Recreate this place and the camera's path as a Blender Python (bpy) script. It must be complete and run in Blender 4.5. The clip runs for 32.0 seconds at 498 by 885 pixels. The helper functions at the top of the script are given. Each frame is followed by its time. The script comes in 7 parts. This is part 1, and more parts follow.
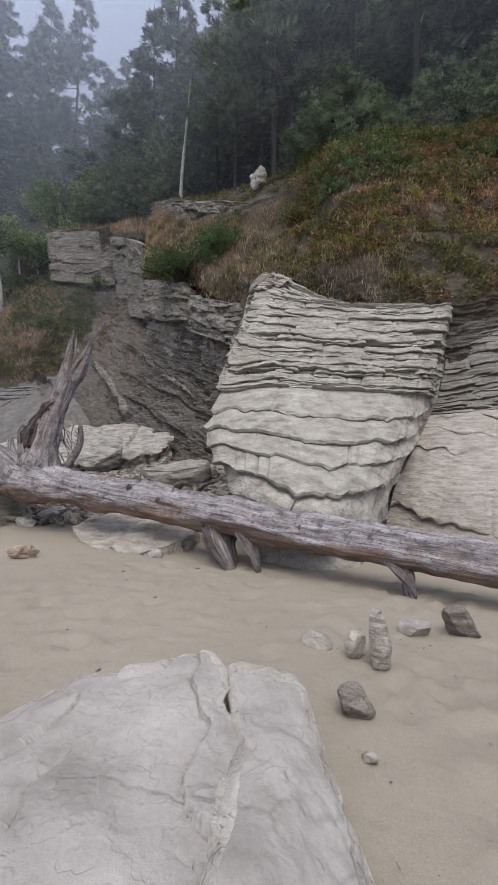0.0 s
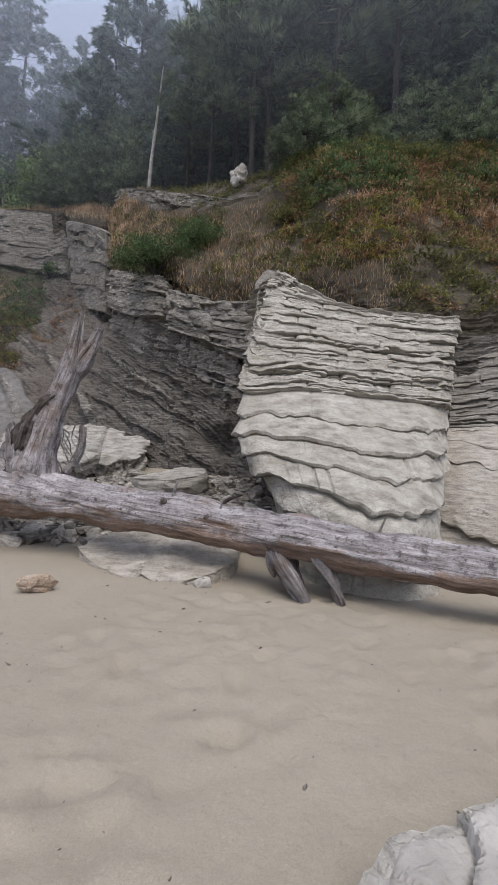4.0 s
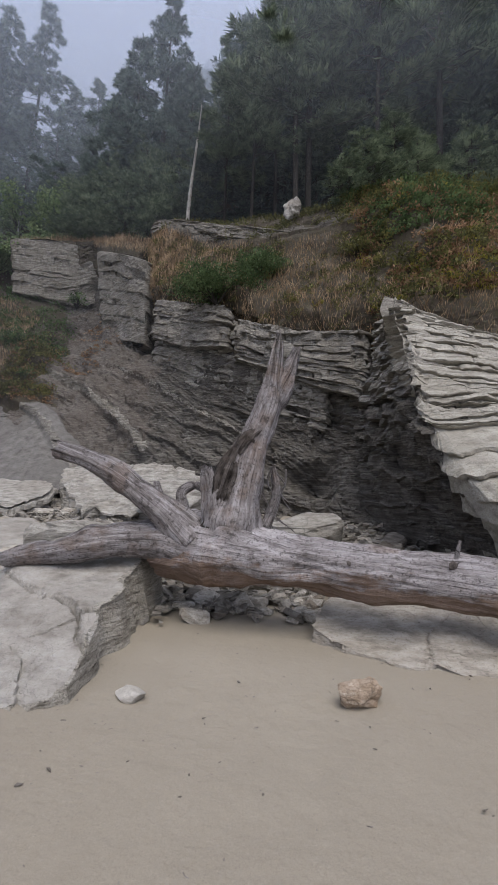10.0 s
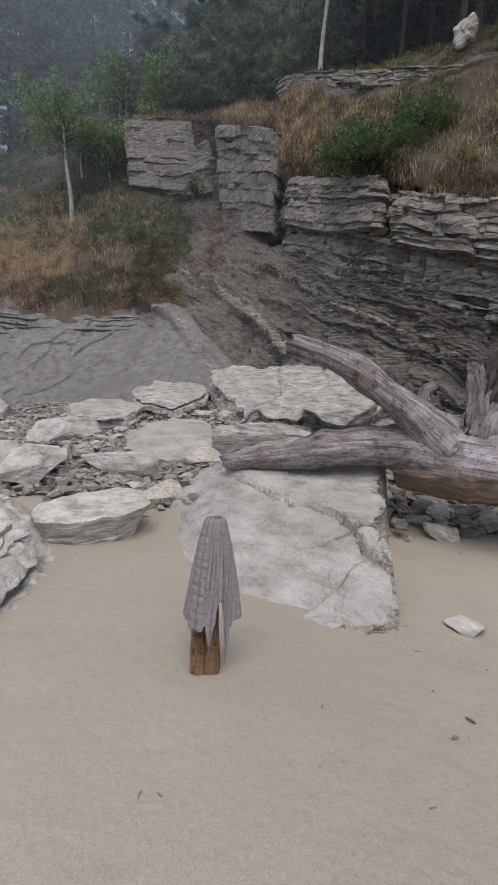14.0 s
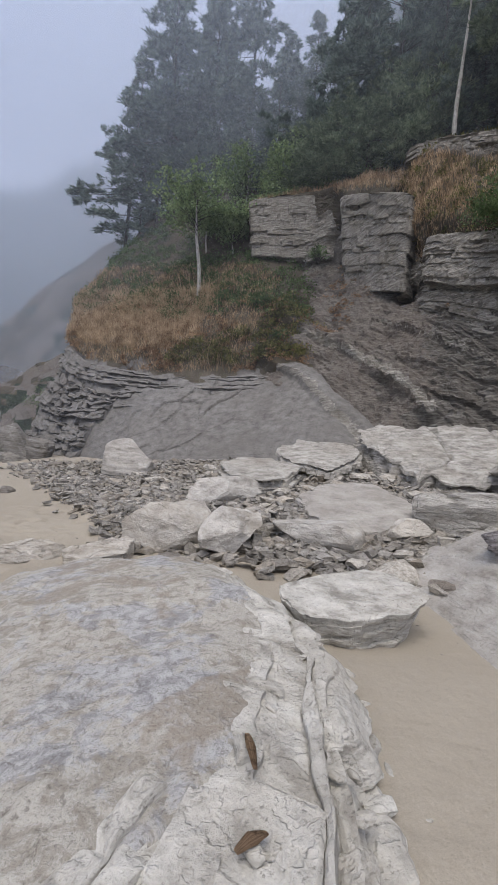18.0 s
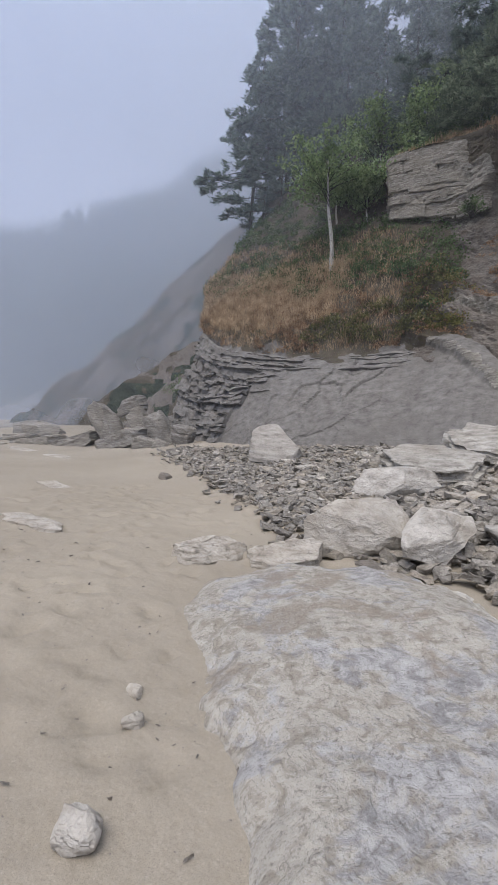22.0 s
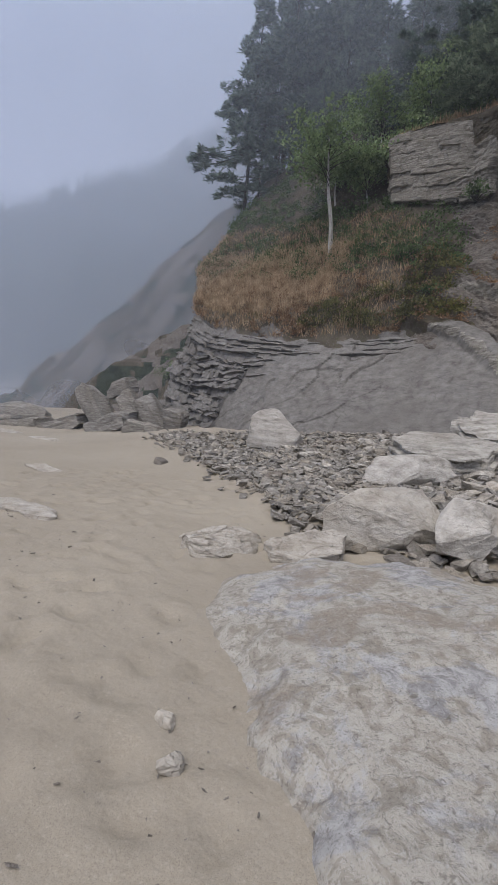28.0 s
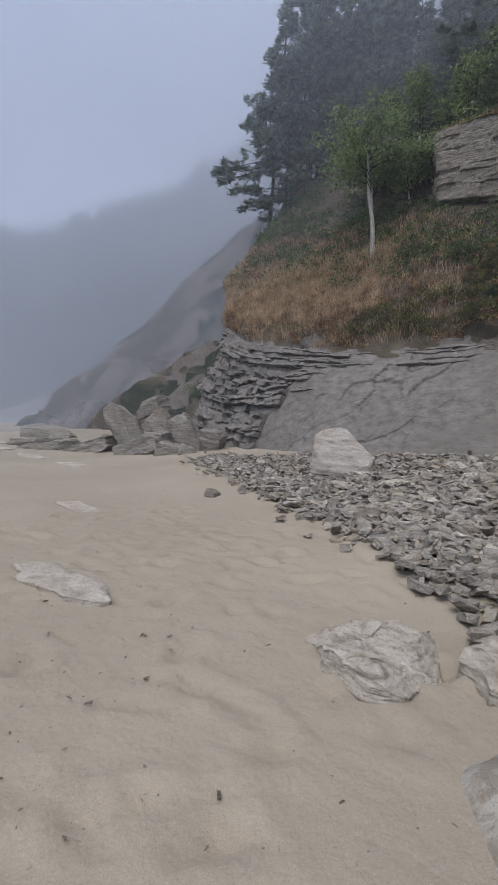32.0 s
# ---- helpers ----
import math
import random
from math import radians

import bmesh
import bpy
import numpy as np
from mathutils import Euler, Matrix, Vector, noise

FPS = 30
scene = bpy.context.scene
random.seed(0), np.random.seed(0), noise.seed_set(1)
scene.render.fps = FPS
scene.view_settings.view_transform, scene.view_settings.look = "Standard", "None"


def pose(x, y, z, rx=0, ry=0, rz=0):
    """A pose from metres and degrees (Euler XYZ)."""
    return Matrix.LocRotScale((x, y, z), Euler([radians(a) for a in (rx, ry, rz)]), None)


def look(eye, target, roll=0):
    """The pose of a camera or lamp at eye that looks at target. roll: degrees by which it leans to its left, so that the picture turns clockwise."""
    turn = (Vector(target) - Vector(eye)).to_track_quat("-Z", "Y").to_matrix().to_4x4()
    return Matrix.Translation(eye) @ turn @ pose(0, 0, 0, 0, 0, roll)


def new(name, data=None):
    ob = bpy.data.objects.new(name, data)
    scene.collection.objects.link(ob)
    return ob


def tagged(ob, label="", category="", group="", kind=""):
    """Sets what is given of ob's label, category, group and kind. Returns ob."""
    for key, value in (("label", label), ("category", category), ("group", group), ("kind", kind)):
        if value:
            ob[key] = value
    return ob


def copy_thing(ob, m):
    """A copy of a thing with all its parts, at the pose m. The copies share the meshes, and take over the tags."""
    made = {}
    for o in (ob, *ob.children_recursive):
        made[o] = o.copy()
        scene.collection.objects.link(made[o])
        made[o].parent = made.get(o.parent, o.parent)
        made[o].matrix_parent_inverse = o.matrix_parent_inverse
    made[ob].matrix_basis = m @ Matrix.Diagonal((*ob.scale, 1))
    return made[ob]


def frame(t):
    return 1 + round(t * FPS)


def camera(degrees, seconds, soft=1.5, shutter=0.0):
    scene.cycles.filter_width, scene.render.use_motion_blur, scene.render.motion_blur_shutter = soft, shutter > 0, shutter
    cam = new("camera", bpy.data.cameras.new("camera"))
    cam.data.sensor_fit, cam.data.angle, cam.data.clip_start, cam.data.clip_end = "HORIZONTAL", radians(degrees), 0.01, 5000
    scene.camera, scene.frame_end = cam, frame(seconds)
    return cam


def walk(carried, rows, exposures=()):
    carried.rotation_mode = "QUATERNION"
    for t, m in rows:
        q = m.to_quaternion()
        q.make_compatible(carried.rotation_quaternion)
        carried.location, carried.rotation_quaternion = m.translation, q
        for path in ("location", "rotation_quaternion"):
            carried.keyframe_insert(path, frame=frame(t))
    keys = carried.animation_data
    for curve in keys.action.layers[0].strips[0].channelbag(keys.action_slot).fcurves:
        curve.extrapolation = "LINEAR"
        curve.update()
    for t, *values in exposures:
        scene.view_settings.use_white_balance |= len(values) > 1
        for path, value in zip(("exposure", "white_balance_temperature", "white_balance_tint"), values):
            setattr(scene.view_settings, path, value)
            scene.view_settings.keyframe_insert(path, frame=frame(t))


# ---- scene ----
cam = camera(58.9, 32.0, 0.7)
PATH = [
    (0, (1.856, 1.318, 1.506), (1.444, 3.274, 1.555), 0.8),
    (0.5, (1.58, 1.46, 1.477), (1.158, 3.412, 1.585), 0.9),
    (1, (1.317, 1.508, 1.461), (0.896, 3.461, 1.567), 1.1),
    (1.5, (1.084, 1.504, 1.502), (0.708, 3.466, 1.602), 1.1),
    (2, (0.943, 1.622, 1.485), (0.693, 3.604, 1.582), 1.2),
    (2.5, (0.741, 1.738, 1.484), (0.53, 3.723, 1.602), 1.1),
    (3, (0.431, 1.777, 1.476), (0.233, 3.764, 1.597), 0.9),
    (3.5, (0.232, 1.849, 1.514), (0.085, 3.841, 1.621), 1.2),
    (5.5, (-0.914, 2.396, 1.47), (-0.965, 4.394, 1.534), 4.0),
    (5.7, (-1.069, 2.426, 1.474), (-1.137, 4.423, 1.538), 4.1),
    (6, (-1.291, 2.418, 1.468), (-1.433, 4.412, 1.53), 4.2),
    (6.5, (-1.579, 2.434, 1.48), (-1.72, 4.428, 1.559), 4.2),
    (7, (-1.786, 2.633, 1.458), (-1.901, 4.628, 1.555), 1.7),
    (7.5, (-2.086, 2.742, 1.471), (-2.206, 4.735, 1.583), 2.7),
    (8, (-2.396, 2.793, 1.506), (-2.521, 4.786, 1.618), 2.2),
    (8.5, (-2.64, 2.892, 1.501), (-2.75, 4.886, 1.613), 2.1),
    (9, (-2.887, 3.027, 1.51), (-2.959, 5.021, 1.643), 1.0),
    (9.5, (-3.197, 3.035, 1.564), (-3.221, 5.024, 1.772), 1.1),
    (10, (-3.458, 3.1, 1.559), (-3.449, 5.083, 1.814), 1.7),
    (10.5, (-3.646, 3.295, 1.547), (-3.66, 5.278, 1.803), 1.7),
    (11, (-3.933, 3.304, 1.55), (-4.096, 5.279, 1.818), 1.9),
    (11.5, (-4.241, 3.291, 1.574), (-4.422, 5.262, 1.865), 0.9),
    (12, (-4.498, 3.395, 1.532), (-4.695, 5.36, 1.847), 1.3),
    (12.3, (-4.661, 3.496, 1.533), (-4.935, 5.45, 1.861), 1.3),
    (12.5, (-4.798, 3.517, 1.531), (-5.162, 5.457, 1.85), 1.8),
    (13, (-5.094, 3.494, 1.543), (-5.527, 5.432, 1.784), 2.4),
    (13.5, (-5.173, 3.582, 1.457), (-5.563, 5.533, 1.251), 2.3),
    (15.5, (-5.788, 3.823, 1.513), (-6.146, 5.791, 1.525), 2.5),
    (16, (-6.091, 3.787, 1.491), (-6.680, 5.698, 1.552), 4.3),
    (16.5, (-6.391, 3.943, 1.438), (-7.221, 5.762, 1.482), 1.8),
    (17, (-6.742, 3.932, 1.414), (-7.685, 5.695, 1.461), 3.4),
    (17.5, (-6.965, 3.895, 1.444), (-7.814, 5.705, 1.494), 3.5),
    (18, (-7.192, 4.024, 1.396), (-7.929, 5.883, 1.457), 4.0),
    (18.5, (-7.439, 4.129, 1.374), (-8.166, 5.991, 1.433), 4.2),
    (19, (-7.684, 4.172, 1.415), (-8.122, 6.122, 1.472), 4.4),
    (19.5, (-7.906, 4.224, 1.418), (-8.325, 6.18, 1.44), 4.8),
    (19.8, (-8.087, 4.311, 1.435), (-8.757, 6.195, 1.504), 7.4),
    (20, (-8.145, 4.375, 1.436), (-8.947, 6.208, 1.433), 2.9),
    (20.5, (-8.267, 4.366, 1.448), (-9.274, 6.093, 1.433), 3.2),
    (21, (-8.312, 4.315, 1.438), (-9.431, 5.973, 1.416), 3.5),
    (21.5, (-8.306, 4.279, 1.444), (-9.479, 5.898, 1.407), 3.3),
    (22, (-8.304, 4.261, 1.447), (-9.496, 5.866, 1.392), 3.4),
    (22.5, (-8.332, 4.25, 1.443), (-9.563, 5.825, 1.368), 3.4),
    (23, (-8.352, 4.248, 1.44), (-9.635, 5.78, 1.355), 3.3),
    (23.5, (-8.353, 4.253, 1.443), (-9.641, 5.781, 1.357), 3.3),
    (24, (-8.335, 4.256, 1.446), (-9.616, 5.79, 1.366), 3.1),
    (24.5, (-8.342, 4.252, 1.448), (-9.596, 5.808, 1.379), 3.1),
    (25, (-8.326, 4.247, 1.457), (-9.578, 5.806, 1.402), 2.8),
    (25.5, (-8.314, 4.253, 1.455), (-9.548, 5.826, 1.407), 2.5),
    (27.5, (-8.573, 4.399, 1.393), (-9.719, 6.035, 1.296), 4.4),
    (28, (-8.841, 4.437, 1.36), (-9.978, 6.078, 1.25), 4.5),
    (28.5, (-9.022, 4.441, 1.395), (-10.133, 6.101, 1.289), 4.6),
    (29, (-9.177, 4.583, 1.38), (-10.277, 6.251, 1.289), 3.5),
    (29.5, (-9.342, 4.744, 1.39), (-10.44, 6.414, 1.327), 3.1),
    (30, (-9.645, 4.84, 1.374), (-10.758, 6.5, 1.317), 3.4),
    (30.5, (-9.891, 4.993, 1.357), (-11.013, 6.648, 1.294), 4.6),
    (31, (-10.121, 5.159, 1.381), (-11.26, 6.801, 1.313), 4.9),
    (31.5, (-10.432, 5.203, 1.388), (-11.614, 6.816, 1.333), 4.9),
    (32, (-10.645, 5.252, 1.419), (-11.854, 6.845, 1.377), 3.4),
]
walk(cam, [(t, look(eye, target, roll)) for t, eye, target, roll in PATH], [(0.0, 0.0), (3.5, 0.05), (6.0, 0.2), (8.0, 0.28), (9.0, 0.12), (10.0, -0.12), (11.0, 0.08), (12.0, 0.0), (13.0, -0.08), (15.5, 0.15), (17.0, 0.05), (21.0, 0.05), (22.0, 0.1), (23.0, 0.17), (24.0, -0.04), (32.0, -0.14)])

# ---- world, sun ----
world = bpy.data.worlds.new("foggy_sky")
scene.world = world
world.use_nodes = True
wn, wl = world.node_tree.nodes, world.node_tree.links
wn.clear()
sky = wn.new("ShaderNodeTexSky")
sky.sky_type, sky.sun_disc = "NISHITA", False
sky.sun_elevation, sky.sun_rotation = radians(60), radians(170)
sky.dust_density, sky.air_density = 6.0, 1.0
sky_bg = wn.new("ShaderNodeBackground")
sky_bg.inputs["Strength"].default_value = 0.05
fog_bg = wn.new("ShaderNodeBackground")
fog_bg.inputs["Color"].default_value = (0.535, 0.585, 0.785, 1)
fog_bg.inputs["Strength"].default_value = 1.12
add = wn.new("ShaderNodeAddShader")
out = wn.new("ShaderNodeOutputWorld")
wl.new(sky.outputs[0], sky_bg.inputs["Color"])
wl.new(sky_bg.outputs[0], add.inputs[0])
wl.new(fog_bg.outputs[0], add.inputs[1])
wl.new(add.outputs[0], out.inputs["Surface"])

sun_data = bpy.data.lights.new("sun", "SUN")
sun_data.energy, sun_data.angle, sun_data.color = 1.95, radians(40), (1.0, 0.955, 0.89)
sun = new("sun", sun_data)
sun.matrix_world = look((5, -20, 52), (0, 10, 0))

# ---- materials ----
class Nodes:
    """A short way to write a node material."""

    def __init__(self, name, roughness=0.9, specular=0.3):
        self.mat = bpy.data.materials.new(name)
        self.mat.use_nodes = True
        self.tree = self.mat.node_tree
        self.bsdf = self.tree.nodes["Principled BSDF"]
        self.bsdf.inputs["Roughness"].default_value = roughness
        self.bsdf.inputs["Specular IOR Level"].default_value = specular

    def add(self, kind, **values):
        node = self.tree.nodes.new(kind)
        for key, value in values.items():
            node.inputs[key.replace("_", " ")].default_value = value
        return node

    def link(self, a, b):
        self.tree.links.new(a, b)

    def coords(self, scale=(1, 1, 1), turn=(0, 0, 0), attribute=""):
        if attribute:
            src = self.tree.nodes.new("ShaderNodeAttribute")
            src.attribute_name = attribute
            vec = src.outputs["Vector"]
        else:
            src = self.tree.nodes.new("ShaderNodeNewGeometry")
            vec = src.outputs["Position"]
        m = self.add("ShaderNodeMapping", Scale=scale, Rotation=[radians(a) for a in turn])
        self.link(vec, m.inputs["Vector"])
        return m.outputs[0]

    def noise(self, vec, scale, detail=6.0, rough=0.6, swirl=0.0):
        n = self.add("ShaderNodeTexNoise", Scale=scale, Detail=detail, Roughness=rough, Distortion=swirl)
        self.link(vec, n.inputs["Vector"])
        return n.outputs[0]

    def voronoi(self, vec, scale, feature="DISTANCE_TO_EDGE"):
        n = self.add("ShaderNodeTexVoronoi", Scale=scale)
        n.feature = feature
        self.link(vec, n.inputs["Vector"])
        return n.outputs[0]

    def ramp(self, value, *stops):
        n = self.tree.nodes.new("ShaderNodeValToRGB")
        r = n.color_ramp
        while len(r.elements) < len(stops):
            r.elements.new(0.5)
        for e, (p, c) in zip(r.elements, stops):
            e.position = p
            e.color = (*c, 1) if len(c) == 3 else c
        self.link(value, n.inputs["Fac"])
        return n.outputs[0]

    def mix(self, fac, a, b, kind="MIX"):
        n = self.tree.nodes.new("ShaderNodeMix")
        n.data_type, n.blend_type = "RGBA", kind
        for sock, value in ((n.inputs[0], fac), (n.inputs[6], a), (n.inputs[7], b)):
            if hasattr(value, "is_linked"):
                self.link(value, sock)
            elif isinstance(value, tuple):
                sock.default_value = (*value, 1)
            else:
                sock.default_value = value
        return n.outputs[2]

    def math(self, op, a, b=0.0):
        n = self.tree.nodes.new("ShaderNodeMath")
        n.operation = op
        for sock, value in zip(n.inputs, (a, b)):
            if hasattr(value, "is_linked"):
                self.link(value, sock)
            else:
                sock.default_value = value
        return n.outputs[0]

    def bump(self, height, strength=0.5, distance=0.02):
        n = self.add("ShaderNodeBump", Strength=strength, Distance=distance)
        self.link(height, n.inputs["Height"])
        self.link(n.outputs[0], self.bsdf.inputs["Normal"])

    def done(self, colour):
        self.link(colour, self.bsdf.inputs["Base Color"])
        return self.mat


def grey3(v):
    return (v, v, v)


def rock_material(name, dark, mid, pale, stain, scale=1.0, flat=0.25, turn=(0, 0, 0), bump=0.5, vary=False, cracks=0.6, nicks=0.6, tall=3.2, lamina=0.5, pits=0.75, speck=0.7):
    """Bedded mudstone: mottled colour at two scales, thin beds, stains, and cracks with their shade in the colour."""
    m = Nodes(name, 0.92, 0.2)
    p = m.coords((1, 1, 1))
    beds = m.coords((flat, flat, tall), turn)
    big = m.noise(p, 0.55 * scale, 4, 0.55)
    fine = m.noise(p, 9.0 * scale, 8, 0.7)
    bed = m.noise(beds, 4.0 * scale, 7, 0.65)
    col = m.ramp(bed, (0.35, dark), (0.49, mid), (0.66, pale))
    col = m.mix(m.ramp(fine, (0.35, grey3(0)), (0.75, grey3(0.2 + 0.43 * speck))), col, pale)
    col = m.mix(m.ramp(big, (0.45, grey3(0)), (0.68, grey3(0.55))), col, stain)
    grit = m.noise(p, 55.0, 4, 0.7)
    col = m.mix(m.ramp(grit, (0.34, grey3(speck)), (0.52, grey3(0))), col, dark)
    lam = m.noise(m.coords((0.22 * flat / 0.4, 0.22 * flat / 0.4, tall), turn), 9.0 * scale, 5, 0.7, 0.3)
    thin = m.ramp(lam, (0.3, grey3(1)), (0.43, grey3(0)), (0.62, grey3(0)), (0.75, grey3(0.5)))
    col = m.mix(m.math("MULTIPLY", m.ramp(lam, (0.3, grey3(1)), (0.44, grey3(0))), lamina), col, tuple(c * 0.6 for c in dark))
    col = m.mix(m.math("MULTIPLY", m.ramp(lam, (0.58, grey3(0)), (0.72, grey3(1))), lamina), col, tuple(min(c * 1.18, 0.75) for c in pale))
    pit = m.noise(p, 17.0 * scale, 5, 0.75)
    col = m.mix(m.ramp(pit, (0.32, grey3(pits)), (0.43, grey3(0))), col, tuple(c * 0.55 for c in dark))
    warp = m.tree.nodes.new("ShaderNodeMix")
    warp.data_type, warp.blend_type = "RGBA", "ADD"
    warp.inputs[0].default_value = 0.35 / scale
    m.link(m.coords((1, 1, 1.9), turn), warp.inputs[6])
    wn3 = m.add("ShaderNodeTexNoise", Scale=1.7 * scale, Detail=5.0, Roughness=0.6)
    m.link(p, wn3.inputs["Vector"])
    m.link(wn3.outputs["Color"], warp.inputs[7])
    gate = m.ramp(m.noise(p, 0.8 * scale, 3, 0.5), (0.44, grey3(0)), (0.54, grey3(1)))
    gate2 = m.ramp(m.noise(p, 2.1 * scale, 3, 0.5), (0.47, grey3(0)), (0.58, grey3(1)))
    # cracks and nicks get dark colour for the shade inside them
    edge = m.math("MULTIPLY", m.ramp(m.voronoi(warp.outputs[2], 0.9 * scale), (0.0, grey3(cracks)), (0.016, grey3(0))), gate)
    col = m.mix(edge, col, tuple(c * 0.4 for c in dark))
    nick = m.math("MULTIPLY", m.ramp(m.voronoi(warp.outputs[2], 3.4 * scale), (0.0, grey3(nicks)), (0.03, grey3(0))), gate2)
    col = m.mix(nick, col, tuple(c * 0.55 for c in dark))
    lump = m.noise(m.coords((1, 1, 1.6), turn), 2.6 * scale, 4, 0.55)
    plate = m.ramp(lump, (0.38, grey3(0)), (0.395, grey3(0.3)), (0.47, grey3(0.36)), (0.48, grey3(0.62)), (0.57, grey3(0.68)), (0.585, grey3(1)))
    # dark lines along the plates' step edges, shade put into the colour
    col = m.mix(m.ramp(lump, (0.36, grey3(0)), (0.385, grey3(0.18)), (0.4, grey3(0)), (0.465, grey3(0)), (0.475, grey3(0.14)), (0.49, grey3(0))), col, dark)
    edge = m.math("ADD", edge, m.math("MULTIPLY", nick, 0.5))
    if vary:
        if vary == "island":
            pick = m.tree.nodes.new("ShaderNodeNewGeometry").outputs["Random Per Island"]
        else:
            pick = m.tree.nodes.new("ShaderNodeObjectInfo").outputs["Random"]
        tint = m.ramp(pick, (0.0, (0.86, 0.86, 0.86)), (0.5, (1.0, 0.99, 0.97)), (1.0, (1.08, 1.06, 1.02))) if vary is True else m.ramp(pick, (0.0, (0.62, 0.61, 0.6)), (0.45, (0.93, 0.93, 0.92)), (0.88, (1.0, 0.95, 0.87)), (1.0, (1.16, 1.15, 1.13)))
        col = m.mix(1.0, col, tint, "MULTIPLY")
    h = m.math("ADD", m.math("MULTIPLY", fine, 0.15 + 0.36 * speck), m.math("ADD", m.math("MULTIPLY", bed, 0.6), m.math("MULTIPLY", grit, 0.23 * speck)))
    h = m.math("ADD", h, m.math("MULTIPLY", plate, 0.38))
    h = m.math("SUBTRACT", h, m.math("MULTIPLY", edge, 0.5))
    h = m.math("SUBTRACT", h, m.math("MULTIPLY", thin, 0.4 * lamina))
    h = m.math("ADD", h, m.math("MULTIPLY", pit, 0.35))
    m.bump(h, min(1.0, bump * 1.5), 0.05)
    return m.done(col)


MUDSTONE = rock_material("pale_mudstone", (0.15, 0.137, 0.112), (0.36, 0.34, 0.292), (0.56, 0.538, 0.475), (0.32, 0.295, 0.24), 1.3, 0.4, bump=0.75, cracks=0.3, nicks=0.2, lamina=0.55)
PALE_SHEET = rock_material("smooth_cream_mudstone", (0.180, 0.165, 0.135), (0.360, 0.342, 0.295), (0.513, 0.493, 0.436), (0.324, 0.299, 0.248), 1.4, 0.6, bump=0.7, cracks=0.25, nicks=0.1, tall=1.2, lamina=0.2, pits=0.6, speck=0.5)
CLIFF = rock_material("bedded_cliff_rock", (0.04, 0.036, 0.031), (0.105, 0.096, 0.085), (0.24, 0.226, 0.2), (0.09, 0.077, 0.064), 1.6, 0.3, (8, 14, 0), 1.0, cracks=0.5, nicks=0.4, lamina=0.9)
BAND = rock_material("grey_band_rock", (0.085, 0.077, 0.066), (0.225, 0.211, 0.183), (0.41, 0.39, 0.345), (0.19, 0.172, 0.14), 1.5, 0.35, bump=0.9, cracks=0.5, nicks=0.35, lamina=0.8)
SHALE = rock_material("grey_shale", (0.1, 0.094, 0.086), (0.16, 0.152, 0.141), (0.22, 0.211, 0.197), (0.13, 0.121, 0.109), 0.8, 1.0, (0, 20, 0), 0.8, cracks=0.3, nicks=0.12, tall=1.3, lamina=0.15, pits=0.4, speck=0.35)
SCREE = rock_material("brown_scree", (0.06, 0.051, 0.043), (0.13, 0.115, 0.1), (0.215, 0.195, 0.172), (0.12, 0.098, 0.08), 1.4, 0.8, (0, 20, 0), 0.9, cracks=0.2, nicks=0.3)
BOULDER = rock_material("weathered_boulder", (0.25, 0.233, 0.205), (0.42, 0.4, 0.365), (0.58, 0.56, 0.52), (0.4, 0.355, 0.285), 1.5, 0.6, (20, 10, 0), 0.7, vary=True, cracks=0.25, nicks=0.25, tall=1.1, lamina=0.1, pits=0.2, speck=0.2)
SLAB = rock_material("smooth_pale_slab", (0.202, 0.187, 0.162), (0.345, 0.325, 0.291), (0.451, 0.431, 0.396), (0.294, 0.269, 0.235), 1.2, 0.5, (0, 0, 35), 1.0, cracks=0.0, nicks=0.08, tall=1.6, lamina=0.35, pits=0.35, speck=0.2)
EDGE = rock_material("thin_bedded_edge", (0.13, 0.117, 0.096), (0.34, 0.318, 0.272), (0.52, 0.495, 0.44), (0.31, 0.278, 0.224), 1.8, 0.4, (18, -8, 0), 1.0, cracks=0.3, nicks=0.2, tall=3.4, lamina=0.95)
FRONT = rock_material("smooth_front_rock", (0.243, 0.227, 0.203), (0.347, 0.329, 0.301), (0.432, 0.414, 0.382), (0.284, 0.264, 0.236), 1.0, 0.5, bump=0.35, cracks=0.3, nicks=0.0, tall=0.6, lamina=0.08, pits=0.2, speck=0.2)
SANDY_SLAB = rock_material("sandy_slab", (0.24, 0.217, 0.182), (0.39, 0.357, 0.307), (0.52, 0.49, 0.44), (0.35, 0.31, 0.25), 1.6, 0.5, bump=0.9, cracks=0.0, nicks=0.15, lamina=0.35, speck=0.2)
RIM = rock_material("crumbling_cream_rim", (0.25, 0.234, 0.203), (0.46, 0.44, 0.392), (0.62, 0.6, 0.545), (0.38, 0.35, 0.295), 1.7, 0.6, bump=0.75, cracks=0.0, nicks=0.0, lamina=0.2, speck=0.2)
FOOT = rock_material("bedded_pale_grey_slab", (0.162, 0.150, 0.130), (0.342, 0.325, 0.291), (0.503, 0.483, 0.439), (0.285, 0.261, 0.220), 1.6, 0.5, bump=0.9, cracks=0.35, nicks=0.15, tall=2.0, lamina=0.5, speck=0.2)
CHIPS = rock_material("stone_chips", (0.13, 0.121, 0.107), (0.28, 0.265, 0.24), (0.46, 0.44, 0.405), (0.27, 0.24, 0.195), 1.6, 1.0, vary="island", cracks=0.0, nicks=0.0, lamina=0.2)


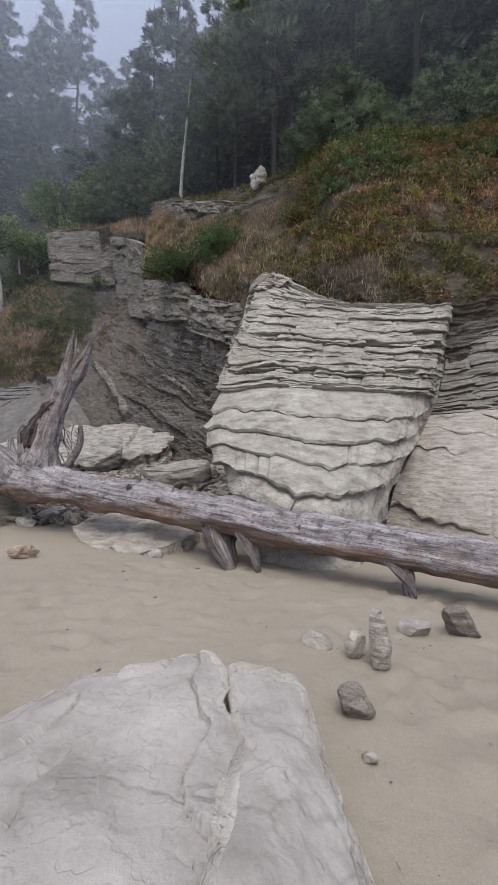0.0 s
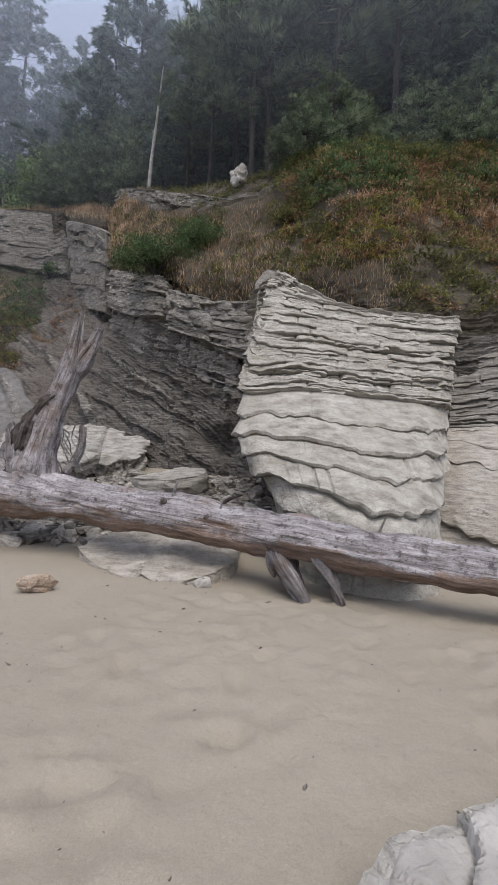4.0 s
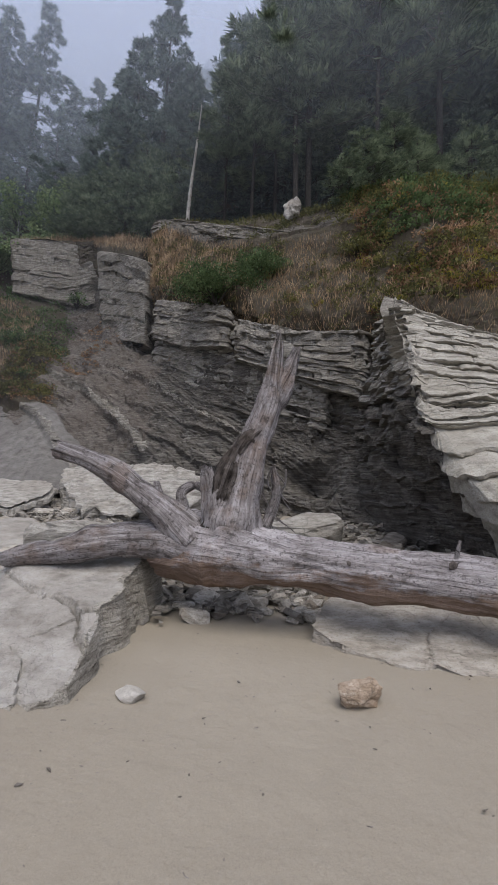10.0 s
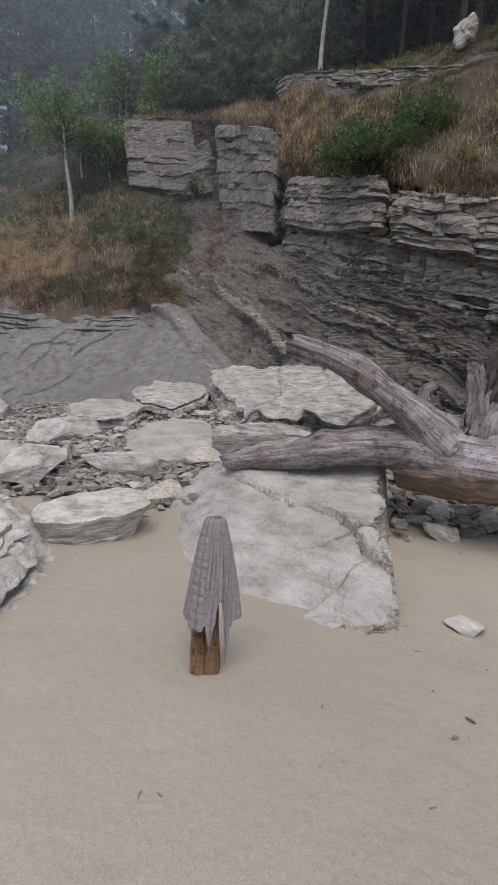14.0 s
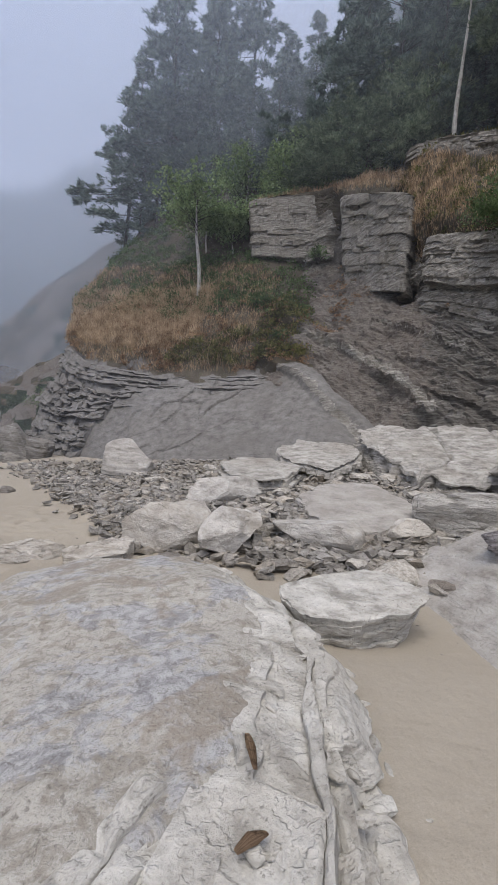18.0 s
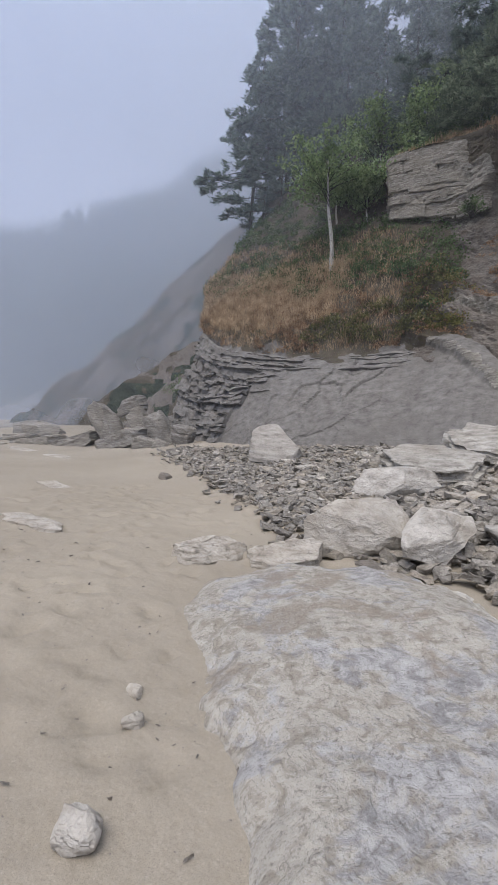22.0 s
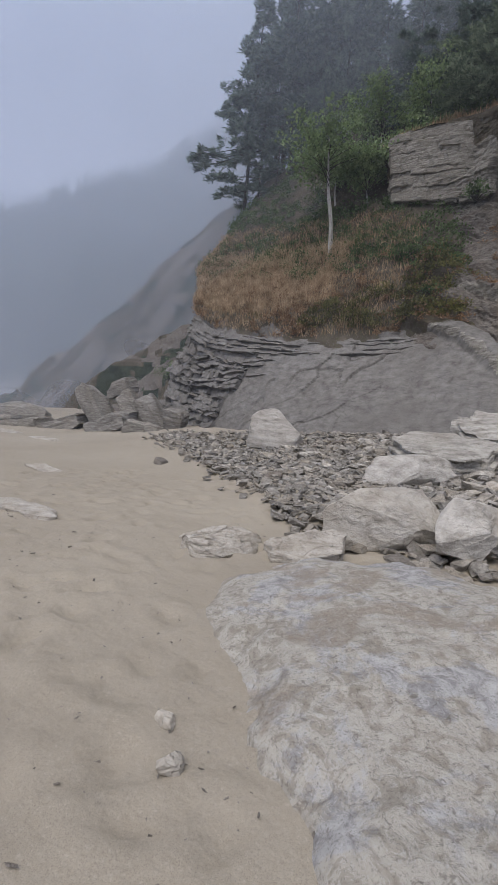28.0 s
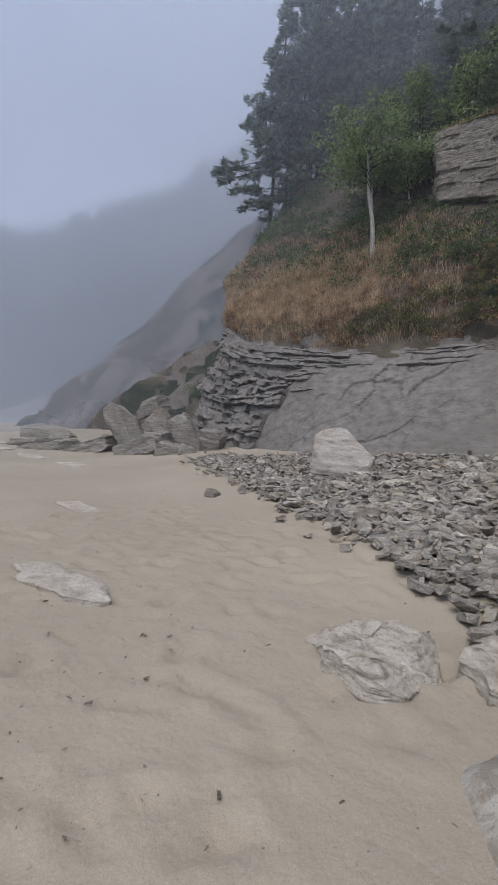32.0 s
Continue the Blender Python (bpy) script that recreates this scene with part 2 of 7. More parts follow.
def mottled_slab():
    """The great flat rock: cream, blue-grey and sandy patches with swirled veins."""
    m = Nodes("mottled_blue_slab", 0.9, 0.25)
    p = m.coords()
    big = m.noise(p, 1.9, 8, 0.72, 0.5)
    mid = m.noise(p, 9.0, 8, 0.7, 0.9)
    fine = m.noise(p, 26.0, 7, 0.68, 1.0)
    grit = m.noise(p, 90.0, 3, 0.6)
    col = m.ramp(mid, (0.36, (0.245, 0.222, 0.184)), (0.47, (0.32, 0.297, 0.252)), (0.58, (0.405, 0.383, 0.335)))
    blue = m.ramp(mid, (0.36, (0.2, 0.203, 0.213)), (0.48, (0.285, 0.289, 0.3)), (0.58, (0.4, 0.403, 0.408)))
    col = m.mix(m.ramp(big, (0.51, grey3(0)), (0.57, grey3(0.7))), col, blue)
    vein = m.math("ABSOLUTE", m.math("SUBTRACT", mid, 0.5))
    col = m.mix(m.ramp(vein, (0.0, grey3(0.6)), (0.014, grey3(0))), col, (0.47, 0.458, 0.43))
    col = m.mix(m.ramp(fine, (0.36, grey3(0.65)), (0.43, grey3(0))), col, (0.14, 0.128, 0.11))
    col = m.mix(m.ramp(fine, (0.58, grey3(0)), (0.66, grey3(0.55))), col, (0.44, 0.43, 0.4))
    film = m.math("MULTIPLY", m.ramp(m.noise(p, 1.5, 4, 0.55, 0.6), (0.55, grey3(0)), (0.6, grey3(0.9))), m.ramp(fine, (0.42, grey3(1)), (0.68, grey3(0.3))))
    col = m.mix(film, col, (0.254, 0.221, 0.179))
    col = m.mix(m.ramp(grit, (0.33, grey3(0.45)), (0.45, grey3(0))), col, (0.122, 0.111, 0.095))
    clast = m.voronoi(p, 6.5, "F1")
    col = m.mix(m.math("MULTIPLY", m.ramp(clast, (0.12, grey3(0.8)), (0.2, grey3(0))), m.ramp(m.noise(p, 1.7, 2), (0.52, grey3(0)), (0.6, grey3(1)))), col, (0.350, 0.326, 0.275))
    h = m.math("ADD", m.math("MULTIPLY", mid, 0.55), m.math("ADD", m.math("MULTIPLY", fine, 0.7), m.math("MULTIPLY", grit, 0.1)))
    m.bump(h, 0.8, 0.03)
    return m.done(col)


BLUE_SLAB = mottled_slab()
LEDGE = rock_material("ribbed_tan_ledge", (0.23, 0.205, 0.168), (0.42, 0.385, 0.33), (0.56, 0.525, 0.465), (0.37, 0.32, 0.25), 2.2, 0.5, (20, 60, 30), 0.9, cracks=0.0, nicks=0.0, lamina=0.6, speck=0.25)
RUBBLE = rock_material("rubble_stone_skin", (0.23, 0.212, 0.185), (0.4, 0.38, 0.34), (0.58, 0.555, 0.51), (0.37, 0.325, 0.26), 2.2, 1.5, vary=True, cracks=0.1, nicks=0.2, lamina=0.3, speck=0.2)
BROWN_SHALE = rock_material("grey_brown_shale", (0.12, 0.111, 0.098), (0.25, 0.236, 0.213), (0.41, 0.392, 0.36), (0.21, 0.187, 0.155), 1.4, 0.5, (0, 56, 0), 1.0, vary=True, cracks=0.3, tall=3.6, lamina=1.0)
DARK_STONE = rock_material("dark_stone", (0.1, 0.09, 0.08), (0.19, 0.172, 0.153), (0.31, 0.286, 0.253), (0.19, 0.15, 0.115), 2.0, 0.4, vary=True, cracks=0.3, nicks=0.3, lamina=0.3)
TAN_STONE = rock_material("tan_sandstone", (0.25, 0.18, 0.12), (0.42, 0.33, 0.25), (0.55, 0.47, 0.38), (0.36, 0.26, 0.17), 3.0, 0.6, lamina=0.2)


def sand_material():
    m = Nodes("damp_beach_sand", 0.95, 0.15)
    p = m.coords()
    big = m.noise(p, 0.35, 4, 0.55)
    mid = m.noise(p, 3.0, 5, 0.6)
    grain = m.noise(p, 240.0, 3, 0.8)
    col = m.ramp(big, (0.32, (0.295, 0.262, 0.209)), (0.7, (0.352, 0.316, 0.254)))
    col = m.mix(m.ramp(mid, (0.42, grey3(0)), (0.75, grey3(0.2))), col, (0.272, 0.241, 0.19))
    col = m.mix(m.ramp(grain, (0.36, grey3(0.6)), (0.5, grey3(0))), col, (0.15, 0.125, 0.1))
    col = m.mix(m.ramp(m.noise(p, 55.0, 4, 0.75), (0.38, grey3(0.2)), (0.5, grey3(0))), col, (0.2, 0.172, 0.135))
    col = m.mix(m.ramp(m.noise(p, 80.0, 3, 0.75), (0.56, grey3(0)), (0.7, grey3(0.4))), col, (0.47, 0.43, 0.36))
    speck = m.voronoi(p, 11.0, "F1")
    col = m.mix(m.ramp(speck, (0.0, grey3(0.7)), (0.045, grey3(0))), col, (0.1, 0.08, 0.06))
    h = m.math("ADD", m.math("MULTIPLY", mid, 0.8), m.math("MULTIPLY", grain, 0.12))
    h = m.math("ADD", h, m.math("MULTIPLY", m.noise(p, 9.0, 4, 0.6), 0.9))
    m.bump(h, 0.6, 0.03)
    return m.done(col)


SAND = sand_material()


def wood_material(name, dark, mid, pale, warm, amount=0.5, under=None):
    """Weathered wood: streaks and splits along the grain."""
    m = Nodes(name, 0.85, 0.2)
    g = m.coords((1.0, 9.0, 1.0), attribute="grain")
    g2 = m.coords((0.7, 26.0, 1.0), attribute="grain")
    p = m.coords()
    streak = m.noise(g, 2.2, 7, 0.65)
    fine = m.noise(g2, 2.5, 6, 0.7)
    big = m.noise(p, 1.7, 4, 0.6)
    col = m.ramp(streak, (0.28, dark), (0.5, mid), (0.7, pale))
    col = m.mix(m.ramp(big, (0.54, grey3(0)), (0.64, grey3(amount))), col, warm)
    col = m.mix(m.ramp(fine, (0.34, grey3(0.9)), (0.46, grey3(0))), col, tuple(c * 0.4 for c in dark))
    col = m.mix(m.ramp(m.noise(p, 26.0, 5, 0.7), (0.34, grey3(0.8)), (0.46, grey3(0))), col, tuple(c * 0.6 for c in dark))
    blotch = m.noise(p, 7.0, 6, 0.7)
    col = m.mix(m.ramp(blotch, (0.34, grey3(0.75)), (0.46, grey3(0))), col, tuple(v * 0.75 for v in dark))
    col = m.mix(m.ramp(blotch, (0.56, grey3(0)), (0.7, grey3(0.45))), col, pale)
    # browner, darker band along the underside, broken up by noise
    if under:
        sep = m.tree.nodes.new("ShaderNodeSeparateXYZ")
        m.link(m.coords(attribute="grain"), sep.inputs[0])
        belly = m.math("SUBTRACT", 1.0, m.math("MULTIPLY", m.math("ABSOLUTE", m.math("SUBTRACT", sep.outputs["Y"], 0.33)), 5.5))
        belly = m.math("ADD", belly, m.math("MULTIPLY", m.math("SUBTRACT", m.noise(m.coords((0.8, 4.0, 1.0), attribute="grain"), 1.6, 6, 0.7), 0.5), 3.0))
        col = m.mix(m.ramp(belly, (0.3, grey3(0)), (0.55, grey3(0.8))), col, m.ramp(streak, (0.35, tuple(v * 0.5 for v in under)), (0.65, under)))
    m.bump(m.math("ADD", m.math("ADD", streak, m.math("MULTIPLY", blotch, 0.6)), m.math("MULTIPLY", fine, 0.9)), 1.0, 0.04)
    return m.done(col)


DRIFTWOOD = wood_material("weathered_driftwood", (0.085, 0.073, 0.067), (0.285, 0.262, 0.258), (0.56, 0.535, 0.54), (0.22, 0.15, 0.105), 0.45)
LOG = wood_material("brown_bellied_log", (0.1, 0.088, 0.082), (0.33, 0.305, 0.305), (0.56, 0.535, 0.545), (0.24, 0.165, 0.115), 0.4, (0.27, 0.18, 0.125))
BARK = wood_material("dark_loose_bark", (0.035, 0.029, 0.025), (0.115, 0.099, 0.09), (0.24, 0.215, 0.2), (0.1, 0.073, 0.055))
BROWN_WOOD = wood_material("brown_wood", (0.12, 0.07, 0.04), (0.36, 0.235, 0.14), (0.54, 0.39, 0.25), (0.4, 0.22, 0.1), 0.6)
TRUNK = wood_material("grey_conifer_bark", (0.025, 0.022, 0.02), (0.045, 0.04, 0.036), (0.08, 0.073, 0.066), (0.042, 0.039, 0.033))
PALE_BARK = wood_material("pale_bark", (0.25, 0.24, 0.22), (0.42, 0.41, 0.38), (0.55, 0.53, 0.5), (0.3, 0.27, 0.23))


def leaf_material(name, a, b, c, rough=0.75):
    m = Nodes(name, rough, 0.2)
    geo = m.tree.nodes.new("ShaderNodeNewGeometry")
    col = m.ramp(geo.outputs["Random Per Island"], (0.0, a), (0.5, b), (1.0, c))
    col = m.mix(m.ramp(m.noise(m.coords(), 0.6, 3), (0.35, grey3(0)), (0.7, grey3(0.6))), col, a)
    # clump-sized noise puts lit and shaded foliage into the colour
    tone = m.noise(m.coords(), 2.4, 3, 0.6)
    col = m.mix(m.ramp(tone, (0.36, grey3(0.7)), (0.5, grey3(0))), col, tuple(v * 0.6 for v in a))
    col = m.mix(m.ramp(tone, (0.52, grey3(0)), (0.66, grey3(0.7))), col, tuple(v * 1.15 for v in c))
    thin = m.tree.nodes.new("ShaderNodeBsdfTranslucent")
    m.link(col, thin.inputs["Color"])
    both = m.tree.nodes.new("ShaderNodeMixShader")
    both.inputs[0].default_value = 0.4
    m.link(m.bsdf.outputs[0], both.inputs[1])
    m.link(thin.outputs[0], both.inputs[2])
    m.link(both.outputs[0], m.tree.nodes["Material Output"].inputs["Surface"])
    return m.done(col)


NEEDLES = leaf_material("spruce_needles", (0.075, 0.105, 0.09), (0.135, 0.18, 0.15), (0.23, 0.29, 0.235))
PINE = leaf_material("pine_needles", (0.085, 0.115, 0.078), (0.16, 0.21, 0.138), (0.29, 0.345, 0.23))
SHRUB = leaf_material("shrub_leaves", (0.052, 0.085, 0.037), (0.1, 0.152, 0.064), (0.175, 0.24, 0.11))
BIRCH = leaf_material("alder_leaves", (0.130, 0.189, 0.086), (0.215, 0.293, 0.137), (0.325, 0.410, 0.202))
DRY_GRASS = leaf_material("dry_grass", (0.236, 0.159, 0.094), (0.437, 0.307, 0.186), (0.708, 0.537, 0.354))
RUST = leaf_material("rusty_bracken", (0.156, 0.094, 0.055), (0.288, 0.174, 0.102), (0.432, 0.294, 0.180))
PALE_GRASS = leaf_material("pale_tall_grass", (0.3168, 0.2249, 0.138), (0.528, 0.3998, 0.2576), (0.7181, 0.5698, 0.3864))
OLIVE = leaf_material("olive_low_scrub", (0.07425, 0.08173, 0.0351), (0.1485, 0.1485, 0.06149), (0.253, 0.2376, 0.08775))
YELLOW = leaf_material("yellow_leaves", (0.2, 0.18, 0.03), (0.3, 0.27, 0.05), (0.36, 0.33, 0.09))


def soil_material():
    m = Nodes("leaf_littered_soil", 0.95, 0.1)
    p = m.coords()
    col = m.ramp(m.noise(p, 1.2, 6, 0.65), (0.3, (0.045, 0.038, 0.031)), (0.55, (0.085, 0.071, 0.057)), (0.75, (0.14, 0.119, 0.095)))
    col = m.mix(m.ramp(m.noise(p, 9, 6), (0.45, grey3(0)), (0.7, grey3(0.6))), col, (0.07, 0.075, 0.035))
    m.bump(m.noise(p, 14, 6, 0.7), 0.7, 0.06)
    return m.done(col)


SOIL = soil_material()


def forest_material():
    m = Nodes("wooded_hillside", 0.95, 0.1)
    p = m.coords()
    col = m.ramp(m.noise(p, 0.5, 7, 0.7), (0.3, (0.025, 0.032, 0.024)), (0.55, (0.05, 0.062, 0.042)), (0.75, (0.09, 0.09, 0.06)))
    m.bump(m.noise(p, 1.2, 7, 0.75), 1.0, 0.6)
    return m.done(col)


FOREST = forest_material()


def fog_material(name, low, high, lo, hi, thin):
    """Haze stand-in for thin sheets: see-through, scattering the sky's light evenly, thicker higher up."""
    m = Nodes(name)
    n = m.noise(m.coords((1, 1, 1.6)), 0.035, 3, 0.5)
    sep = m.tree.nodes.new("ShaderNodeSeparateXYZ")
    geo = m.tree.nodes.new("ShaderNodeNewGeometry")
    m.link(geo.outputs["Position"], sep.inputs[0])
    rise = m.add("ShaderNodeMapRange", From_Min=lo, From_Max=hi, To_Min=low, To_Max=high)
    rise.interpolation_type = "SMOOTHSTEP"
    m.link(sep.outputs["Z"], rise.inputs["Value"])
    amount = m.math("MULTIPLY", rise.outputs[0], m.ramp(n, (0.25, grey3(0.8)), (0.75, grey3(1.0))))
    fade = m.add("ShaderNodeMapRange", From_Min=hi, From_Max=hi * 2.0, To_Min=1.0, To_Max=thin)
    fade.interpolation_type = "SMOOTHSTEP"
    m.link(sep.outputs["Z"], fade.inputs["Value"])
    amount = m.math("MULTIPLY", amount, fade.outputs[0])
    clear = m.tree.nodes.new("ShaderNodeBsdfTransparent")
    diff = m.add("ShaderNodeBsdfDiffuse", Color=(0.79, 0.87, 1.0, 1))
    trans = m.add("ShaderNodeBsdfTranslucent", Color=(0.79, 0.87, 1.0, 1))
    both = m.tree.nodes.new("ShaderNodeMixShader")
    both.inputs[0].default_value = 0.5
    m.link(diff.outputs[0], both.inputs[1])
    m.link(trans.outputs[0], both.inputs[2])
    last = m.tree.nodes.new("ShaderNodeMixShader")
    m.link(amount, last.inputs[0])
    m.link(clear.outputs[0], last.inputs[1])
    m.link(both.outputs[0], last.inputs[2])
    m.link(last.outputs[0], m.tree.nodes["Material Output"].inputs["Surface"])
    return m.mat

# ---- tools for shapes ----
def hash01(*ints):
    """Random numbers 0..1 from whole-number arrays."""
    h = np.zeros(np.broadcast(*ints).shape, np.uint64) + np.uint64(1469598103)
    for i in ints:
        h = (h ^ (np.asarray(i).astype(np.int64).astype(np.uint64) * np.uint64(0x9E3779B97F4A7C15))) * np.uint64(0xBF58476D1CE4E5B9)
        h ^= h >> np.uint64(29)
    h = (h ^ (h >> np.uint64(32))) * np.uint64(0x94D049BB133111EB)
    return ((h >> np.uint64(40)) & np.uint64(0xFFFFFF)).astype(float) / float(0xFFFFFF)


def vnoise(p, scale=1.0, octaves=4, seed=0, gain=0.5):
    """Smooth noise, about -1..1, at the points p (n x 3)."""
    p = np.asarray(p, float) * scale
    total, amp, norm = np.zeros(p.shape[:-1]), 1.0, 0.0
    for o in range(octaves):
        q = p * 2.03 ** o + 17.3 * o + seed * 3.71
        i = np.floor(q).astype(np.int64)
        f = q - i
        f = f * f * (3 - 2 * f)
        acc = 0
        for dx in (0, 1):
            for dy in (0, 1):
                for dz in (0, 1):
                    w = ((f[..., 0] if dx else 1 - f[..., 0]) * (f[..., 1] if dy else 1 - f[..., 1]) * (f[..., 2] if dz else 1 - f[..., 2]))
                    acc = acc + w * hash01(i[..., 0] + dx, i[..., 1] + dy, i[..., 2] + dz)
        total += amp * (acc * 2 - 1)
        norm += amp
        amp *= gain
    return total / norm * 1.6


def smooth(a, b, x):
    t = np.clip((np.asarray(x, float) - a) / (b - a), 0, 1)
    return t * t * (3 - 2 * t)


def catmull(pts, t):
    """A smooth line through pts (k x ...) at t in 0..k-1."""
    pts = np.asarray(pts, float)
    k = len(pts)
    i = np.clip(np.floor(t).astype(int), 0, k - 2)
    f = (np.asarray(t) - i).reshape((-1,) + (1,) * (pts.ndim - 1))
    a, b, c, d = pts[np.maximum(i - 1, 0)], pts[i], pts[i + 1], pts[np.minimum(i + 2, k - 1)]
    return b + 0.5 * f * (c - a + f * (2 * a - 5 * b + 4 * c - d + f * (3 * (b - c) + d - a)))


def mesh_object(name, verts, faces, material, parent=None, smooth_shade=False, label="", at=None):
    """Links a mesh; at: the place of its origin."""
    verts = np.asarray(verts, float)
    at = np.zeros(3) if at is None else np.asarray(at, float)
    me = bpy.data.meshes.new(name)
    me.from_pydata((verts - at).tolist(), [], [tuple(f) for f in np.asarray(faces).tolist()] if not isinstance(faces, list) else faces)
    me.materials.append(material)
    if smooth_shade:
        me.polygons.foreach_set("use_smooth", np.ones(len(me.polygons), bool))
    me.update()
    ob = new(name, me)
    ob.location = at
    if parent is not None:
        ob.parent = parent
        ob.location = at - np.asarray(parent.location)
    if label:
        ob["label"] = label
    return ob


def grid_faces(nu, nv, closed=False, base=0):
    u, v = np.meshgrid(np.arange(nu if closed else nu - 1), np.arange(nv - 1), indexing="ij")
    w = (u + 1) % nu
    return np.stack([u * nv + v, w * nv + v, w * nv + v + 1, u * nv + v + 1], -1).reshape(-1, 4) + base


def grid_normals(g):
    du, dv = np.gradient(g, axis=0), np.gradient(g, axis=1)
    n = np.cross(du, dv)
    return n / np.maximum(np.linalg.norm(n, axis=-1, keepdims=True), 1e-9)


def loft(stations, nu, nv, weights=None):
    """A sheet over profiles (each a list of points from foot to top)."""
    s = np.asarray(stations, float)
    rows = catmull(s, np.linspace(0, len(s) - 1, nu))
    k = rows.shape[1]
    seg = np.linalg.norm(np.diff(rows, axis=1), axis=-1).mean(0)
    if weights is not None:
        seg = seg * np.asarray(weights)
    par = np.interp(np.linspace(0, 1, nv), np.concatenate([[0], np.cumsum(seg) / seg.sum()]), np.arange(k))
    i = np.clip(np.floor(par).astype(int), 0, k - 2)
    f = (par - i)[None, :, None]
    lin = rows[:, i] * (1 - f) + rows[:, i + 1] * f
    cur = np.swapaxes(catmull(np.swapaxes(rows, 0, 1), par), 0, 1)
    return 0.6 * lin + 0.4 * cur, par


def strata(along, height, seed, thick=(0.1, 0.3), depth=0.15, block=(0.5, 1.6)):
    """Bedded rock: how far each bed's blocks stand out."""
    r = np.random.RandomState(seed)
    t = r.uniform(thick[0], thick[1], 400)
    edges = np.cumsum(t) - 20
    i = np.searchsorted(edges, height)
    length = r.uniform(block[0], block[1], 402)[i]
    shift = r.uniform(0, 9, 402)[i]
    b = np.floor(along / length + shift)
    layer = r.uniform(0, 1, 402)[i]
    return depth * (0.55 * layer + 0.45 * hash01(b, i, np.full_like(i, seed)))


def blocks(along, height, wide, high, seed):
    """Broken rock: joint-bounded blocks, each standing out 0..1."""
    row = np.floor(height / high)
    return hash01(np.floor(along / wide + 7.3 * hash01(row, row * 0, np.full_like(row, seed + 1))), row, np.full_like(row, seed))


def limb_mesh(points, radii, sides=16, rings=40, seed=0, rough=0.12, closed_end=True, fine=1.0, squash=1.0, splinter=0.0):
    """A tapered, knotty limb along a bent line. Returns vertices, faces and the grain's coordinates."""
    pts, rad = np.asarray(points, float), np.asarray(radii, float)
    t = np.linspace(0, len(pts) - 1, rings)
    line = catmull(pts, t)
    r = np.interp(t, np.arange(len(rad)), rad)
    tan = np.gradient(line, axis=0)
    tan /= np.linalg.norm(tan, axis=1, keepdims=True)
    up = np.array([0.13, 0.21, 1.0]) if abs(tan[0, 2]) < 0.8 else np.array([1.0, 0.3, 0.1])
    a = np.cross(tan, up)
    a /= np.linalg.norm(a, axis=1, keepdims=True)
    b = np.cross(tan, a)
    ang = np.linspace(0, 2 * np.pi, sides, endpoint=False)
    ring = np.cos(ang)[None, :, None] * a[:, None] + np.sin(ang)[None, :, None] * b[:, None] * squash
    base = line[:, None] + ring * r[:, None, None]
    dist = np.concatenate([[0], np.cumsum(np.linalg.norm(np.diff(line, axis=0), axis=1))])
    lump = vnoise(base * [1, 1, 1], 2.2, 4, seed)
    q = np.stack(np.broadcast_arrays(dist[:, None] * 0.8, np.cos(ang)[None] * 3.0, np.sin(ang)[None] * 3.0), -1)
    flute = vnoise(q, fine, 4, seed + 5)
    g = base + ring * (r[:, None] * rough * (lump + 0.8 * flute))[..., None]
    if splinter:
        tip = smooth(0.7, 1.0, t / t[-1])[:, None] * splinter * np.random.RandomState(seed).uniform(-1, 1, sides)[None]
        g = g + tan[:, None] * tip[..., None]
    verts = g.reshape(-1, 3)
    n = rings
    faces = [tuple(f) for f in grid_faces(n, sides).tolist()]
    faces += [(i * sides + sides - 1, (i + 1) * sides + sides - 1, (i + 1) * sides, i * sides) for i in range(n - 1)]
    if closed_end:
        faces += [tuple(range(sides)), tuple(range((n - 1) * sides, n * sides))[::-1]]
    grain = np.stack(np.broadcast_arrays(dist[:, None], ang[None] * 0.16, np.zeros((1, 1))), -1).reshape(-1, 3)
    return verts, faces, grain


def limb(name, points, radii, material, parent=None, label="", at=None, **kw):
    v, f, g = limb_mesh(points, radii, **kw)
    ob = mesh_object(name, v, f, material, parent, True, label, at)
    att = ob.data.attributes.new("grain", "FLOAT_VECTOR", "POINT")
    att.data.foreach_set("vector", g.astype(np.float32).ravel())
    return ob


ICO = {}


def ico(level):
    if level not in ICO:
        bm = bmesh.new()
        bmesh.ops.create_icosphere(bm, subdivisions=level, radius=1)
        ICO[level] = (np.array([v.co[:] for v in bm.verts]), [tuple(v.index for v in f.verts) for f in bm.faces])
        bm.free()
    return ICO[level]


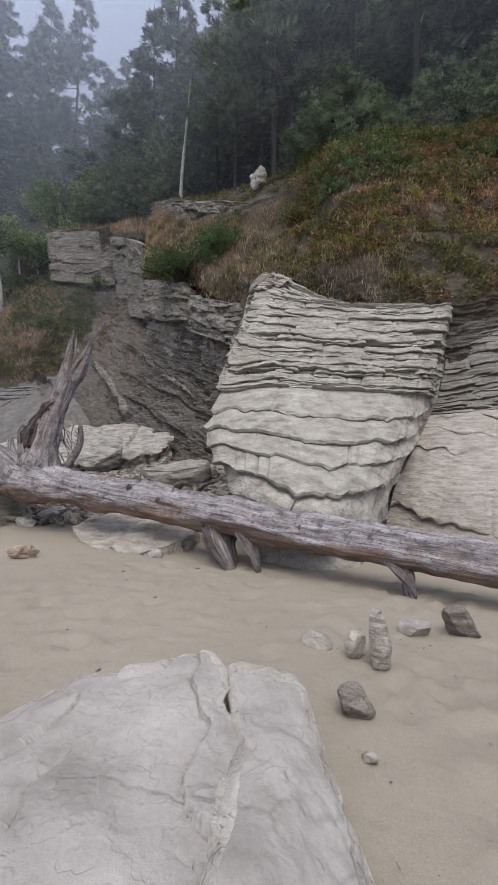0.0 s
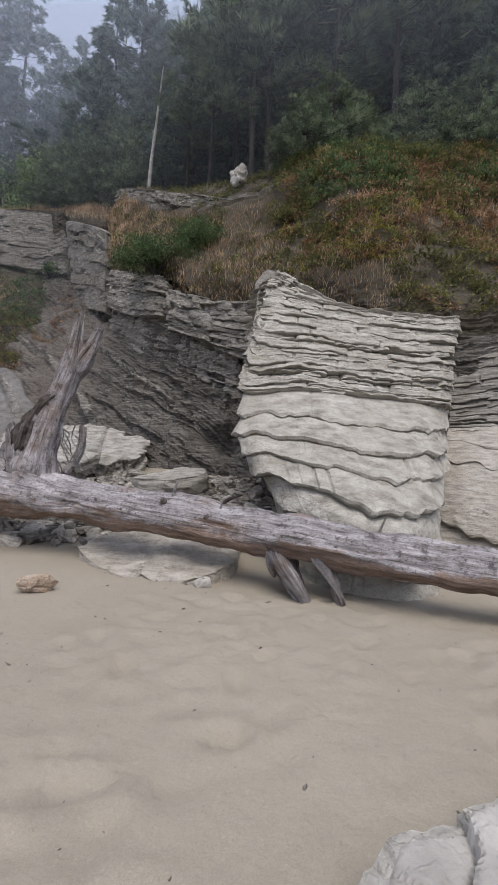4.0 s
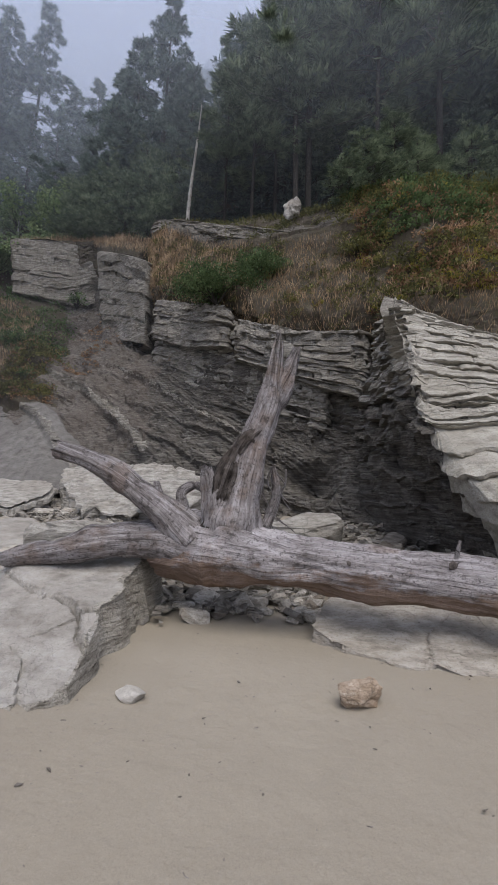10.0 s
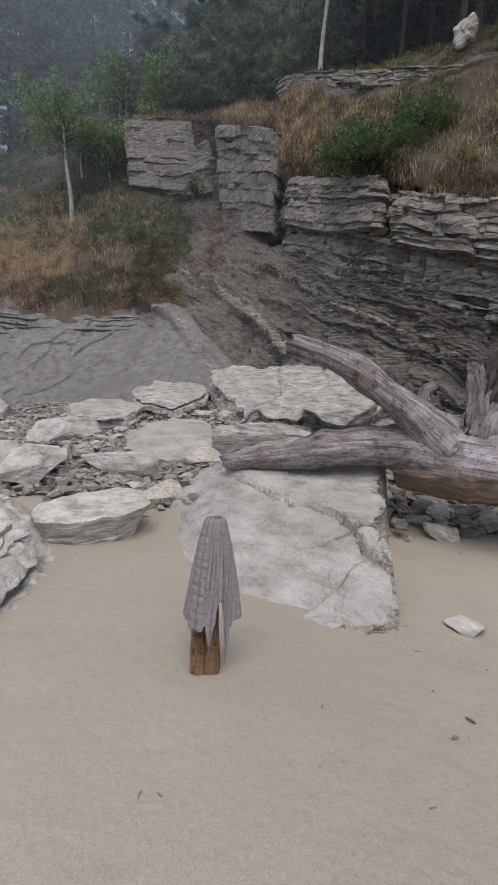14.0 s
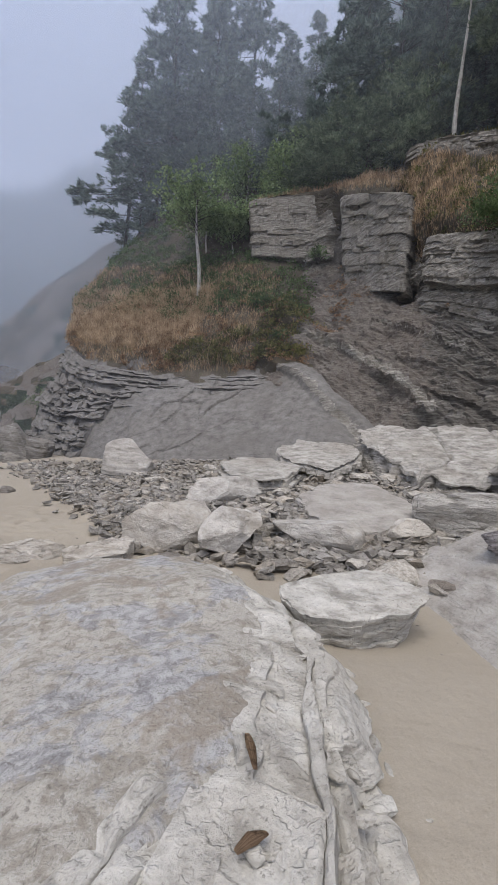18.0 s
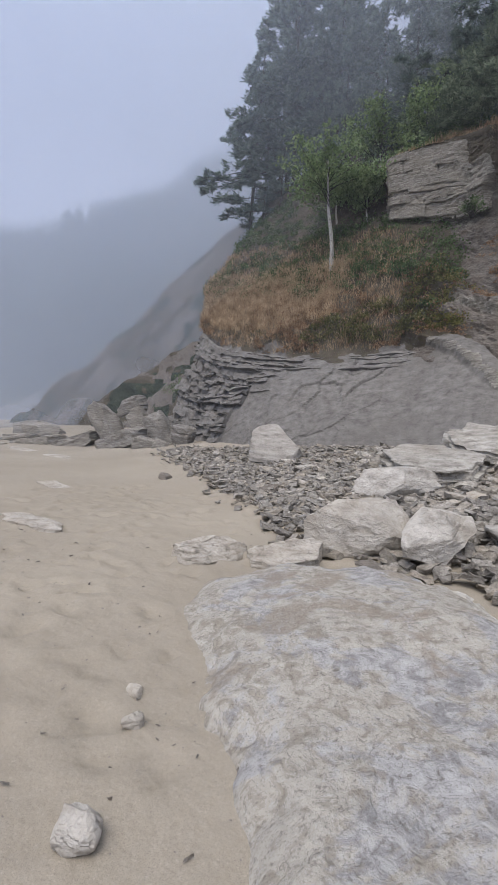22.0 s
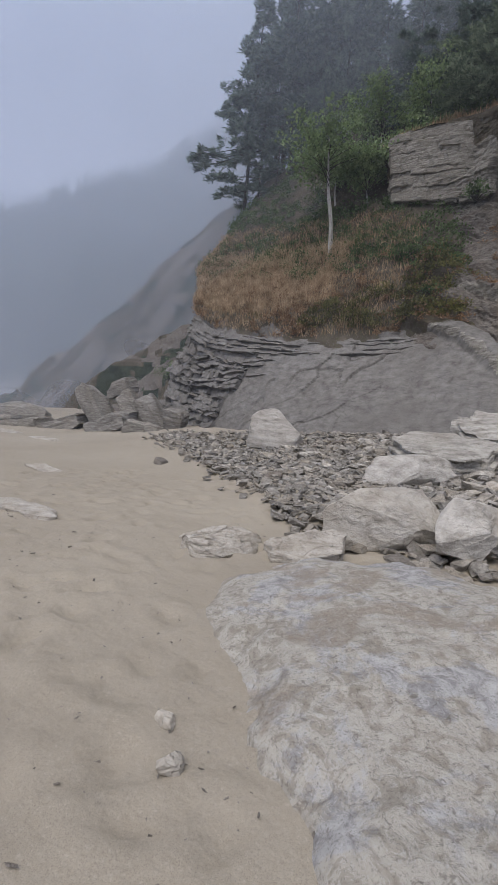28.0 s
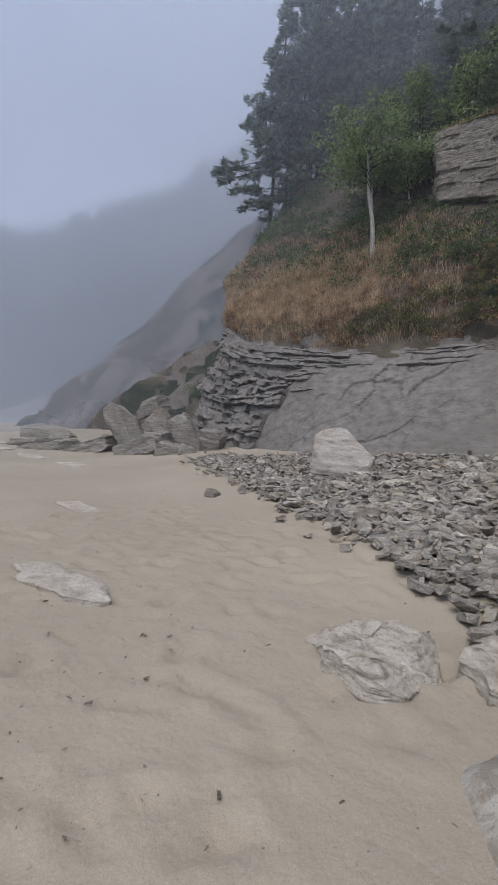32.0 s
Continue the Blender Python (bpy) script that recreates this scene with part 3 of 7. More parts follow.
def rock_shape(seed, size, level=3, boxy=0.5, layered=0.0, rough=0.04, cuts=9):
    """An angular stone: a ball cut by planes, with beds and a rough skin."""
    r = np.random.RandomState(seed)
    p, f = ico(level)
    p = np.sign(p) * np.abs(p) ** (1 - 0.45 * boxy)
    p = p / np.abs(p).max()
    if boxy >= 1:
        p = p / np.abs(p).max(1, keepdims=True) * 0.92
    for _ in range(cuts):
        n = r.normal(size=3)
        n /= np.linalg.norm(n)
        d = r.uniform(0.55, 0.88) if boxy < 1 else r.uniform(0.85, 1.2)
        p = p - np.maximum(p @ n - d, 0)[:, None] * n
    q = p * np.asarray(size) / 2
    mean = np.mean(size)
    if layered:
        lay = strata(np.arctan2(p[:, 1], p[:, 0]) * mean * 0.5, q[:, 2], seed, (0.04 * mean, 0.14 * mean), 1.0, (0.2 * mean, 0.7 * mean))
        q[:, :2] *= (1 - layered * lay)[:, None]
    unit = p / np.maximum(np.linalg.norm(p, axis=1, keepdims=True), 1e-6)
    q += unit * (vnoise(q, 3.0 / mean, 4, seed) * rough * mean)[:, None]
    return q, f


def rock(name, x, y, z, size, material, seed, turn=0, tilt=(0, 0), level=4, boxy=0.6, layered=0.15, rough=0.03, label="", category="boulder", group="", cuts=9):
    """A stone whose middle lies at x, y, z."""
    v, f = rock_shape(seed, size, level, boxy, layered, rough, cuts)
    ob = mesh_object(name, v, f, material)
    ob.matrix_world = pose(x, y, z, tilt[0], tilt[1], turn)
    return tagged(ob, label, category, group)


def slab_rock(name, outline, top, material, seed, base=-0.15, bulge=0.03, relief=0.03, depth=0.12, thick=(0.05, 0.14), n=170, rings=60, jagged=0.07, flare=0.04, label="", category="rock", rim_material=None, rim_from=0.9, rim_where=None, crack=()):
    """A flat-topped rock with a broken, bedded rim; top(x, y): the height of its upper face."""
    o = np.asarray(outline, float)
    c = o.mean(0)
    k = len(o)
    wrap = np.concatenate([o[-2:], o, o[:3]])
    edge = catmull(wrap, np.linspace(2, 2 + k, n, endpoint=False))
    lin = np.stack([np.interp(np.linspace(0, k, n, endpoint=False), np.arange(k + 1), np.append(o[:, i], o[0, i])) for i in (0, 1)], 1)
    edge = 0.55 * edge + 0.45 * lin
    jag = vnoise(np.c_[edge, np.zeros(n)], 2.6, 4, seed) * jagged
    out = edge - c
    out = out / np.linalg.norm(out, axis=1, keepdims=True)
    edge = edge + out * jag[:, None]
    rho = np.linspace(0.02, 1, rings) ** 0.8
    xy = c + (edge - c)[:, None] * rho[None, :, None]
    z = top(xy[..., 0], xy[..., 1])
    z = z + relief * vnoise(np.concatenate([xy, np.zeros(xy.shape[:2] + (1,))], -1), 1.3, 5, seed + 1) - bulge * rho[None] ** 6
    step = np.floor((vnoise(np.concatenate([xy * [1, 1], np.full(xy.shape[:2] + (1,), 3.3)], -1), 0.8, 3, seed + 2) + 1) * 3.0)
    z = z + relief * 0.35 * step / 3
    for line, width, deep, drop in crack:
        path = catmull(np.asarray(line, float), np.linspace(0, len(line) - 1, 60))
        flat3 = np.concatenate([xy, np.zeros(xy.shape[:2] + (1,))], -1)
        bent = xy + 0.06 * np.stack([vnoise(flat3, 3.0, 4, seed + 11), vnoise(flat3, 3.0, 4, seed + 12)], -1)
        off = bent[..., None, :] - path
        near = np.linalg.norm(off, axis=-1)
        i = near.argmin(-1)
        away = near.min(-1)
        tangent = np.gradient(path, axis=0)[i]
        vec = np.take_along_axis(off, i[..., None, None], 2)[:, :, 0]
        sidedness = np.sign(tangent[..., 0] * vec[..., 1] - tangent[..., 1] * vec[..., 0])
        wob = 1 + 0.6 * vnoise(np.concatenate([xy, np.zeros(xy.shape[:2] + (1,))], -1), 4.0, 3, seed + 9)
        z = z - deep * np.exp(-(away / (width * wob)) ** 2) - drop * (sidedness > 0) * np.exp(-away / 0.35)
    upper = np.concatenate([xy, z[..., None]], -1)
    ns = 48
    t = np.linspace(0, 1, ns + 1)[1:]
    rim = upper[:, -1]
    sz = rim[:, None, 2] * (1 - t) + base * t
    along = np.cumsum(np.linalg.norm(np.diff(np.vstack([edge, edge[:1]]), axis=0), axis=1))
    d = strata(np.broadcast_to(along[:, None], sz.shape), rim[:, None, 2] - sz + 0.06 * vnoise(np.stack([along, along * 0, along * 0], -1), 0.8, 2, seed)[:, None], seed, thick, depth, (0.15, 0.6))
    d = d - depth * 0.5 + flare * t * np.clip((rim[:, None, 2] - base) / 0.9, 0, 1)
    side_xy = rim[:, None, :2] + out[:, None] * d[..., None]
    side = np.concatenate([side_xy, sz[..., None]], -1)
    g = np.concatenate([upper, side], 1)
    g[..., :] += 0.008 * vnoise(g, 9.0, 3, seed)[..., None]
    verts = np.vstack([g.reshape(-1, 3), [[c[0], c[1], float(z[:, 0].mean())]]])
    m = rings + ns
    faces = grid_faces(n, m, True)[:, ::-1].tolist()
    faces = [tuple(f) for f in faces] + [(len(verts) - 1, i * m, ((i + 1) % n) * m) for i in range(n)]
    ob = mesh_object(name, verts, faces, material, at=(c[0], c[1], 0))
    if rim_material:
        ob.data.materials.append(rim_material)
        where = rho[None] + 0.12 * vnoise(np.concatenate([xy, np.zeros(xy.shape[:2] + (1,))], -1), 1.8, 4, seed + 6)
        idx = np.concatenate([(where > rim_from).astype(np.int32), np.ones((n, ns), np.int32)], 1)[:, :m - 1]
        if rim_where is not None:
            idx = idx * rim_where(g[:, :m - 1, 0], g[:, :m - 1, 1]).astype(np.int32)
        full = np.zeros(len(faces), np.int32)
        full[:n * (m - 1)] = idx.ravel()
        ob.data.polygons.foreach_set("material_index", full)
    return tagged(ob, label, category)


def surface(stations):
    """A smooth sheet over profiles, as a function of the place along them (u) and up them (v)."""
    st = np.asarray(stations, float)

    def at(u, v):
        rows = catmull(st, np.asarray(u, float))
        v = np.clip(v, 0, st.shape[1] - 1.001)
        i = np.floor(v).astype(int)
        f = (v - i)[:, None]
        k = np.arange(len(rows))
        return rows[k, i] * (1 - f) + rows[k, i + 1] * f
    return at


def courses(parent, stations, u_range, v_range, material, seed, thick=(0.08, 0.25), wobble=0.05, wave=0.5, jut=0.12, block=(0.5, 1.8), overhang=0.03, sag=0.0, base=0.0, side=1.0, step=0.05, shed=0.0, opened=1.6, bias=0.0, rough=0.014, name="bed"):
    """Bedded rock: one bed above another, each broken at its joints, with sharp, slightly overhanging edges."""
    r = np.random.RandomState(seed)
    at = surface(stations)
    probe = np.linspace(*u_range, 200)
    low = np.full(200, float(v_range[0]))
    length = np.concatenate([[0], np.cumsum(np.linalg.norm(np.diff(at(probe, low + 0.5 * (v_range[1] - v_range[0])), axis=0), axis=1))])
    n = max(8, int(length[-1] / step))
    u = np.interp(np.linspace(0, length[-1], n), length, probe)
    s = np.linspace(0, length[-1], n)
    vs = np.linspace(v_range[0], v_range[1], 60)
    mid = np.full(60, 0.5 * (u_range[0] + u_range[1]))
    rise = np.concatenate([[0], np.cumsum(np.linalg.norm(np.diff(at(mid, vs), axis=0), axis=1))])
    cuts = [0.0]
    while cuts[-1] < rise[-1] - 0.5 * thick[0]:
        cuts.append(cuts[-1] + thick[0] + (thick[1] - thick[0]) * r.rand() ** 1.8)
    cuts[-1] = rise[-1]

    def line(k):
        """The height of a bed's lower edge along the rock, as v."""
        inner = 0.0 if k in (0, len(cuts) - 1) else 1.0
        q = np.stack([s, 0 * s, 0 * s + 0.35 * k], -1)
        h = cuts[k] + inner * (wobble * vnoise(q, wave, 3, seed) + 0.45 * wobble * vnoise(q, 3.0, 3, seed + 1) - sag * np.sin(np.pi * np.clip(s / s[-1], 0, 1)) * (1 - cuts[k] / rise[-1]))
        return np.interp(h, rise, vs)

    def groove(k):
        """How open the joint under a bed is, 0..1, along the rock."""
        if k in (0, len(cuts) - 1):
            return np.ones(n)
        q = np.stack([s, 0 * s, 0 * s + 7.7 * k], -1)
        return smooth(-0.25, 0.35, vnoise(q, 0.55, 3, seed + 8) + opened * (r2[k] - 0.5) + bias)

    r2 = np.random.RandomState(seed + 90).rand(len(cuts))
    level = np.cumsum(np.random.RandomState(seed + 91).normal(size=len(cuts))) * 0.25
    level = np.clip(level - level.mean(), -0.5, 0.5)
    for k in range(len(cuts) - 1):
        below, above = groove(k), groove(k + 1)
        lo, hi = line(k), line(k + 1)
        hi = np.maximum(hi, lo + 0.12 * (np.interp(cuts[k + 1], rise, vs) - np.interp(cuts[k], rise, vs)))
        size = r.uniform(*block)
        cell = s / size + 0.35 * vnoise(np.stack([s, 0 * s + k, 0 * s], -1), 1.5, 2, seed + 3) + r.uniform(0, 9)
        j = np.floor(cell)
        gap = np.minimum(cell - j, 1 - (cell - j)) * size
        out = base + jut * (0.5 * level[k] + 0.35 * (r.rand() - 0.5) + 0.35 * (hash01(j, np.full(n, k), np.full(n, seed)) - 0.5)) - 0.35 * jut * np.exp(-(gap / 0.035) ** 2)
        out = out + 0.3 * jut * vnoise(np.stack([s, 0 * s + 1.7 * k, 0 * s], -1), 2.0, 4, seed + 4)
        worn = 0.03 * np.maximum(vnoise(np.stack([s, 0 * s + 2.3 * k, 0 * s + 5], -1), 2.5, 3, seed + 5), 0) + 0.008
        if shed:
            out = out - jut * shed * (hash01(j, np.full(n, k + 50), np.full(n, seed)) > 0.8)
        rings = []
        for f, d, edge in ((1.0, -0.5, 0), (1.0, -0.035, 1), (0.9, -0.006, 1), (0.7, 0.0, 0), (0.45, 0.35, 2), (0.2, 0.8, 2), (0.06, 1.0, 2), (0.0, 0.5, 3), (0.0, -0.5, 0)):
            v = lo + (hi - lo) * f
            p = at(u, v)
            along = at(np.minimum(u + 0.02, u_range[1]), v) - at(np.maximum(u - 0.02, u_range[0]), v)
            up = at(u, v + 0.02) - at(u, v - 0.02)
            nrm = np.cross(along, up) * side
            nrm /= np.maximum(np.linalg.norm(nrm, axis=1, keepdims=True), 1e-9)
            nrm[:, 2] *= 0.4
            if d == -0.5:
                push = base + d + 0 * out
            else:
                push = out + rough * vnoise(p, 7.0, 3, seed + 6)
                push = push + (above * (d - worn) if edge == 1 else below * overhang * d if edge == 2 else below * (overhang * d - worn) if edge == 3 else 0)
            rings.append(p + nrm * push[:, None])
        g = np.stack(rings, 1)
        m = g.shape[1]
        faces = grid_faces(n, m)
        if side > 0:
            faces = faces[:, ::-1]
        faces = [tuple(q) for q in faces.tolist()] + [tuple(range(m)), tuple(range((n - 1) * m, n * m))[::-1]]
        mesh_object(name, g.reshape(-1, 3), faces, material, parent)


def join_pieces(name, pieces, material, parent=None, smooth_shade=False):
    """One mesh of many (vertices, faces) pieces."""
    verts, faces, base = [], [], 0
    for v, f in pieces:
        verts.append(v)
        faces += [tuple(i + base for i in q) for q in f]
        base += len(v)
    return mesh_object(name, np.vstack(verts), faces, material, parent, smooth_shade)


def tri_cloud(name, tris, material, parent=None):
    """One mesh of loose triangles (n x 3 x 3) or quads (n x 4 x 3)."""
    n, k = tris.shape[:2]
    me = bpy.data.meshes.new(name)
    me.vertices.add(n * k)
    me.vertices.foreach_set("co", tris.astype(np.float32).ravel())
    me.loops.add(n * k)
    me.loops.foreach_set("vertex_index", np.arange(n * k, dtype=np.int32))
    me.polygons.add(n)
    me.polygons.foreach_set("loop_start", np.arange(0, n * k, k, dtype=np.int32))
    me.polygons.foreach_set("loop_total", np.full(n, k, np.int32))
    me.update(calc_edges=True)
    me.materials.append(material)
    ob = new(name, me)
    if parent is not None:
        ob.parent = parent
    return ob

# ---- the land ----
def ground_height(x, y):
    """The beach: flat, rising towards the recess in the cliff."""
    x, y = np.asarray(x, float), np.asarray(y, float)
    e = y - 0.4 * np.maximum(-x - 9, 0)
    return 1.3 * smooth(7.2, 17.5, e) * smooth(9, 2, x)


def build_sand():
    r = np.random.RandomState(4)
    near_x, near_y = np.arange(-17, 7, 0.07), np.arange(-1, 13, 0.07)
    far = np.array([0.3, 0.8, 1.6, 3, 5, 9, 16, 28, 50, 90, 160, 300, 700, 2000.0])
    xs = np.concatenate([-17 - far[::-1], near_x, near_x[-1] + far])
    ys = np.concatenate([-1 - far[::-1], near_y, near_y[-1] + far])
    gx, gy = np.meshgrid(xs, ys, indexing="ij")
    z = ground_height(gx, gy)
    p = np.stack([gx, gy, np.zeros_like(gx)], -1)
    near = smooth(40, 20, np.hypot(gx + 4, gy - 5))
    z = z + near * (0.022 * vnoise(p, 0.5, 3, 1) + 0.007 * vnoise(p, 2.2, 4, 2))
    # soft footprints
    for _ in range(760):
        place = r.rand()
        depth = r.uniform(0.014, 0.035)
        if place < 0.22:
            cx, cy, depth = r.uniform(-1.6, 4.5), r.uniform(3, 7), 1.3 * depth
        elif place < 0.45:
            cx, cy, depth = r.uniform(-9.5, -0.5), r.uniform(3, 6.8), 0.4 * depth
        else:
            cx, cy, depth = r.uniform(-17, -9.5), r.uniform(3.5, 11), 1.5 * depth
        a, w, d = r.uniform(0, 3.14), r.uniform(0.055, 0.12), depth
        i0, i1 = np.searchsorted(xs, (cx - 0.6, cx + 0.6))
        j0, j1 = np.searchsorted(ys, (cy - 0.6, cy + 0.6))
        u, v = gx[i0:i1, j0:j1] - cx, gy[i0:i1, j0:j1] - cy
        q = ((u * np.cos(a) + v * np.sin(a)) / (w * 1.9)) ** 2 + ((v * np.cos(a) - u * np.sin(a)) / w) ** 2
        z[i0:i1, j0:j1] += d * (0.7 * np.exp(-(q - 1.6) ** 2) - np.exp(-q))
    ob = mesh_object("ground", np.stack([gx, gy, z], -1).reshape(-1, 3), grid_faces(len(xs), len(ys)), SAND, smooth_shade=True)
    return tagged(ob, "pale grey-brown beach sand with soft footprints", "sand", kind="structure")


build_sand()

LAND = {}


def sheet(name, stations, nu, nv, material, relief, label, category, side=1.0, weights=None):
    g, par = loft(stations, nu, nv, weights)
    n = grid_normals(g) * side
    g = g + n * relief(g, par)[..., None]
    LAND[name] = (g, par, n)
    ob = mesh_object(name, g.reshape(-1, 3), grid_faces(nu, nv) if side > 0 else grid_faces(nu, nv)[:, ::-1], material)
    return tagged(ob, label, category, kind="structure")


def side_length(g):
    return np.cumsum(np.concatenate([np.zeros((1, g.shape[1])), np.linalg.norm(np.diff(g, axis=0), axis=-1)]), axis=0).mean(1)[:, None] + 0 * g[..., 0]


def zone(name, base, rules):
    """Lays further materials on the faces of a sheet, by a rule each."""
    ob = bpy.data.objects[name]
    g, par, n = LAND[name]
    nu, nv = g.shape[:2]
    idx = np.zeros((nu - 1, nv - 1), np.int32)
    c = g[:-1, :-1]
    for k, (material, rule) in enumerate(rules, 1):
        ob.data.materials.append(material)
        idx[rule(c, par[None, :-1] + 0 * c[..., 0])] = k
    ob.data.polygons.foreach_set("material_index", idx.ravel())


# the main cliff: foot, shale slope, hollow under the hard band, lip, top of the band, bank, bench, and the wooded hill behind
cliff_rows = []
cliff_rows.append([(14, 10, 0.3), (14, 11, 2.5), (14, 11.4, 4), (14, 11.4, 4.2), (14, 12, 5.5), (13.5, 15, 9), (13, 18, 13.5), (13, 26, 17), (13, 40, 24)])
cliff_rows.append([(7.5, 10.5, 0.3), (7.5, 12, 2.5), (7.5, 12.5, 4), (7.5, 12.5, 4.2), (7.5, 13, 5.6), (7.5, 15.4, 9), (7.2, 18, 13), (7, 26, 17), (7, 40, 24)])
cliff_rows.append([(3, 13, 0.3), (3, 13.2, 2.5), (3, 13.2, 4), (3, 13.2, 4.2), (3, 13.4, 5.8), (2.6, 14.8, 8.8), (2.2, 17.6, 13.0), (2, 26, 17.5), (2, 40, 25)])
cliff_rows.append([(-0.7, 14.0, 1.2), (-0.9, 15.8, 3.0), (-0.8, 15.9, 5.0), (-0.5, 15.15, 5.2), (-0.43, 15.3, 6.7), (0.4, 17.0, 9.8), (0.3, 19.2, 13.6), (0, 27, 17.5), (0, 42, 25)])
cliff_rows.append([(-1.6, 15.2, 1.6), (-1.9, 16.3, 3.8), (-2.0, 16.8, 5.4), (-2.0, 16.1, 5.6), (-2.05, 16.4, 7.2), (-2.1, 18.65, 10.4), (-1.7, 20.9, 13.9), (-2, 28, 18), (-2, 42, 26)])
cliff_rows.append([(-4.0, 16.0, 1.7), (-4.1, 18.0, 4.5), (-4.3, 18.5, 6.1), (-4.1, 17.5, 6.3), (-3.8, 17.4, 8.2), (-4.6, 20.4, 11.6), (-5.0, 22.3, 14.3), (-5.2, 28.5, 18.5), (-5, 44, 26)])
cliff_rows.append([(-7.3, 17.4, 1.9), (-7.3, 20.6, 6.4), (-7.3, 22.2, 8.3), (-7.35, 21.2, 8.5), (-7.6, 21.3, 10.0), (-7.9, 22.7, 13.4), (-7.2, 23.8, 15.4), (-7.5, 30, 19), (-7.5, 45, 26)])
cliff_rows.append([(-8.0, 17.6, 2.0), (-8.2, 21.0, 6.5), (-8.1, 23.3, 8.4), (-8.1, 22.3, 8.6), (-7.95, 22.3, 10.2), (-8.05, 23.2, 13.4), (-7.7, 24.2, 15.4), (-8, 30.5, 19), (-8, 45, 26)])
cliff_rows.append([(-8.7, 17.9, 2.1), (-9.0, 21.7, 6.6), (-8.8, 24.3, 9.9), (-8.7, 23.5, 10.1), (-8.4, 23.4, 13.0), (-8.4, 24.0, 14.2), (-8.2, 24.8, 15.4), (-8.7, 31, 19), (-8.5, 45, 26)])
cliff_rows.append([(-9.8, 18.2, 2.3), (-10.4, 22.6, 6.8), (-10.0, 25.0, 10.6), (-10.2, 24.2, 10.8), (-10.9, 23.9, 13.5), (-10.6, 24.9, 14.9), (-10.5, 26.5, 15.8), (-11, 33, 19.5), (-10, 46, 26)])
cliff_rows.append([(-12, 20, 3.2), (-13.5, 24, 8), (-13, 26.9, 11.8), (-13, 26.2, 11.95), (-12.7, 25.8, 15.3), (-12.8, 26.8, 15.7), (-13, 28.5, 16.5), (-14, 35, 19.5), (-14, 48, 26)])
cliff_rows.append([(-15.5, 23.5, 7.0), (-16, 25.2, 9.5), (-16.5, 27.4, 11.9), (-16.8, 26.5, 12.1), (-16.9, 26.4, 15.4), (-17, 27.6, 15.7), (-17.2, 29.5, 16.4), (-19, 36, 19), (-19, 50, 26)])
cliff_rows.append([(-17.5, 27.5, 9), (-17.4, 27.8, 10.5), (-17.3, 28, 11.9), (-17.3, 27.9, 12.1), (-17.4, 27.9, 15.3), (-18, 29, 15.6), (-19, 31, 16.3), (-24, 38, 18.5), (-26, 52, 25)])


for row in cliff_rows:
    x, y, z = row[0]
    row[0] = (x, y - 0.6, z - 1.5)
    x, y, z = row[-1]
    row[-1] = (x, y, z + 11 * float(smooth(-15, -9, x)))

RIBS = [[(-14.0, 23.9, 8.3), (-12.55, 22.9, 7.1), (-10.8, 21.8, 6.17), (-9.0, 20.2, 5.03), (-8.1, 19.2, 4.34), (-7.0, 18.0, 3.2)],
        [(-13.6, 21.8, 5.6), (-13.0, 21.4, 5.24), (-11.56, 20.6, 4.53), (-10.4, 19.4, 3.43), (-9.37, 18.2, 2.58), (-8.6, 17.3, 1.8)],
        [(-9.0, 21.4, 6.9), (-8.1, 20.8, 6.48), (-6.4, 20.0, 5.6), (-5.4, 19.0, 4.8), (-4.3, 18.2, 4.23), (-3.4, 17.3, 3.6)]]


def rib(g, k, width):
    """Nearness, 0..1, to a hard rib of rock, its line cast from eye onto the slope to fit the view."""
    line = catmull(np.array(RIBS[k]), np.linspace(0, len(RIBS[k]) - 1, 60))
    eye = np.array([-7.0, 4.2, 1.5])
    flat = g.reshape(-1, 3)
    dirs = (flat - eye) / np.linalg.norm(flat - eye, axis=1, keepdims=True)
    best = np.full(g.shape[:2], 9.0)
    for q in line:
        aim = (q - eye) / np.linalg.norm(q - eye)
        i = np.argmax(dirs @ aim)
        if dirs[i] @ aim < 0.9998:
            continue
        q = flat[i]
        best = np.minimum(best, np.linalg.norm(g - q, axis=-1))
    return smooth(width * 2, width * 0.6, best + 0.06 * vnoise(g, 2.5, 3, k))


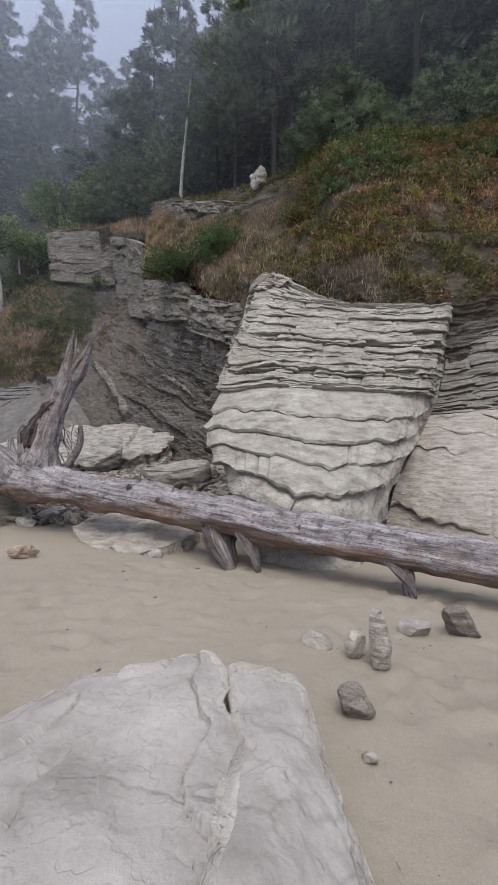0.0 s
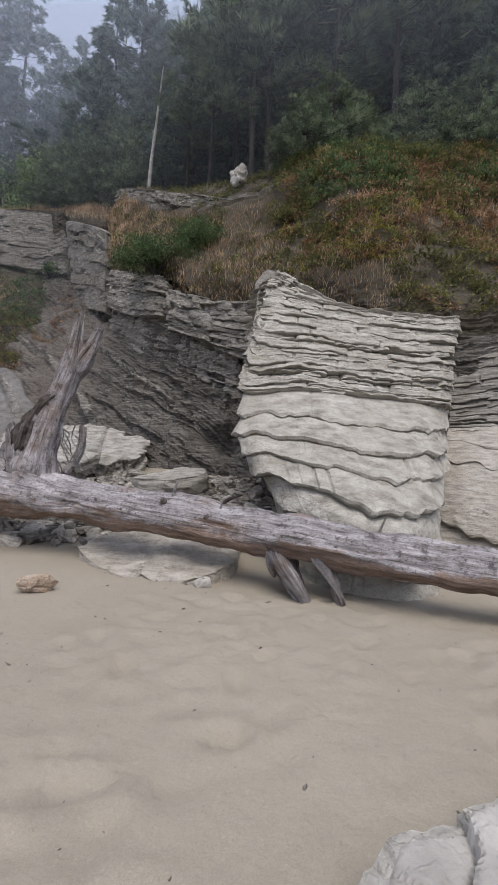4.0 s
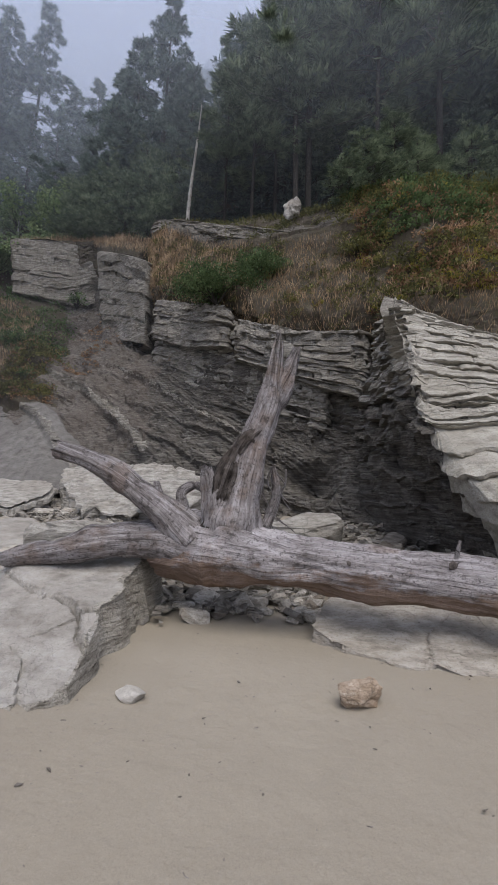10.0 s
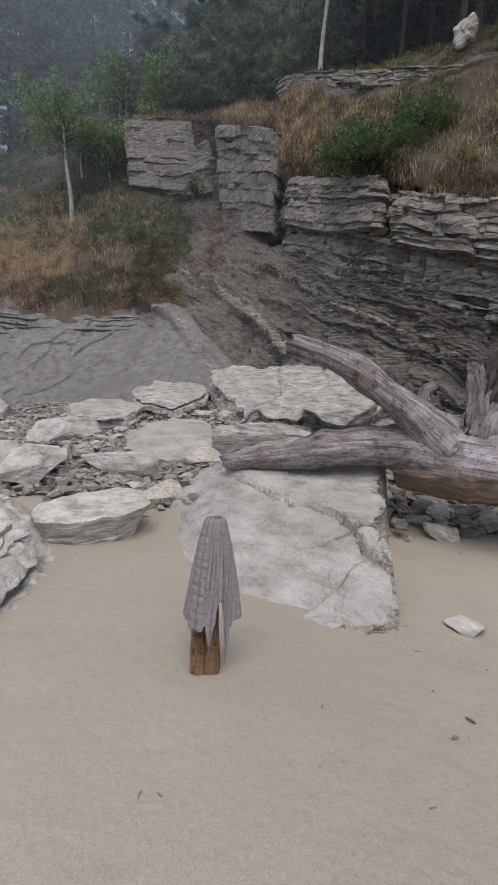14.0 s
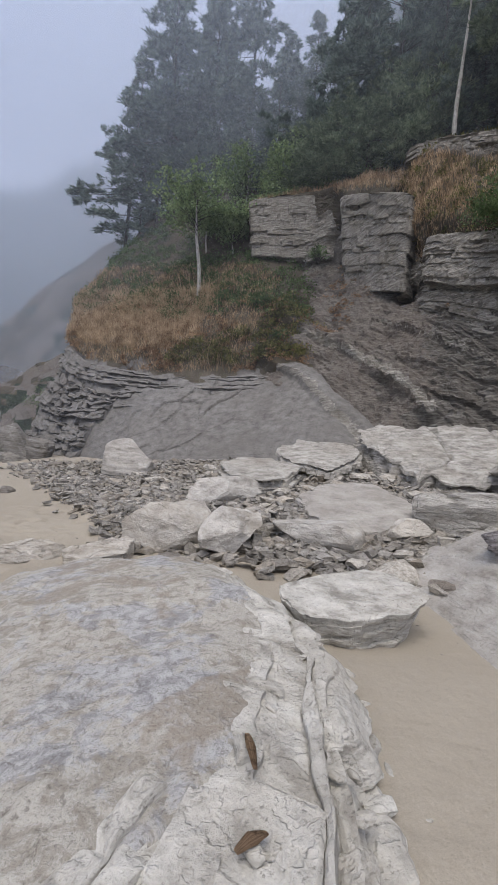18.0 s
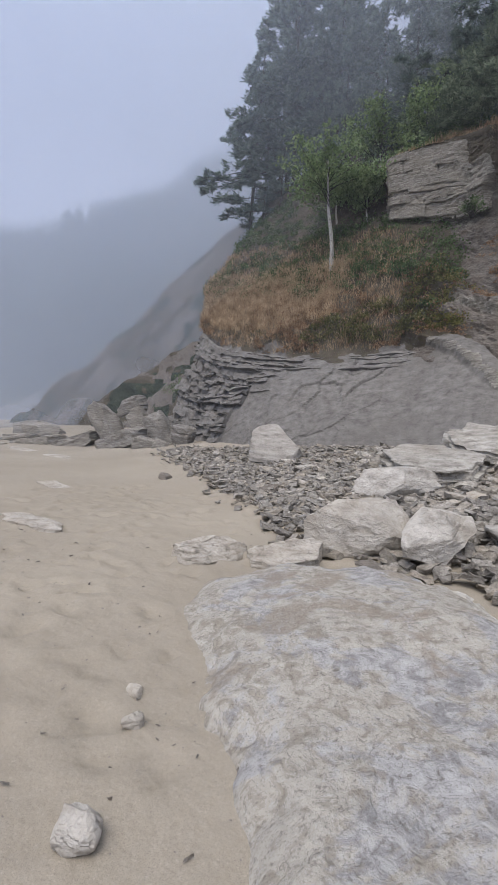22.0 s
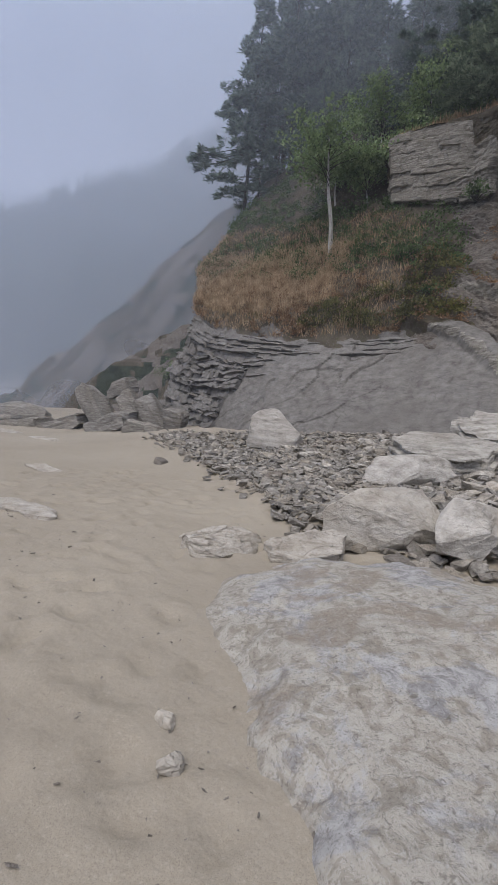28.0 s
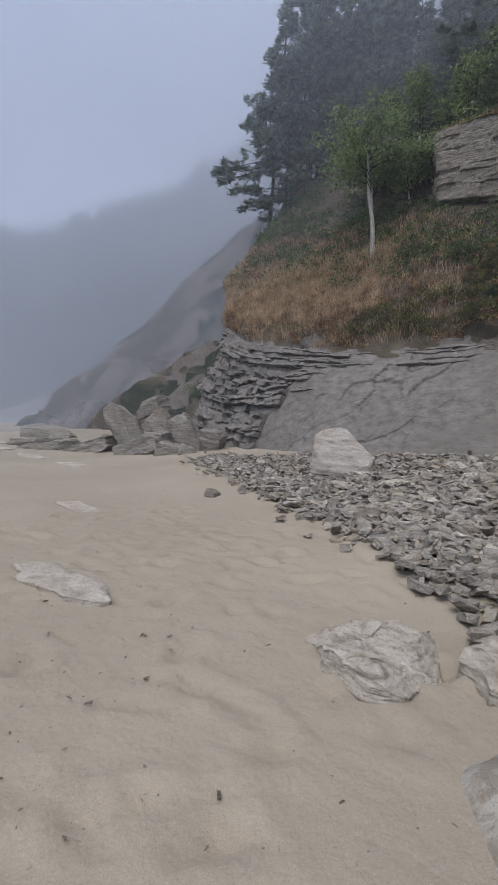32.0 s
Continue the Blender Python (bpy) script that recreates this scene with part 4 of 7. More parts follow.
def cliff_relief(g, par):
    s = side_length(g)
    x, z = g[..., 0], g[..., 2]
    low = (smooth(2.9, 2.3, par)[None] + 0 * s)
    h = z + low * 0.42 * x + (0.05 + 0.15 * low) * vnoise(g, 0.5, 2, 3) - (1 - low) * 0.04 * x
    rockness = smooth(4.35, 3.9, par)[None] + 0 * s
    beds = strata(s, h, 21, (0.08, 0.5), 0.5, (0.4, 2.0)) - 0.25
    thin = strata(s, h * 1.0, 22, (0.04, 0.12), 0.1, (0.15, 0.6)) + 0.06 * vnoise(g, 5.0, 3, 2) + 0.12 * blocks(s + 0.3 * vnoise(g, 1.5, 3, 5), h + 0.1 * vnoise(g, 1.5, 3, 6), 0.5, 0.22, 4)
    band = (smooth(2.3, 2.8, par) * smooth(4.4, 4.1, par))[None]
    gaps = 0
    for at, width, depth in ((-11.9, 0.45, 1.6), (-9.0, 0.25, 1.1), (-15.0, 0.09, 0.3), (-6.1, 0.13, 0.5), (-3.75, 0.2, 0.6), (-1.6, 0.15, 0.4), (-10.4, 0.08, 0.35), (-7.4, 0.08, 0.35), (-4.9, 0.08, 0.3), (-2.7, 0.07, 0.3), (-13.5, 0.06, 0.2)):
        gaps = gaps + depth * np.exp(-((x + 0.2 * vnoise(g, 0.8, 2, 7) - at) / (0.7 * width)) ** 4)
    bench = 0.4 * strata(s, z, 25, (0.1, 0.3), 0.5, (0.6, 2)) * (smooth(5.1, 5.5, par) * smooth(6.1, 5.8, par))[None] * smooth(11, 14, s) * smooth(34, 28, s)
    big = (0.4 * vnoise(g, 0.35, 3, 8) + 0.16 * vnoise(g, 1.4, 4, 9)) * (1 - 0.7 * band)
    soil = 0.22 * vnoise(g, 0.7, 4, 10)
    ribs = 0.35 * rib(g, 0, 0.26) + 0.25 * rib(g, 1, 0.22) + 0.2 * rib(g, 2, 0.14)
    cave = 1.3 * np.exp(-(((x + 1.6 + 0.2 * vnoise(g, 1.5, 3, 41)) / 0.55) ** 2 + ((z - 2.15 + 0.15 * vnoise(g, 1.5, 3, 42)) / 0.4) ** 2))
    scree = smooth(-6.0, -8.5, x) * low
    return rockness * (0.5 * beds * (1 - 0.4 * scree) * (1 - 0.3 * band) - (0.75 - 0.45 * smooth(-6.5, -8.0, x)) * band * smooth(4.0, 0.0, x) + thin * (1 - 0.4 * scree) + big - band * gaps - cave) + (1 - rockness) * soil + bench + ribs


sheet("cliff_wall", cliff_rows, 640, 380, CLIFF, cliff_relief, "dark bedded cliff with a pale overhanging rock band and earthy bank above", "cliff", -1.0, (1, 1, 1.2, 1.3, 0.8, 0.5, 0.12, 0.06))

# the hard band: jutting blocks of bedded rock, parted by clefts
def band_block(label, seed, feet, heads, thick, v_base=0.0, jut=0.2, wobble=0.06, shed=0.5):
    """One block of the band: points along its lower and its upper front edge."""
    ob = new("band_block")
    tagged(ob, label, "cliff", kind="structure")
    rows = [[f, h] for f, h in zip(feet, heads)]
    first, last = np.array(rows[0]), np.array(rows[-1])
    back = np.array([0.55, 1.6, 0.0])
    rows = [list((first + back).tolist())] + rows + [list((last + back * [0.6, 1, 1]).tolist())]
    courses(ob, rows, (0.0, len(rows) - 1.0), (0.0, 1.0), BAND, seed, thick, wobble, 0.5, jut, (0.5, 2.2), 0.025, base=v_base, step=0.06, shed=shed, opened=0.9, rough=0.04)
    top = [np.array(row[1]) for row in rows[1:-1]]
    verts = [tuple(p) for p in top] + [tuple(p + [0.8, 3.0, 0.5]) for p in top]
    n = len(top)
    cap = mesh_object("cap", [(x, y, z - 0.02) for x, y, z in verts], [(i, i + 1, n + i + 1, n + i) for i in range(n - 1)], SOIL, ob)
    return ob


band_block("square pale block jutting out from the cliff", 331, [(-16.6, 26.3, 12.45), (-14.6, 26.3, 12.2), (-12.75, 26.6, 12.1)], [(-17.0, 26.1, 15.5), (-14.8, 26.0, 15.55), (-12.5, 26.3, 15.2)], (0.2, 0.6), jut=0.1, wobble=0.12, shed=0.9)
band_block("cleft grey block of the rock band", 332, [(-11.3, 25.4, 9.6), (-10.0, 24.2, 9.2), (-8.3, 22.5, 8.4)], [(-11.5, 24.6, 14.0), (-10.2, 23.5, 13.4), (-8.2, 21.7, 12.0)], (0.2, 0.6), jut=0.12, wobble=0.12, shed=0.9)
band_block("overhanging grey block of the rock band", 333, [(-7.5, 20.8, 8.1), (-6.0, 19.4, 7.3), (-4.3, 17.8, 6.75)], [(-7.55, 20.8, 9.75), (-6.0, 19.4, 9.1), (-4.2, 17.7, 8.2)], (0.12, 0.45), jut=0.16, wobble=0.1)
band_block("pale bedded ledge below the shrubs", 334, [(-4.0, 17.4, 6.2), (-3.0, 16.5, 5.7), (-2.1, 15.8, 5.3)], [(-4.0, 17.4, 7.6), (-3.0, 16.5, 7.1), (-2.1, 15.85, 6.7)], (0.08, 0.26), jut=0.24)
band_block("thin-bedded ledge beside the pale buttress", 335, [(-2.2, 16.0, 5.2), (-1.3, 15.3, 4.75), (-0.3, 14.7, 4.3)], [(-2.2, 16.0, 6.6), (-1.2, 15.3, 6.45), (-0.2, 14.7, 6.2)], (0.07, 0.22), jut=0.22)
band_block("recessed thin beds under the rock band", 336, [(-7.6, 21.4, 6.7), (-5.2, 19.4, 5.2), (-3.2, 17.5, 4.3), (-1.2, 15.9, 3.6)], [(-7.5, 21.3, 8.2), (-5.2, 19.2, 7.2), (-3.2, 17.2, 6.0), (-1.2, 15.7, 4.9)], (0.07, 0.24), jut=0.26, wobble=0.1)

band_block("thin ledge of pale beds on the earthy bank", 337, [(-8.0, 23.8, 14.5), (-4.7, 21.8, 13.1), (-1.8, 20.0, 11.75), (0.6, 18.5, 10.5)], [(-8.0, 23.75, 15.1), (-4.7, 21.75, 13.7), (-1.8, 19.95, 12.3), (0.6, 18.5, 11.0)], (0.07, 0.2), jut=0.2, v_base=0.5)

# the pale buttress that stands out from the cliff
nose_rows = []
nose_rows.append([(-0.6, 14.6, 0.8), (-0.7, 14.5, 1.6), (-0.8, 14.4, 2.5), (-0.6, 14.4, 3.5), (-0.3, 14.5, 5.4), (0.1, 15.0, 6.6)])
nose_rows.append([(0.3, 10.6, 0.2), (0.0, 10.6, 1.2), (-0.35, 10.7, 2.2), (-0.6, 10.8, 3.3), (-0.25, 12.0, 5.5), (0.2, 13.2, 6.4)])
nose_rows.append([(0.4, 8.7, 0.1), (0.15, 8.3, 0.95), (-0.57, 8.9, 1.88), (-0.5, 9.9, 2.9), (-0.05, 12.0, 5.45), (0.3, 13.4, 6.35)])
nose_rows.append([(0.8, 7.6, 0.0), (0.75, 7.4, 0.85), (0.5, 8.5, 1.9), (0.6, 10.0, 3.0), (0.75, 11.6, 5.1), (0.95, 12.9, 5.75)])
nose_rows.append([(1.5, 7.25, -0.1), (1.55, 7.25, 0.75), (1.6, 8.75, 1.9), (1.7, 10.25, 2.95), (1.9, 11.7, 4.95), (2.0, 12.9, 5.35)])
nose_rows.append([(1.95, 7.5, -0.1), (2.1, 7.8, 0.8), (2.6, 9.3, 1.9), (3.0, 10.65, 2.9), (3.2, 12.1, 4.95), (3.2, 13.2, 5.35)])
nose_rows.append([(2.2, 8.3, -0.1), (2.45, 8.7, 0.8), (3.1, 10.1, 1.9), (3.6, 11.25, 2.95), (4.4, 12.8, 5.2), (4.3, 13.8, 5.55)])
nose_rows.append([(2.55, 9.4, -0.1), (2.8, 9.8, 0.9), (3.5, 11.1, 2.0), (4.1, 12.2, 3.0), (4.75, 13.5, 5.3), (4.8, 14.3, 5.6)])
nose_rows.append([(3.7, 8.2, -0.1), (3.9, 8.8, 0.9), (4.4, 10.3, 2.0), (5.0, 11.6, 3.1), (5.6, 13.0, 5.2), (5.6, 14.0, 5.6)])
nose_rows.append([(6.5, 7.2, -0.1), (6.6, 8.0, 0.9), (7.0, 9.6, 2.2), (7.2, 11.2, 3.3), (7.5, 12.8, 5.3), (7.5, 13.8, 5.8)])
nose_rows.append([(10, 7, -0.1), (10, 8, 1), (10, 9.6, 2.3), (10, 11, 3.4), (10.5, 12.6, 5.4), (10.5, 13.6, 5.9)])


def nose_relief(g, par):
    s = side_length(g)
    return 0.06 * vnoise(g, 1.2, 3, 6) - 0.24 + 0.05 * strata(s, g[..., 2], 31, (0.06, 0.16), 1.0, (0.4, 1.2))


buttress = sheet("rock_buttress", nose_rows, 240, 120, MUDSTONE, nose_relief, "pale layered mudstone buttress with stepped smooth sheets below", "cliff", 1.0)

# left flank takes the darker cliff material, right foot the sandy slab
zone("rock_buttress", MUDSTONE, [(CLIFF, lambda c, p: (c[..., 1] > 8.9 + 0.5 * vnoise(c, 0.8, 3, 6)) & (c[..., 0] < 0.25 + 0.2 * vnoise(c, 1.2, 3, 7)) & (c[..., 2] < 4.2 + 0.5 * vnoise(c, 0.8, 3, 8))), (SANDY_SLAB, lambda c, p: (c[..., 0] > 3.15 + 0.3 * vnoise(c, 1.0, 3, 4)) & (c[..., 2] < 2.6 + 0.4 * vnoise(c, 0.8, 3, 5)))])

# lower face: thick smooth sheets with sagging edges; upper face: many thin broken beds
courses(buttress, nose_rows, (1.45, 6.75), (0.0, 2.9), PALE_SHEET, 311, (0.5, 0.85), 0.34, 0.3, 0.14, (3.0, 7.0), 0.1, 0.75, step=0.035, opened=0.8, bias=0.55)
courses(buttress, nose_rows, (1.3, 6.85), (2.85, 3.5), MUDSTONE, 312, (0.04, 0.22), 0.1, 0.4, 0.13, (0.3, 1.6), 0.03, step=0.035, shed=0.8, rough=0.04)
courses(buttress, nose_rows, (1.2, 6.85), (3.48, 4.05), MUDSTONE, 313, (0.04, 0.24), 0.09, 0.4, 0.14, (0.3, 2.0), 0.03, base=0.0, step=0.035, shed=0.8, rough=0.04)
courses(buttress, nose_rows, (1.1, 6.9), (4.03, 4.98), MUDSTONE, 314, (0.05, 0.26), 0.08, 0.4, 0.16, (0.4, 2.2), 0.03, base=0.14, step=0.035, shed=0.8, rough=0.04)
# left flank: beds in darker materials than the front face
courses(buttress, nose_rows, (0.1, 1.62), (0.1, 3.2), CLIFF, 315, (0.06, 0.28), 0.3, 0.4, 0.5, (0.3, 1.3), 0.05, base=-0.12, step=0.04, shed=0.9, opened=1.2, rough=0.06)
courses(buttress, nose_rows, (0.1, 1.35), (3.2, 4.98), BAND, 316, (0.05, 0.26), 0.2, 0.4, 0.34, (0.3, 1.2), 0.04, base=-0.04, step=0.04, shed=0.9, rough=0.06)
courses(buttress, nose_rows, (7.0, 9.2), (0.0, 2.4), SANDY_SLAB, 317, (0.5, 1.0), 0.3, 0.3, 0.1, (2.0, 5.0), 0.03, step=0.05)
courses(buttress, nose_rows, (7.0, 9.2), (2.4, 4.9), BAND, 318, (0.06, 0.3), 0.14, 0.4, 0.16, (0.4, 1.6), 0.03, base=-0.15, step=0.05, shed=0.5)

# the grey shale hump with the grassy slope on it
hump_rows = []
hump_rows.append([(-7.2, 16.8, 0.4), (-8.2, 19.0, 2.0), (-9.2, 22.2, 4.0), (-10.2, 24.2, 5.6), (-11.2, 26, 7.2), (-12, 28, 9), (-13, 32, 12)])
hump_rows.append([(-9.6, 16.8, 1.6), (-10.4, 18.8, 2.9), (-11.4, 21.3, 5.0), (-12.2, 22.8, 6.6), (-13, 24.2, 8.7), (-13.5, 26, 10.5), (-14, 30, 13)])
hump_rows.append([(-12.0, 16.6, 1.0), (-12.5, 19.0, 3.0), (-13.0, 21.5, 4.8), (-13.8, 22.6, 6.9), (-14.6, 24.0, 8.9), (-15.5, 27, 11.5), (-16, 31, 14)])
hump_rows.append([(-14.2, 16.4, 0.8), (-14.4, 18.7, 2.75), (-14.7, 21.4, 4.7), (-15.2, 22.5, 7.0), (-16.2, 24.0, 8.9), (-17.5, 28, 12), (-18, 32, 14.5)])
hump_rows.append([(-17.3, 16.8, 0.5), (-17.4, 18.7, 2.9), (-17.4, 20.6, 4.5), (-17.9, 22.4, 6.8), (-18.9, 24.7, 8.95), (-20, 28.5, 12.2), (-21, 33, 15)])
hump_rows.append([(-20.3, 17.6, 0.3), (-20.0, 18.7, 2.7), (-20.1, 20.2, 4.8), (-21.0, 22.4, 7.1), (-22.5, 25.5, 9.5), (-24, 30, 13), (-25, 34, 15.5)])
hump_rows.append([(-21.4, 18.2, 0.2), (-21.9, 19.8, 2.9), (-22.0, 20.9, 5.2), (-22.8, 22.8, 7.3), (-24.2, 25.8, 9.8), (-25.5, 30.5, 13.3), (-27, 35, 15.5)])
hump_rows.append([(-23.2, 19.0, 0.1), (-24.0, 20.9, 3.0), (-23.8, 21.8, 5.7), (-24.8, 23.4, 7.7), (-26.3, 26.3, 10), (-27, 31, 13.6), (-29, 36, 15.5)])
hump_rows.append([(-26, 21, 0.1), (-26.9, 22.4, 3.7), (-26.6, 23.7, 7.0), (-28, 25.5, 9), (-30.5, 28.2, 11.2), (-31, 33, 14), (-33, 38, 15.5)])
hump_rows.append([(-29, 28, 0.1), (-29.5, 28.5, 4), (-29.5, 29, 7), (-31, 30, 9.5), (-33, 32, 12), (-34, 37, 14.5), (-36, 44, 16)])


for row in hump_rows:
    for k, gain in ((4, 0.03), (5, 0.2), (6, 0.42)):
        x, y, z = row[k]
        row[k] = (x, y, z * (1 + gain * smooth(-12, -19, x)))


def hump_relief(g, par):
    s = side_length(g)
    z = g[..., 2]
    bare = smooth(2.25, 1.95, par + 0.25 * vnoise(g, 0.8, 3, 5))
    jag = smooth(-17.0, -20.0, g[..., 0] + 0.8 * vnoise(g, 0.6, 3, 6))
    h = z + 0.22 * s + 0.3 * vnoise(g, 0.4, 2, 3)
    ws, wh = s + 0.3 * vnoise(g, 0.9, 4, 15), h + 0.12 * vnoise(g, 0.9, 4, 16)
    soft = 0.16 * vnoise(g, 0.3, 3, 12) + 0.02 * vnoise(g, 4, 4, 17) + 0.07 * blocks(ws, wh + 0.4 * s, 2.4, 1.3, 10) - 0.25 * jag
    seam = vnoise(np.stack([s, z + 0.5 * s, 0 * s], -1), 0.3, 4, 23)
    soft = soft + 0.05 * smooth(-0.012, 0.012, seam) - 0.08 * np.exp(-(seam / 0.012) ** 2) * smooth(-0.1, 0.2, vnoise(g, 0.35, 2, 24))
    return bare * soft + (1 - bare) * (0.25 * vnoise(g, 0.5, 3, 11) + 0.1) + 0.4 * rib(g, 0, 0.28) + 0.35 * rib(g, 1, 0.25)


slope = sheet("shale_slope", hump_rows, 420, 320, SHALE, hump_relief, "smooth grey shale face below a grassy slope", "cliff", -1.0, (1, 1, 0.7, 0.5, 0.3, 0.2))


zone("cliff_wall", CLIFF, [
    (SCREE, lambda c, p: (p < 1.9 + 0.5 * vnoise(c, 0.7, 3, 2)) & (c[..., 0] < -7.5 + 1.5 * vnoise(c, 0.5, 2, 1))),
    (BAND, lambda c, p: np.maximum(np.maximum(rib(c, 0, 0.13), rib(c, 1, 0.1)), rib(c, 2, 0.06)) + 0.35 * vnoise(c, 1.6, 3, 8) > 0.5),
    (BAND, lambda c, p: (p > 2.75) & (p < 3.55 + 0.2 * vnoise(c, 0.9, 3, 3)) & (c[..., 0] < 0.4)),
    (SOIL, lambda c, p: ((p > 3.55 + 0.2 * vnoise(c, 0.9, 3, 3)) | ((c[..., 0] >= 0.4) & (p > 3.5))) & ~((np.abs(p - 5.5 - 0.12 * vnoise(c, 0.5, 3, 4)) < 0.09) & (c[..., 0] < 0.3))),
])
zone("shale_slope", SHALE, [(BAND, lambda c, p: np.maximum(rib(c, 0, 0.13), rib(c, 1, 0.1)) + 0.35 * vnoise(c, 1.6, 3, 8) > 0.5), (SOIL, lambda c, p: p + 0.25 * vnoise(c, 0.8, 3, 5) > 2.12)])


# thin dark beds under the turf, and the broken bedded corner of the shale
courses(slope, hump_rows, (2.2, 8.6), (1.66, 2.06), SHALE, 341, (0.06, 0.24), 0.12, 0.35, 0.3, (0.5, 2.5), 0.06, base=0.08, side=-1.0, shed=0.6, opened=1.0)
courses(slope, hump_rows, (4.75, 8.7), (0.9, 1.7), SHALE, 342, (0.07, 0.34), 0.2, 0.35, 0.6, (0.5, 1.8), 0.05, base=0.0, side=-1.0, shed=0.8, opened=1.0)
courses(slope, hump_rows, (4.95, 8.7), (0.0, 0.95), SHALE, 343, (0.08, 0.4), 0.2, 0.35, 0.7, (0.5, 1.8), 0.05, base=-0.05, side=-1.0, shed=0.9, opened=1.0)
courses(slope, hump_rows, (3.9, 4.9), (1.15, 1.7), SHALE, 344, (0.1, 0.4), 0.2, 0.35, 0.3, (0.6, 2.0), 0.05, base=-0.05, side=-1.0, shed=0.8, opened=1.0)


# the headland far along the beach
def build_headland():
    foot = np.array([(-29, 26), (-36, 33), (-50, 42), (-68, 45), (-88, 41), (-112, 32), (-145, 14), (-200, -20)], float)
    t = np.linspace(0, len(foot) - 1, 160)
    line = catmull(foot, t)
    tan = np.gradient(line, axis=0)
    inland = np.stack([tan[:, 1], -tan[:, 0]], 1)
    inland *= np.where((inland @ np.array([0.4, 1.0]))[:, None] > 0, 1, -1) / np.linalg.norm(inland, axis=1, keepdims=True)
    d = np.concatenate([np.linspace(0, 20, 40), np.linspace(21, 62, 50)])
    xy = line[:, None] + inland[:, None] * d[None, :, None]
    crest = (84 + 12 * smooth(2.0, 5.0, t))[:, None]
    z = crest * np.tanh((1.05 + 0.3 * smooth(3.5, 1.5, t))[:, None] * d[None] / crest) * (1 + 0.002 * d[None])
    z = z * ((0.72 + 0.65 * smooth(4.2, 1.4, t)) * np.interp(t, (0, 1, 1.5, 2, 2.5, 3, 3.5, 4, 4.5, 5, 5.5, 6, 7), (0.8, 0.8, 0.82, 0.88, 1.0, 1.2, 1.38, 1.42, 1.33, 1.22, 1.12, 1.05, 1)))[:, None]
    p = np.concatenate([xy, z[..., None]], -1)
    z = z + smooth(0, 6, d)[None] * (2.6 * vnoise(p, 0.1, 4, 3) + 0.7 * vnoise(p, 0.5, 3, 4)) - 0.3
    g = np.concatenate([xy, z[..., None]], -1)
    LAND["headland"] = (g, d, None)
    ob = mesh_object("headland", g.reshape(-1, 3), grid_faces(*g.shape[:2])[:, ::-1], FOREST)
    ob.data.materials.append(SHALE)
    bare = (vnoise(g[:-1, :-1], 0.14, 3, 9) + smooth(7, 2, d)[None, :-1] * 1.2 > 0.75).astype(np.int32)
    ob.data.polygons.foreach_set("material_index", bare.ravel())
    tagged(ob, "misty wooded headland sloping down to the beach", "hillside", kind="structure")


build_headland()


# a bare spur that runs from the headland down to the beach
spur_rows = []
for x, y, z in ((-76, 35, 0.2), (-70.4, 38, 5.4), (-63.1, 40, 9.5), (-59.6, 44, 15.6), (-57.2, 48, 21.0), (-55.6, 52, 26.0), (-52, 60, 35)):
    spur_rows.append([(x + 0.55 * z + 3, y - 0.95 * z - 1, -0.5), (x + 0.25 * z, y - 0.5 * z, 0.45 * z), (x, y, z), (x - 0.6 * z - 2, y + 0.5 * z + 3, 0.3 * z)])
sheet("headland_spur", spur_rows, 130, 110, SOIL, lambda g, par: 0.9 * vnoise(g, 0.25, 5, 3) + 0.5 * blocks(side_length(g), g[..., 2] + 0.4 * g[..., 0], 3.0, 1.6, 5) * smooth(-0.3, 0.3, vnoise(g, 0.12, 2, 6)), "bare scree-covered spur of the headland", "hillside", -1.0)
zone("headland_spur", SOIL, [(FOREST, lambda c, p: vnoise(c, 0.3, 5, 4) > 0.1), (SCREE, lambda c, p: vnoise(c, 0.4, 5, 5) > 0.15)])


# curved see-through sheets that stand in for fog and distance haze before the woods
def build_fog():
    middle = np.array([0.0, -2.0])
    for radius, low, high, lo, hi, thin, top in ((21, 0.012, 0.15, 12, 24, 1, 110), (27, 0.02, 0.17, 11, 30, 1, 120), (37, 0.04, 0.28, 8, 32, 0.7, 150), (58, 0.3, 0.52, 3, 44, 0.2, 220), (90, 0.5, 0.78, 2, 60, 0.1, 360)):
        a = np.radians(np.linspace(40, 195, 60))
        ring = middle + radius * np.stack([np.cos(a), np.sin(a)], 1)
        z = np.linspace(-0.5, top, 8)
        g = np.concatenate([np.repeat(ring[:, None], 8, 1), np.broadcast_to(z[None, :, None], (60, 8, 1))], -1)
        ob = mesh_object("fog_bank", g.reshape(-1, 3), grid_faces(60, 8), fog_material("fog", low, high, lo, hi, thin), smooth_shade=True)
        tagged(ob, "see-through pale sheet standing in for fog before the woods", "fog", kind="stuff")


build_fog()

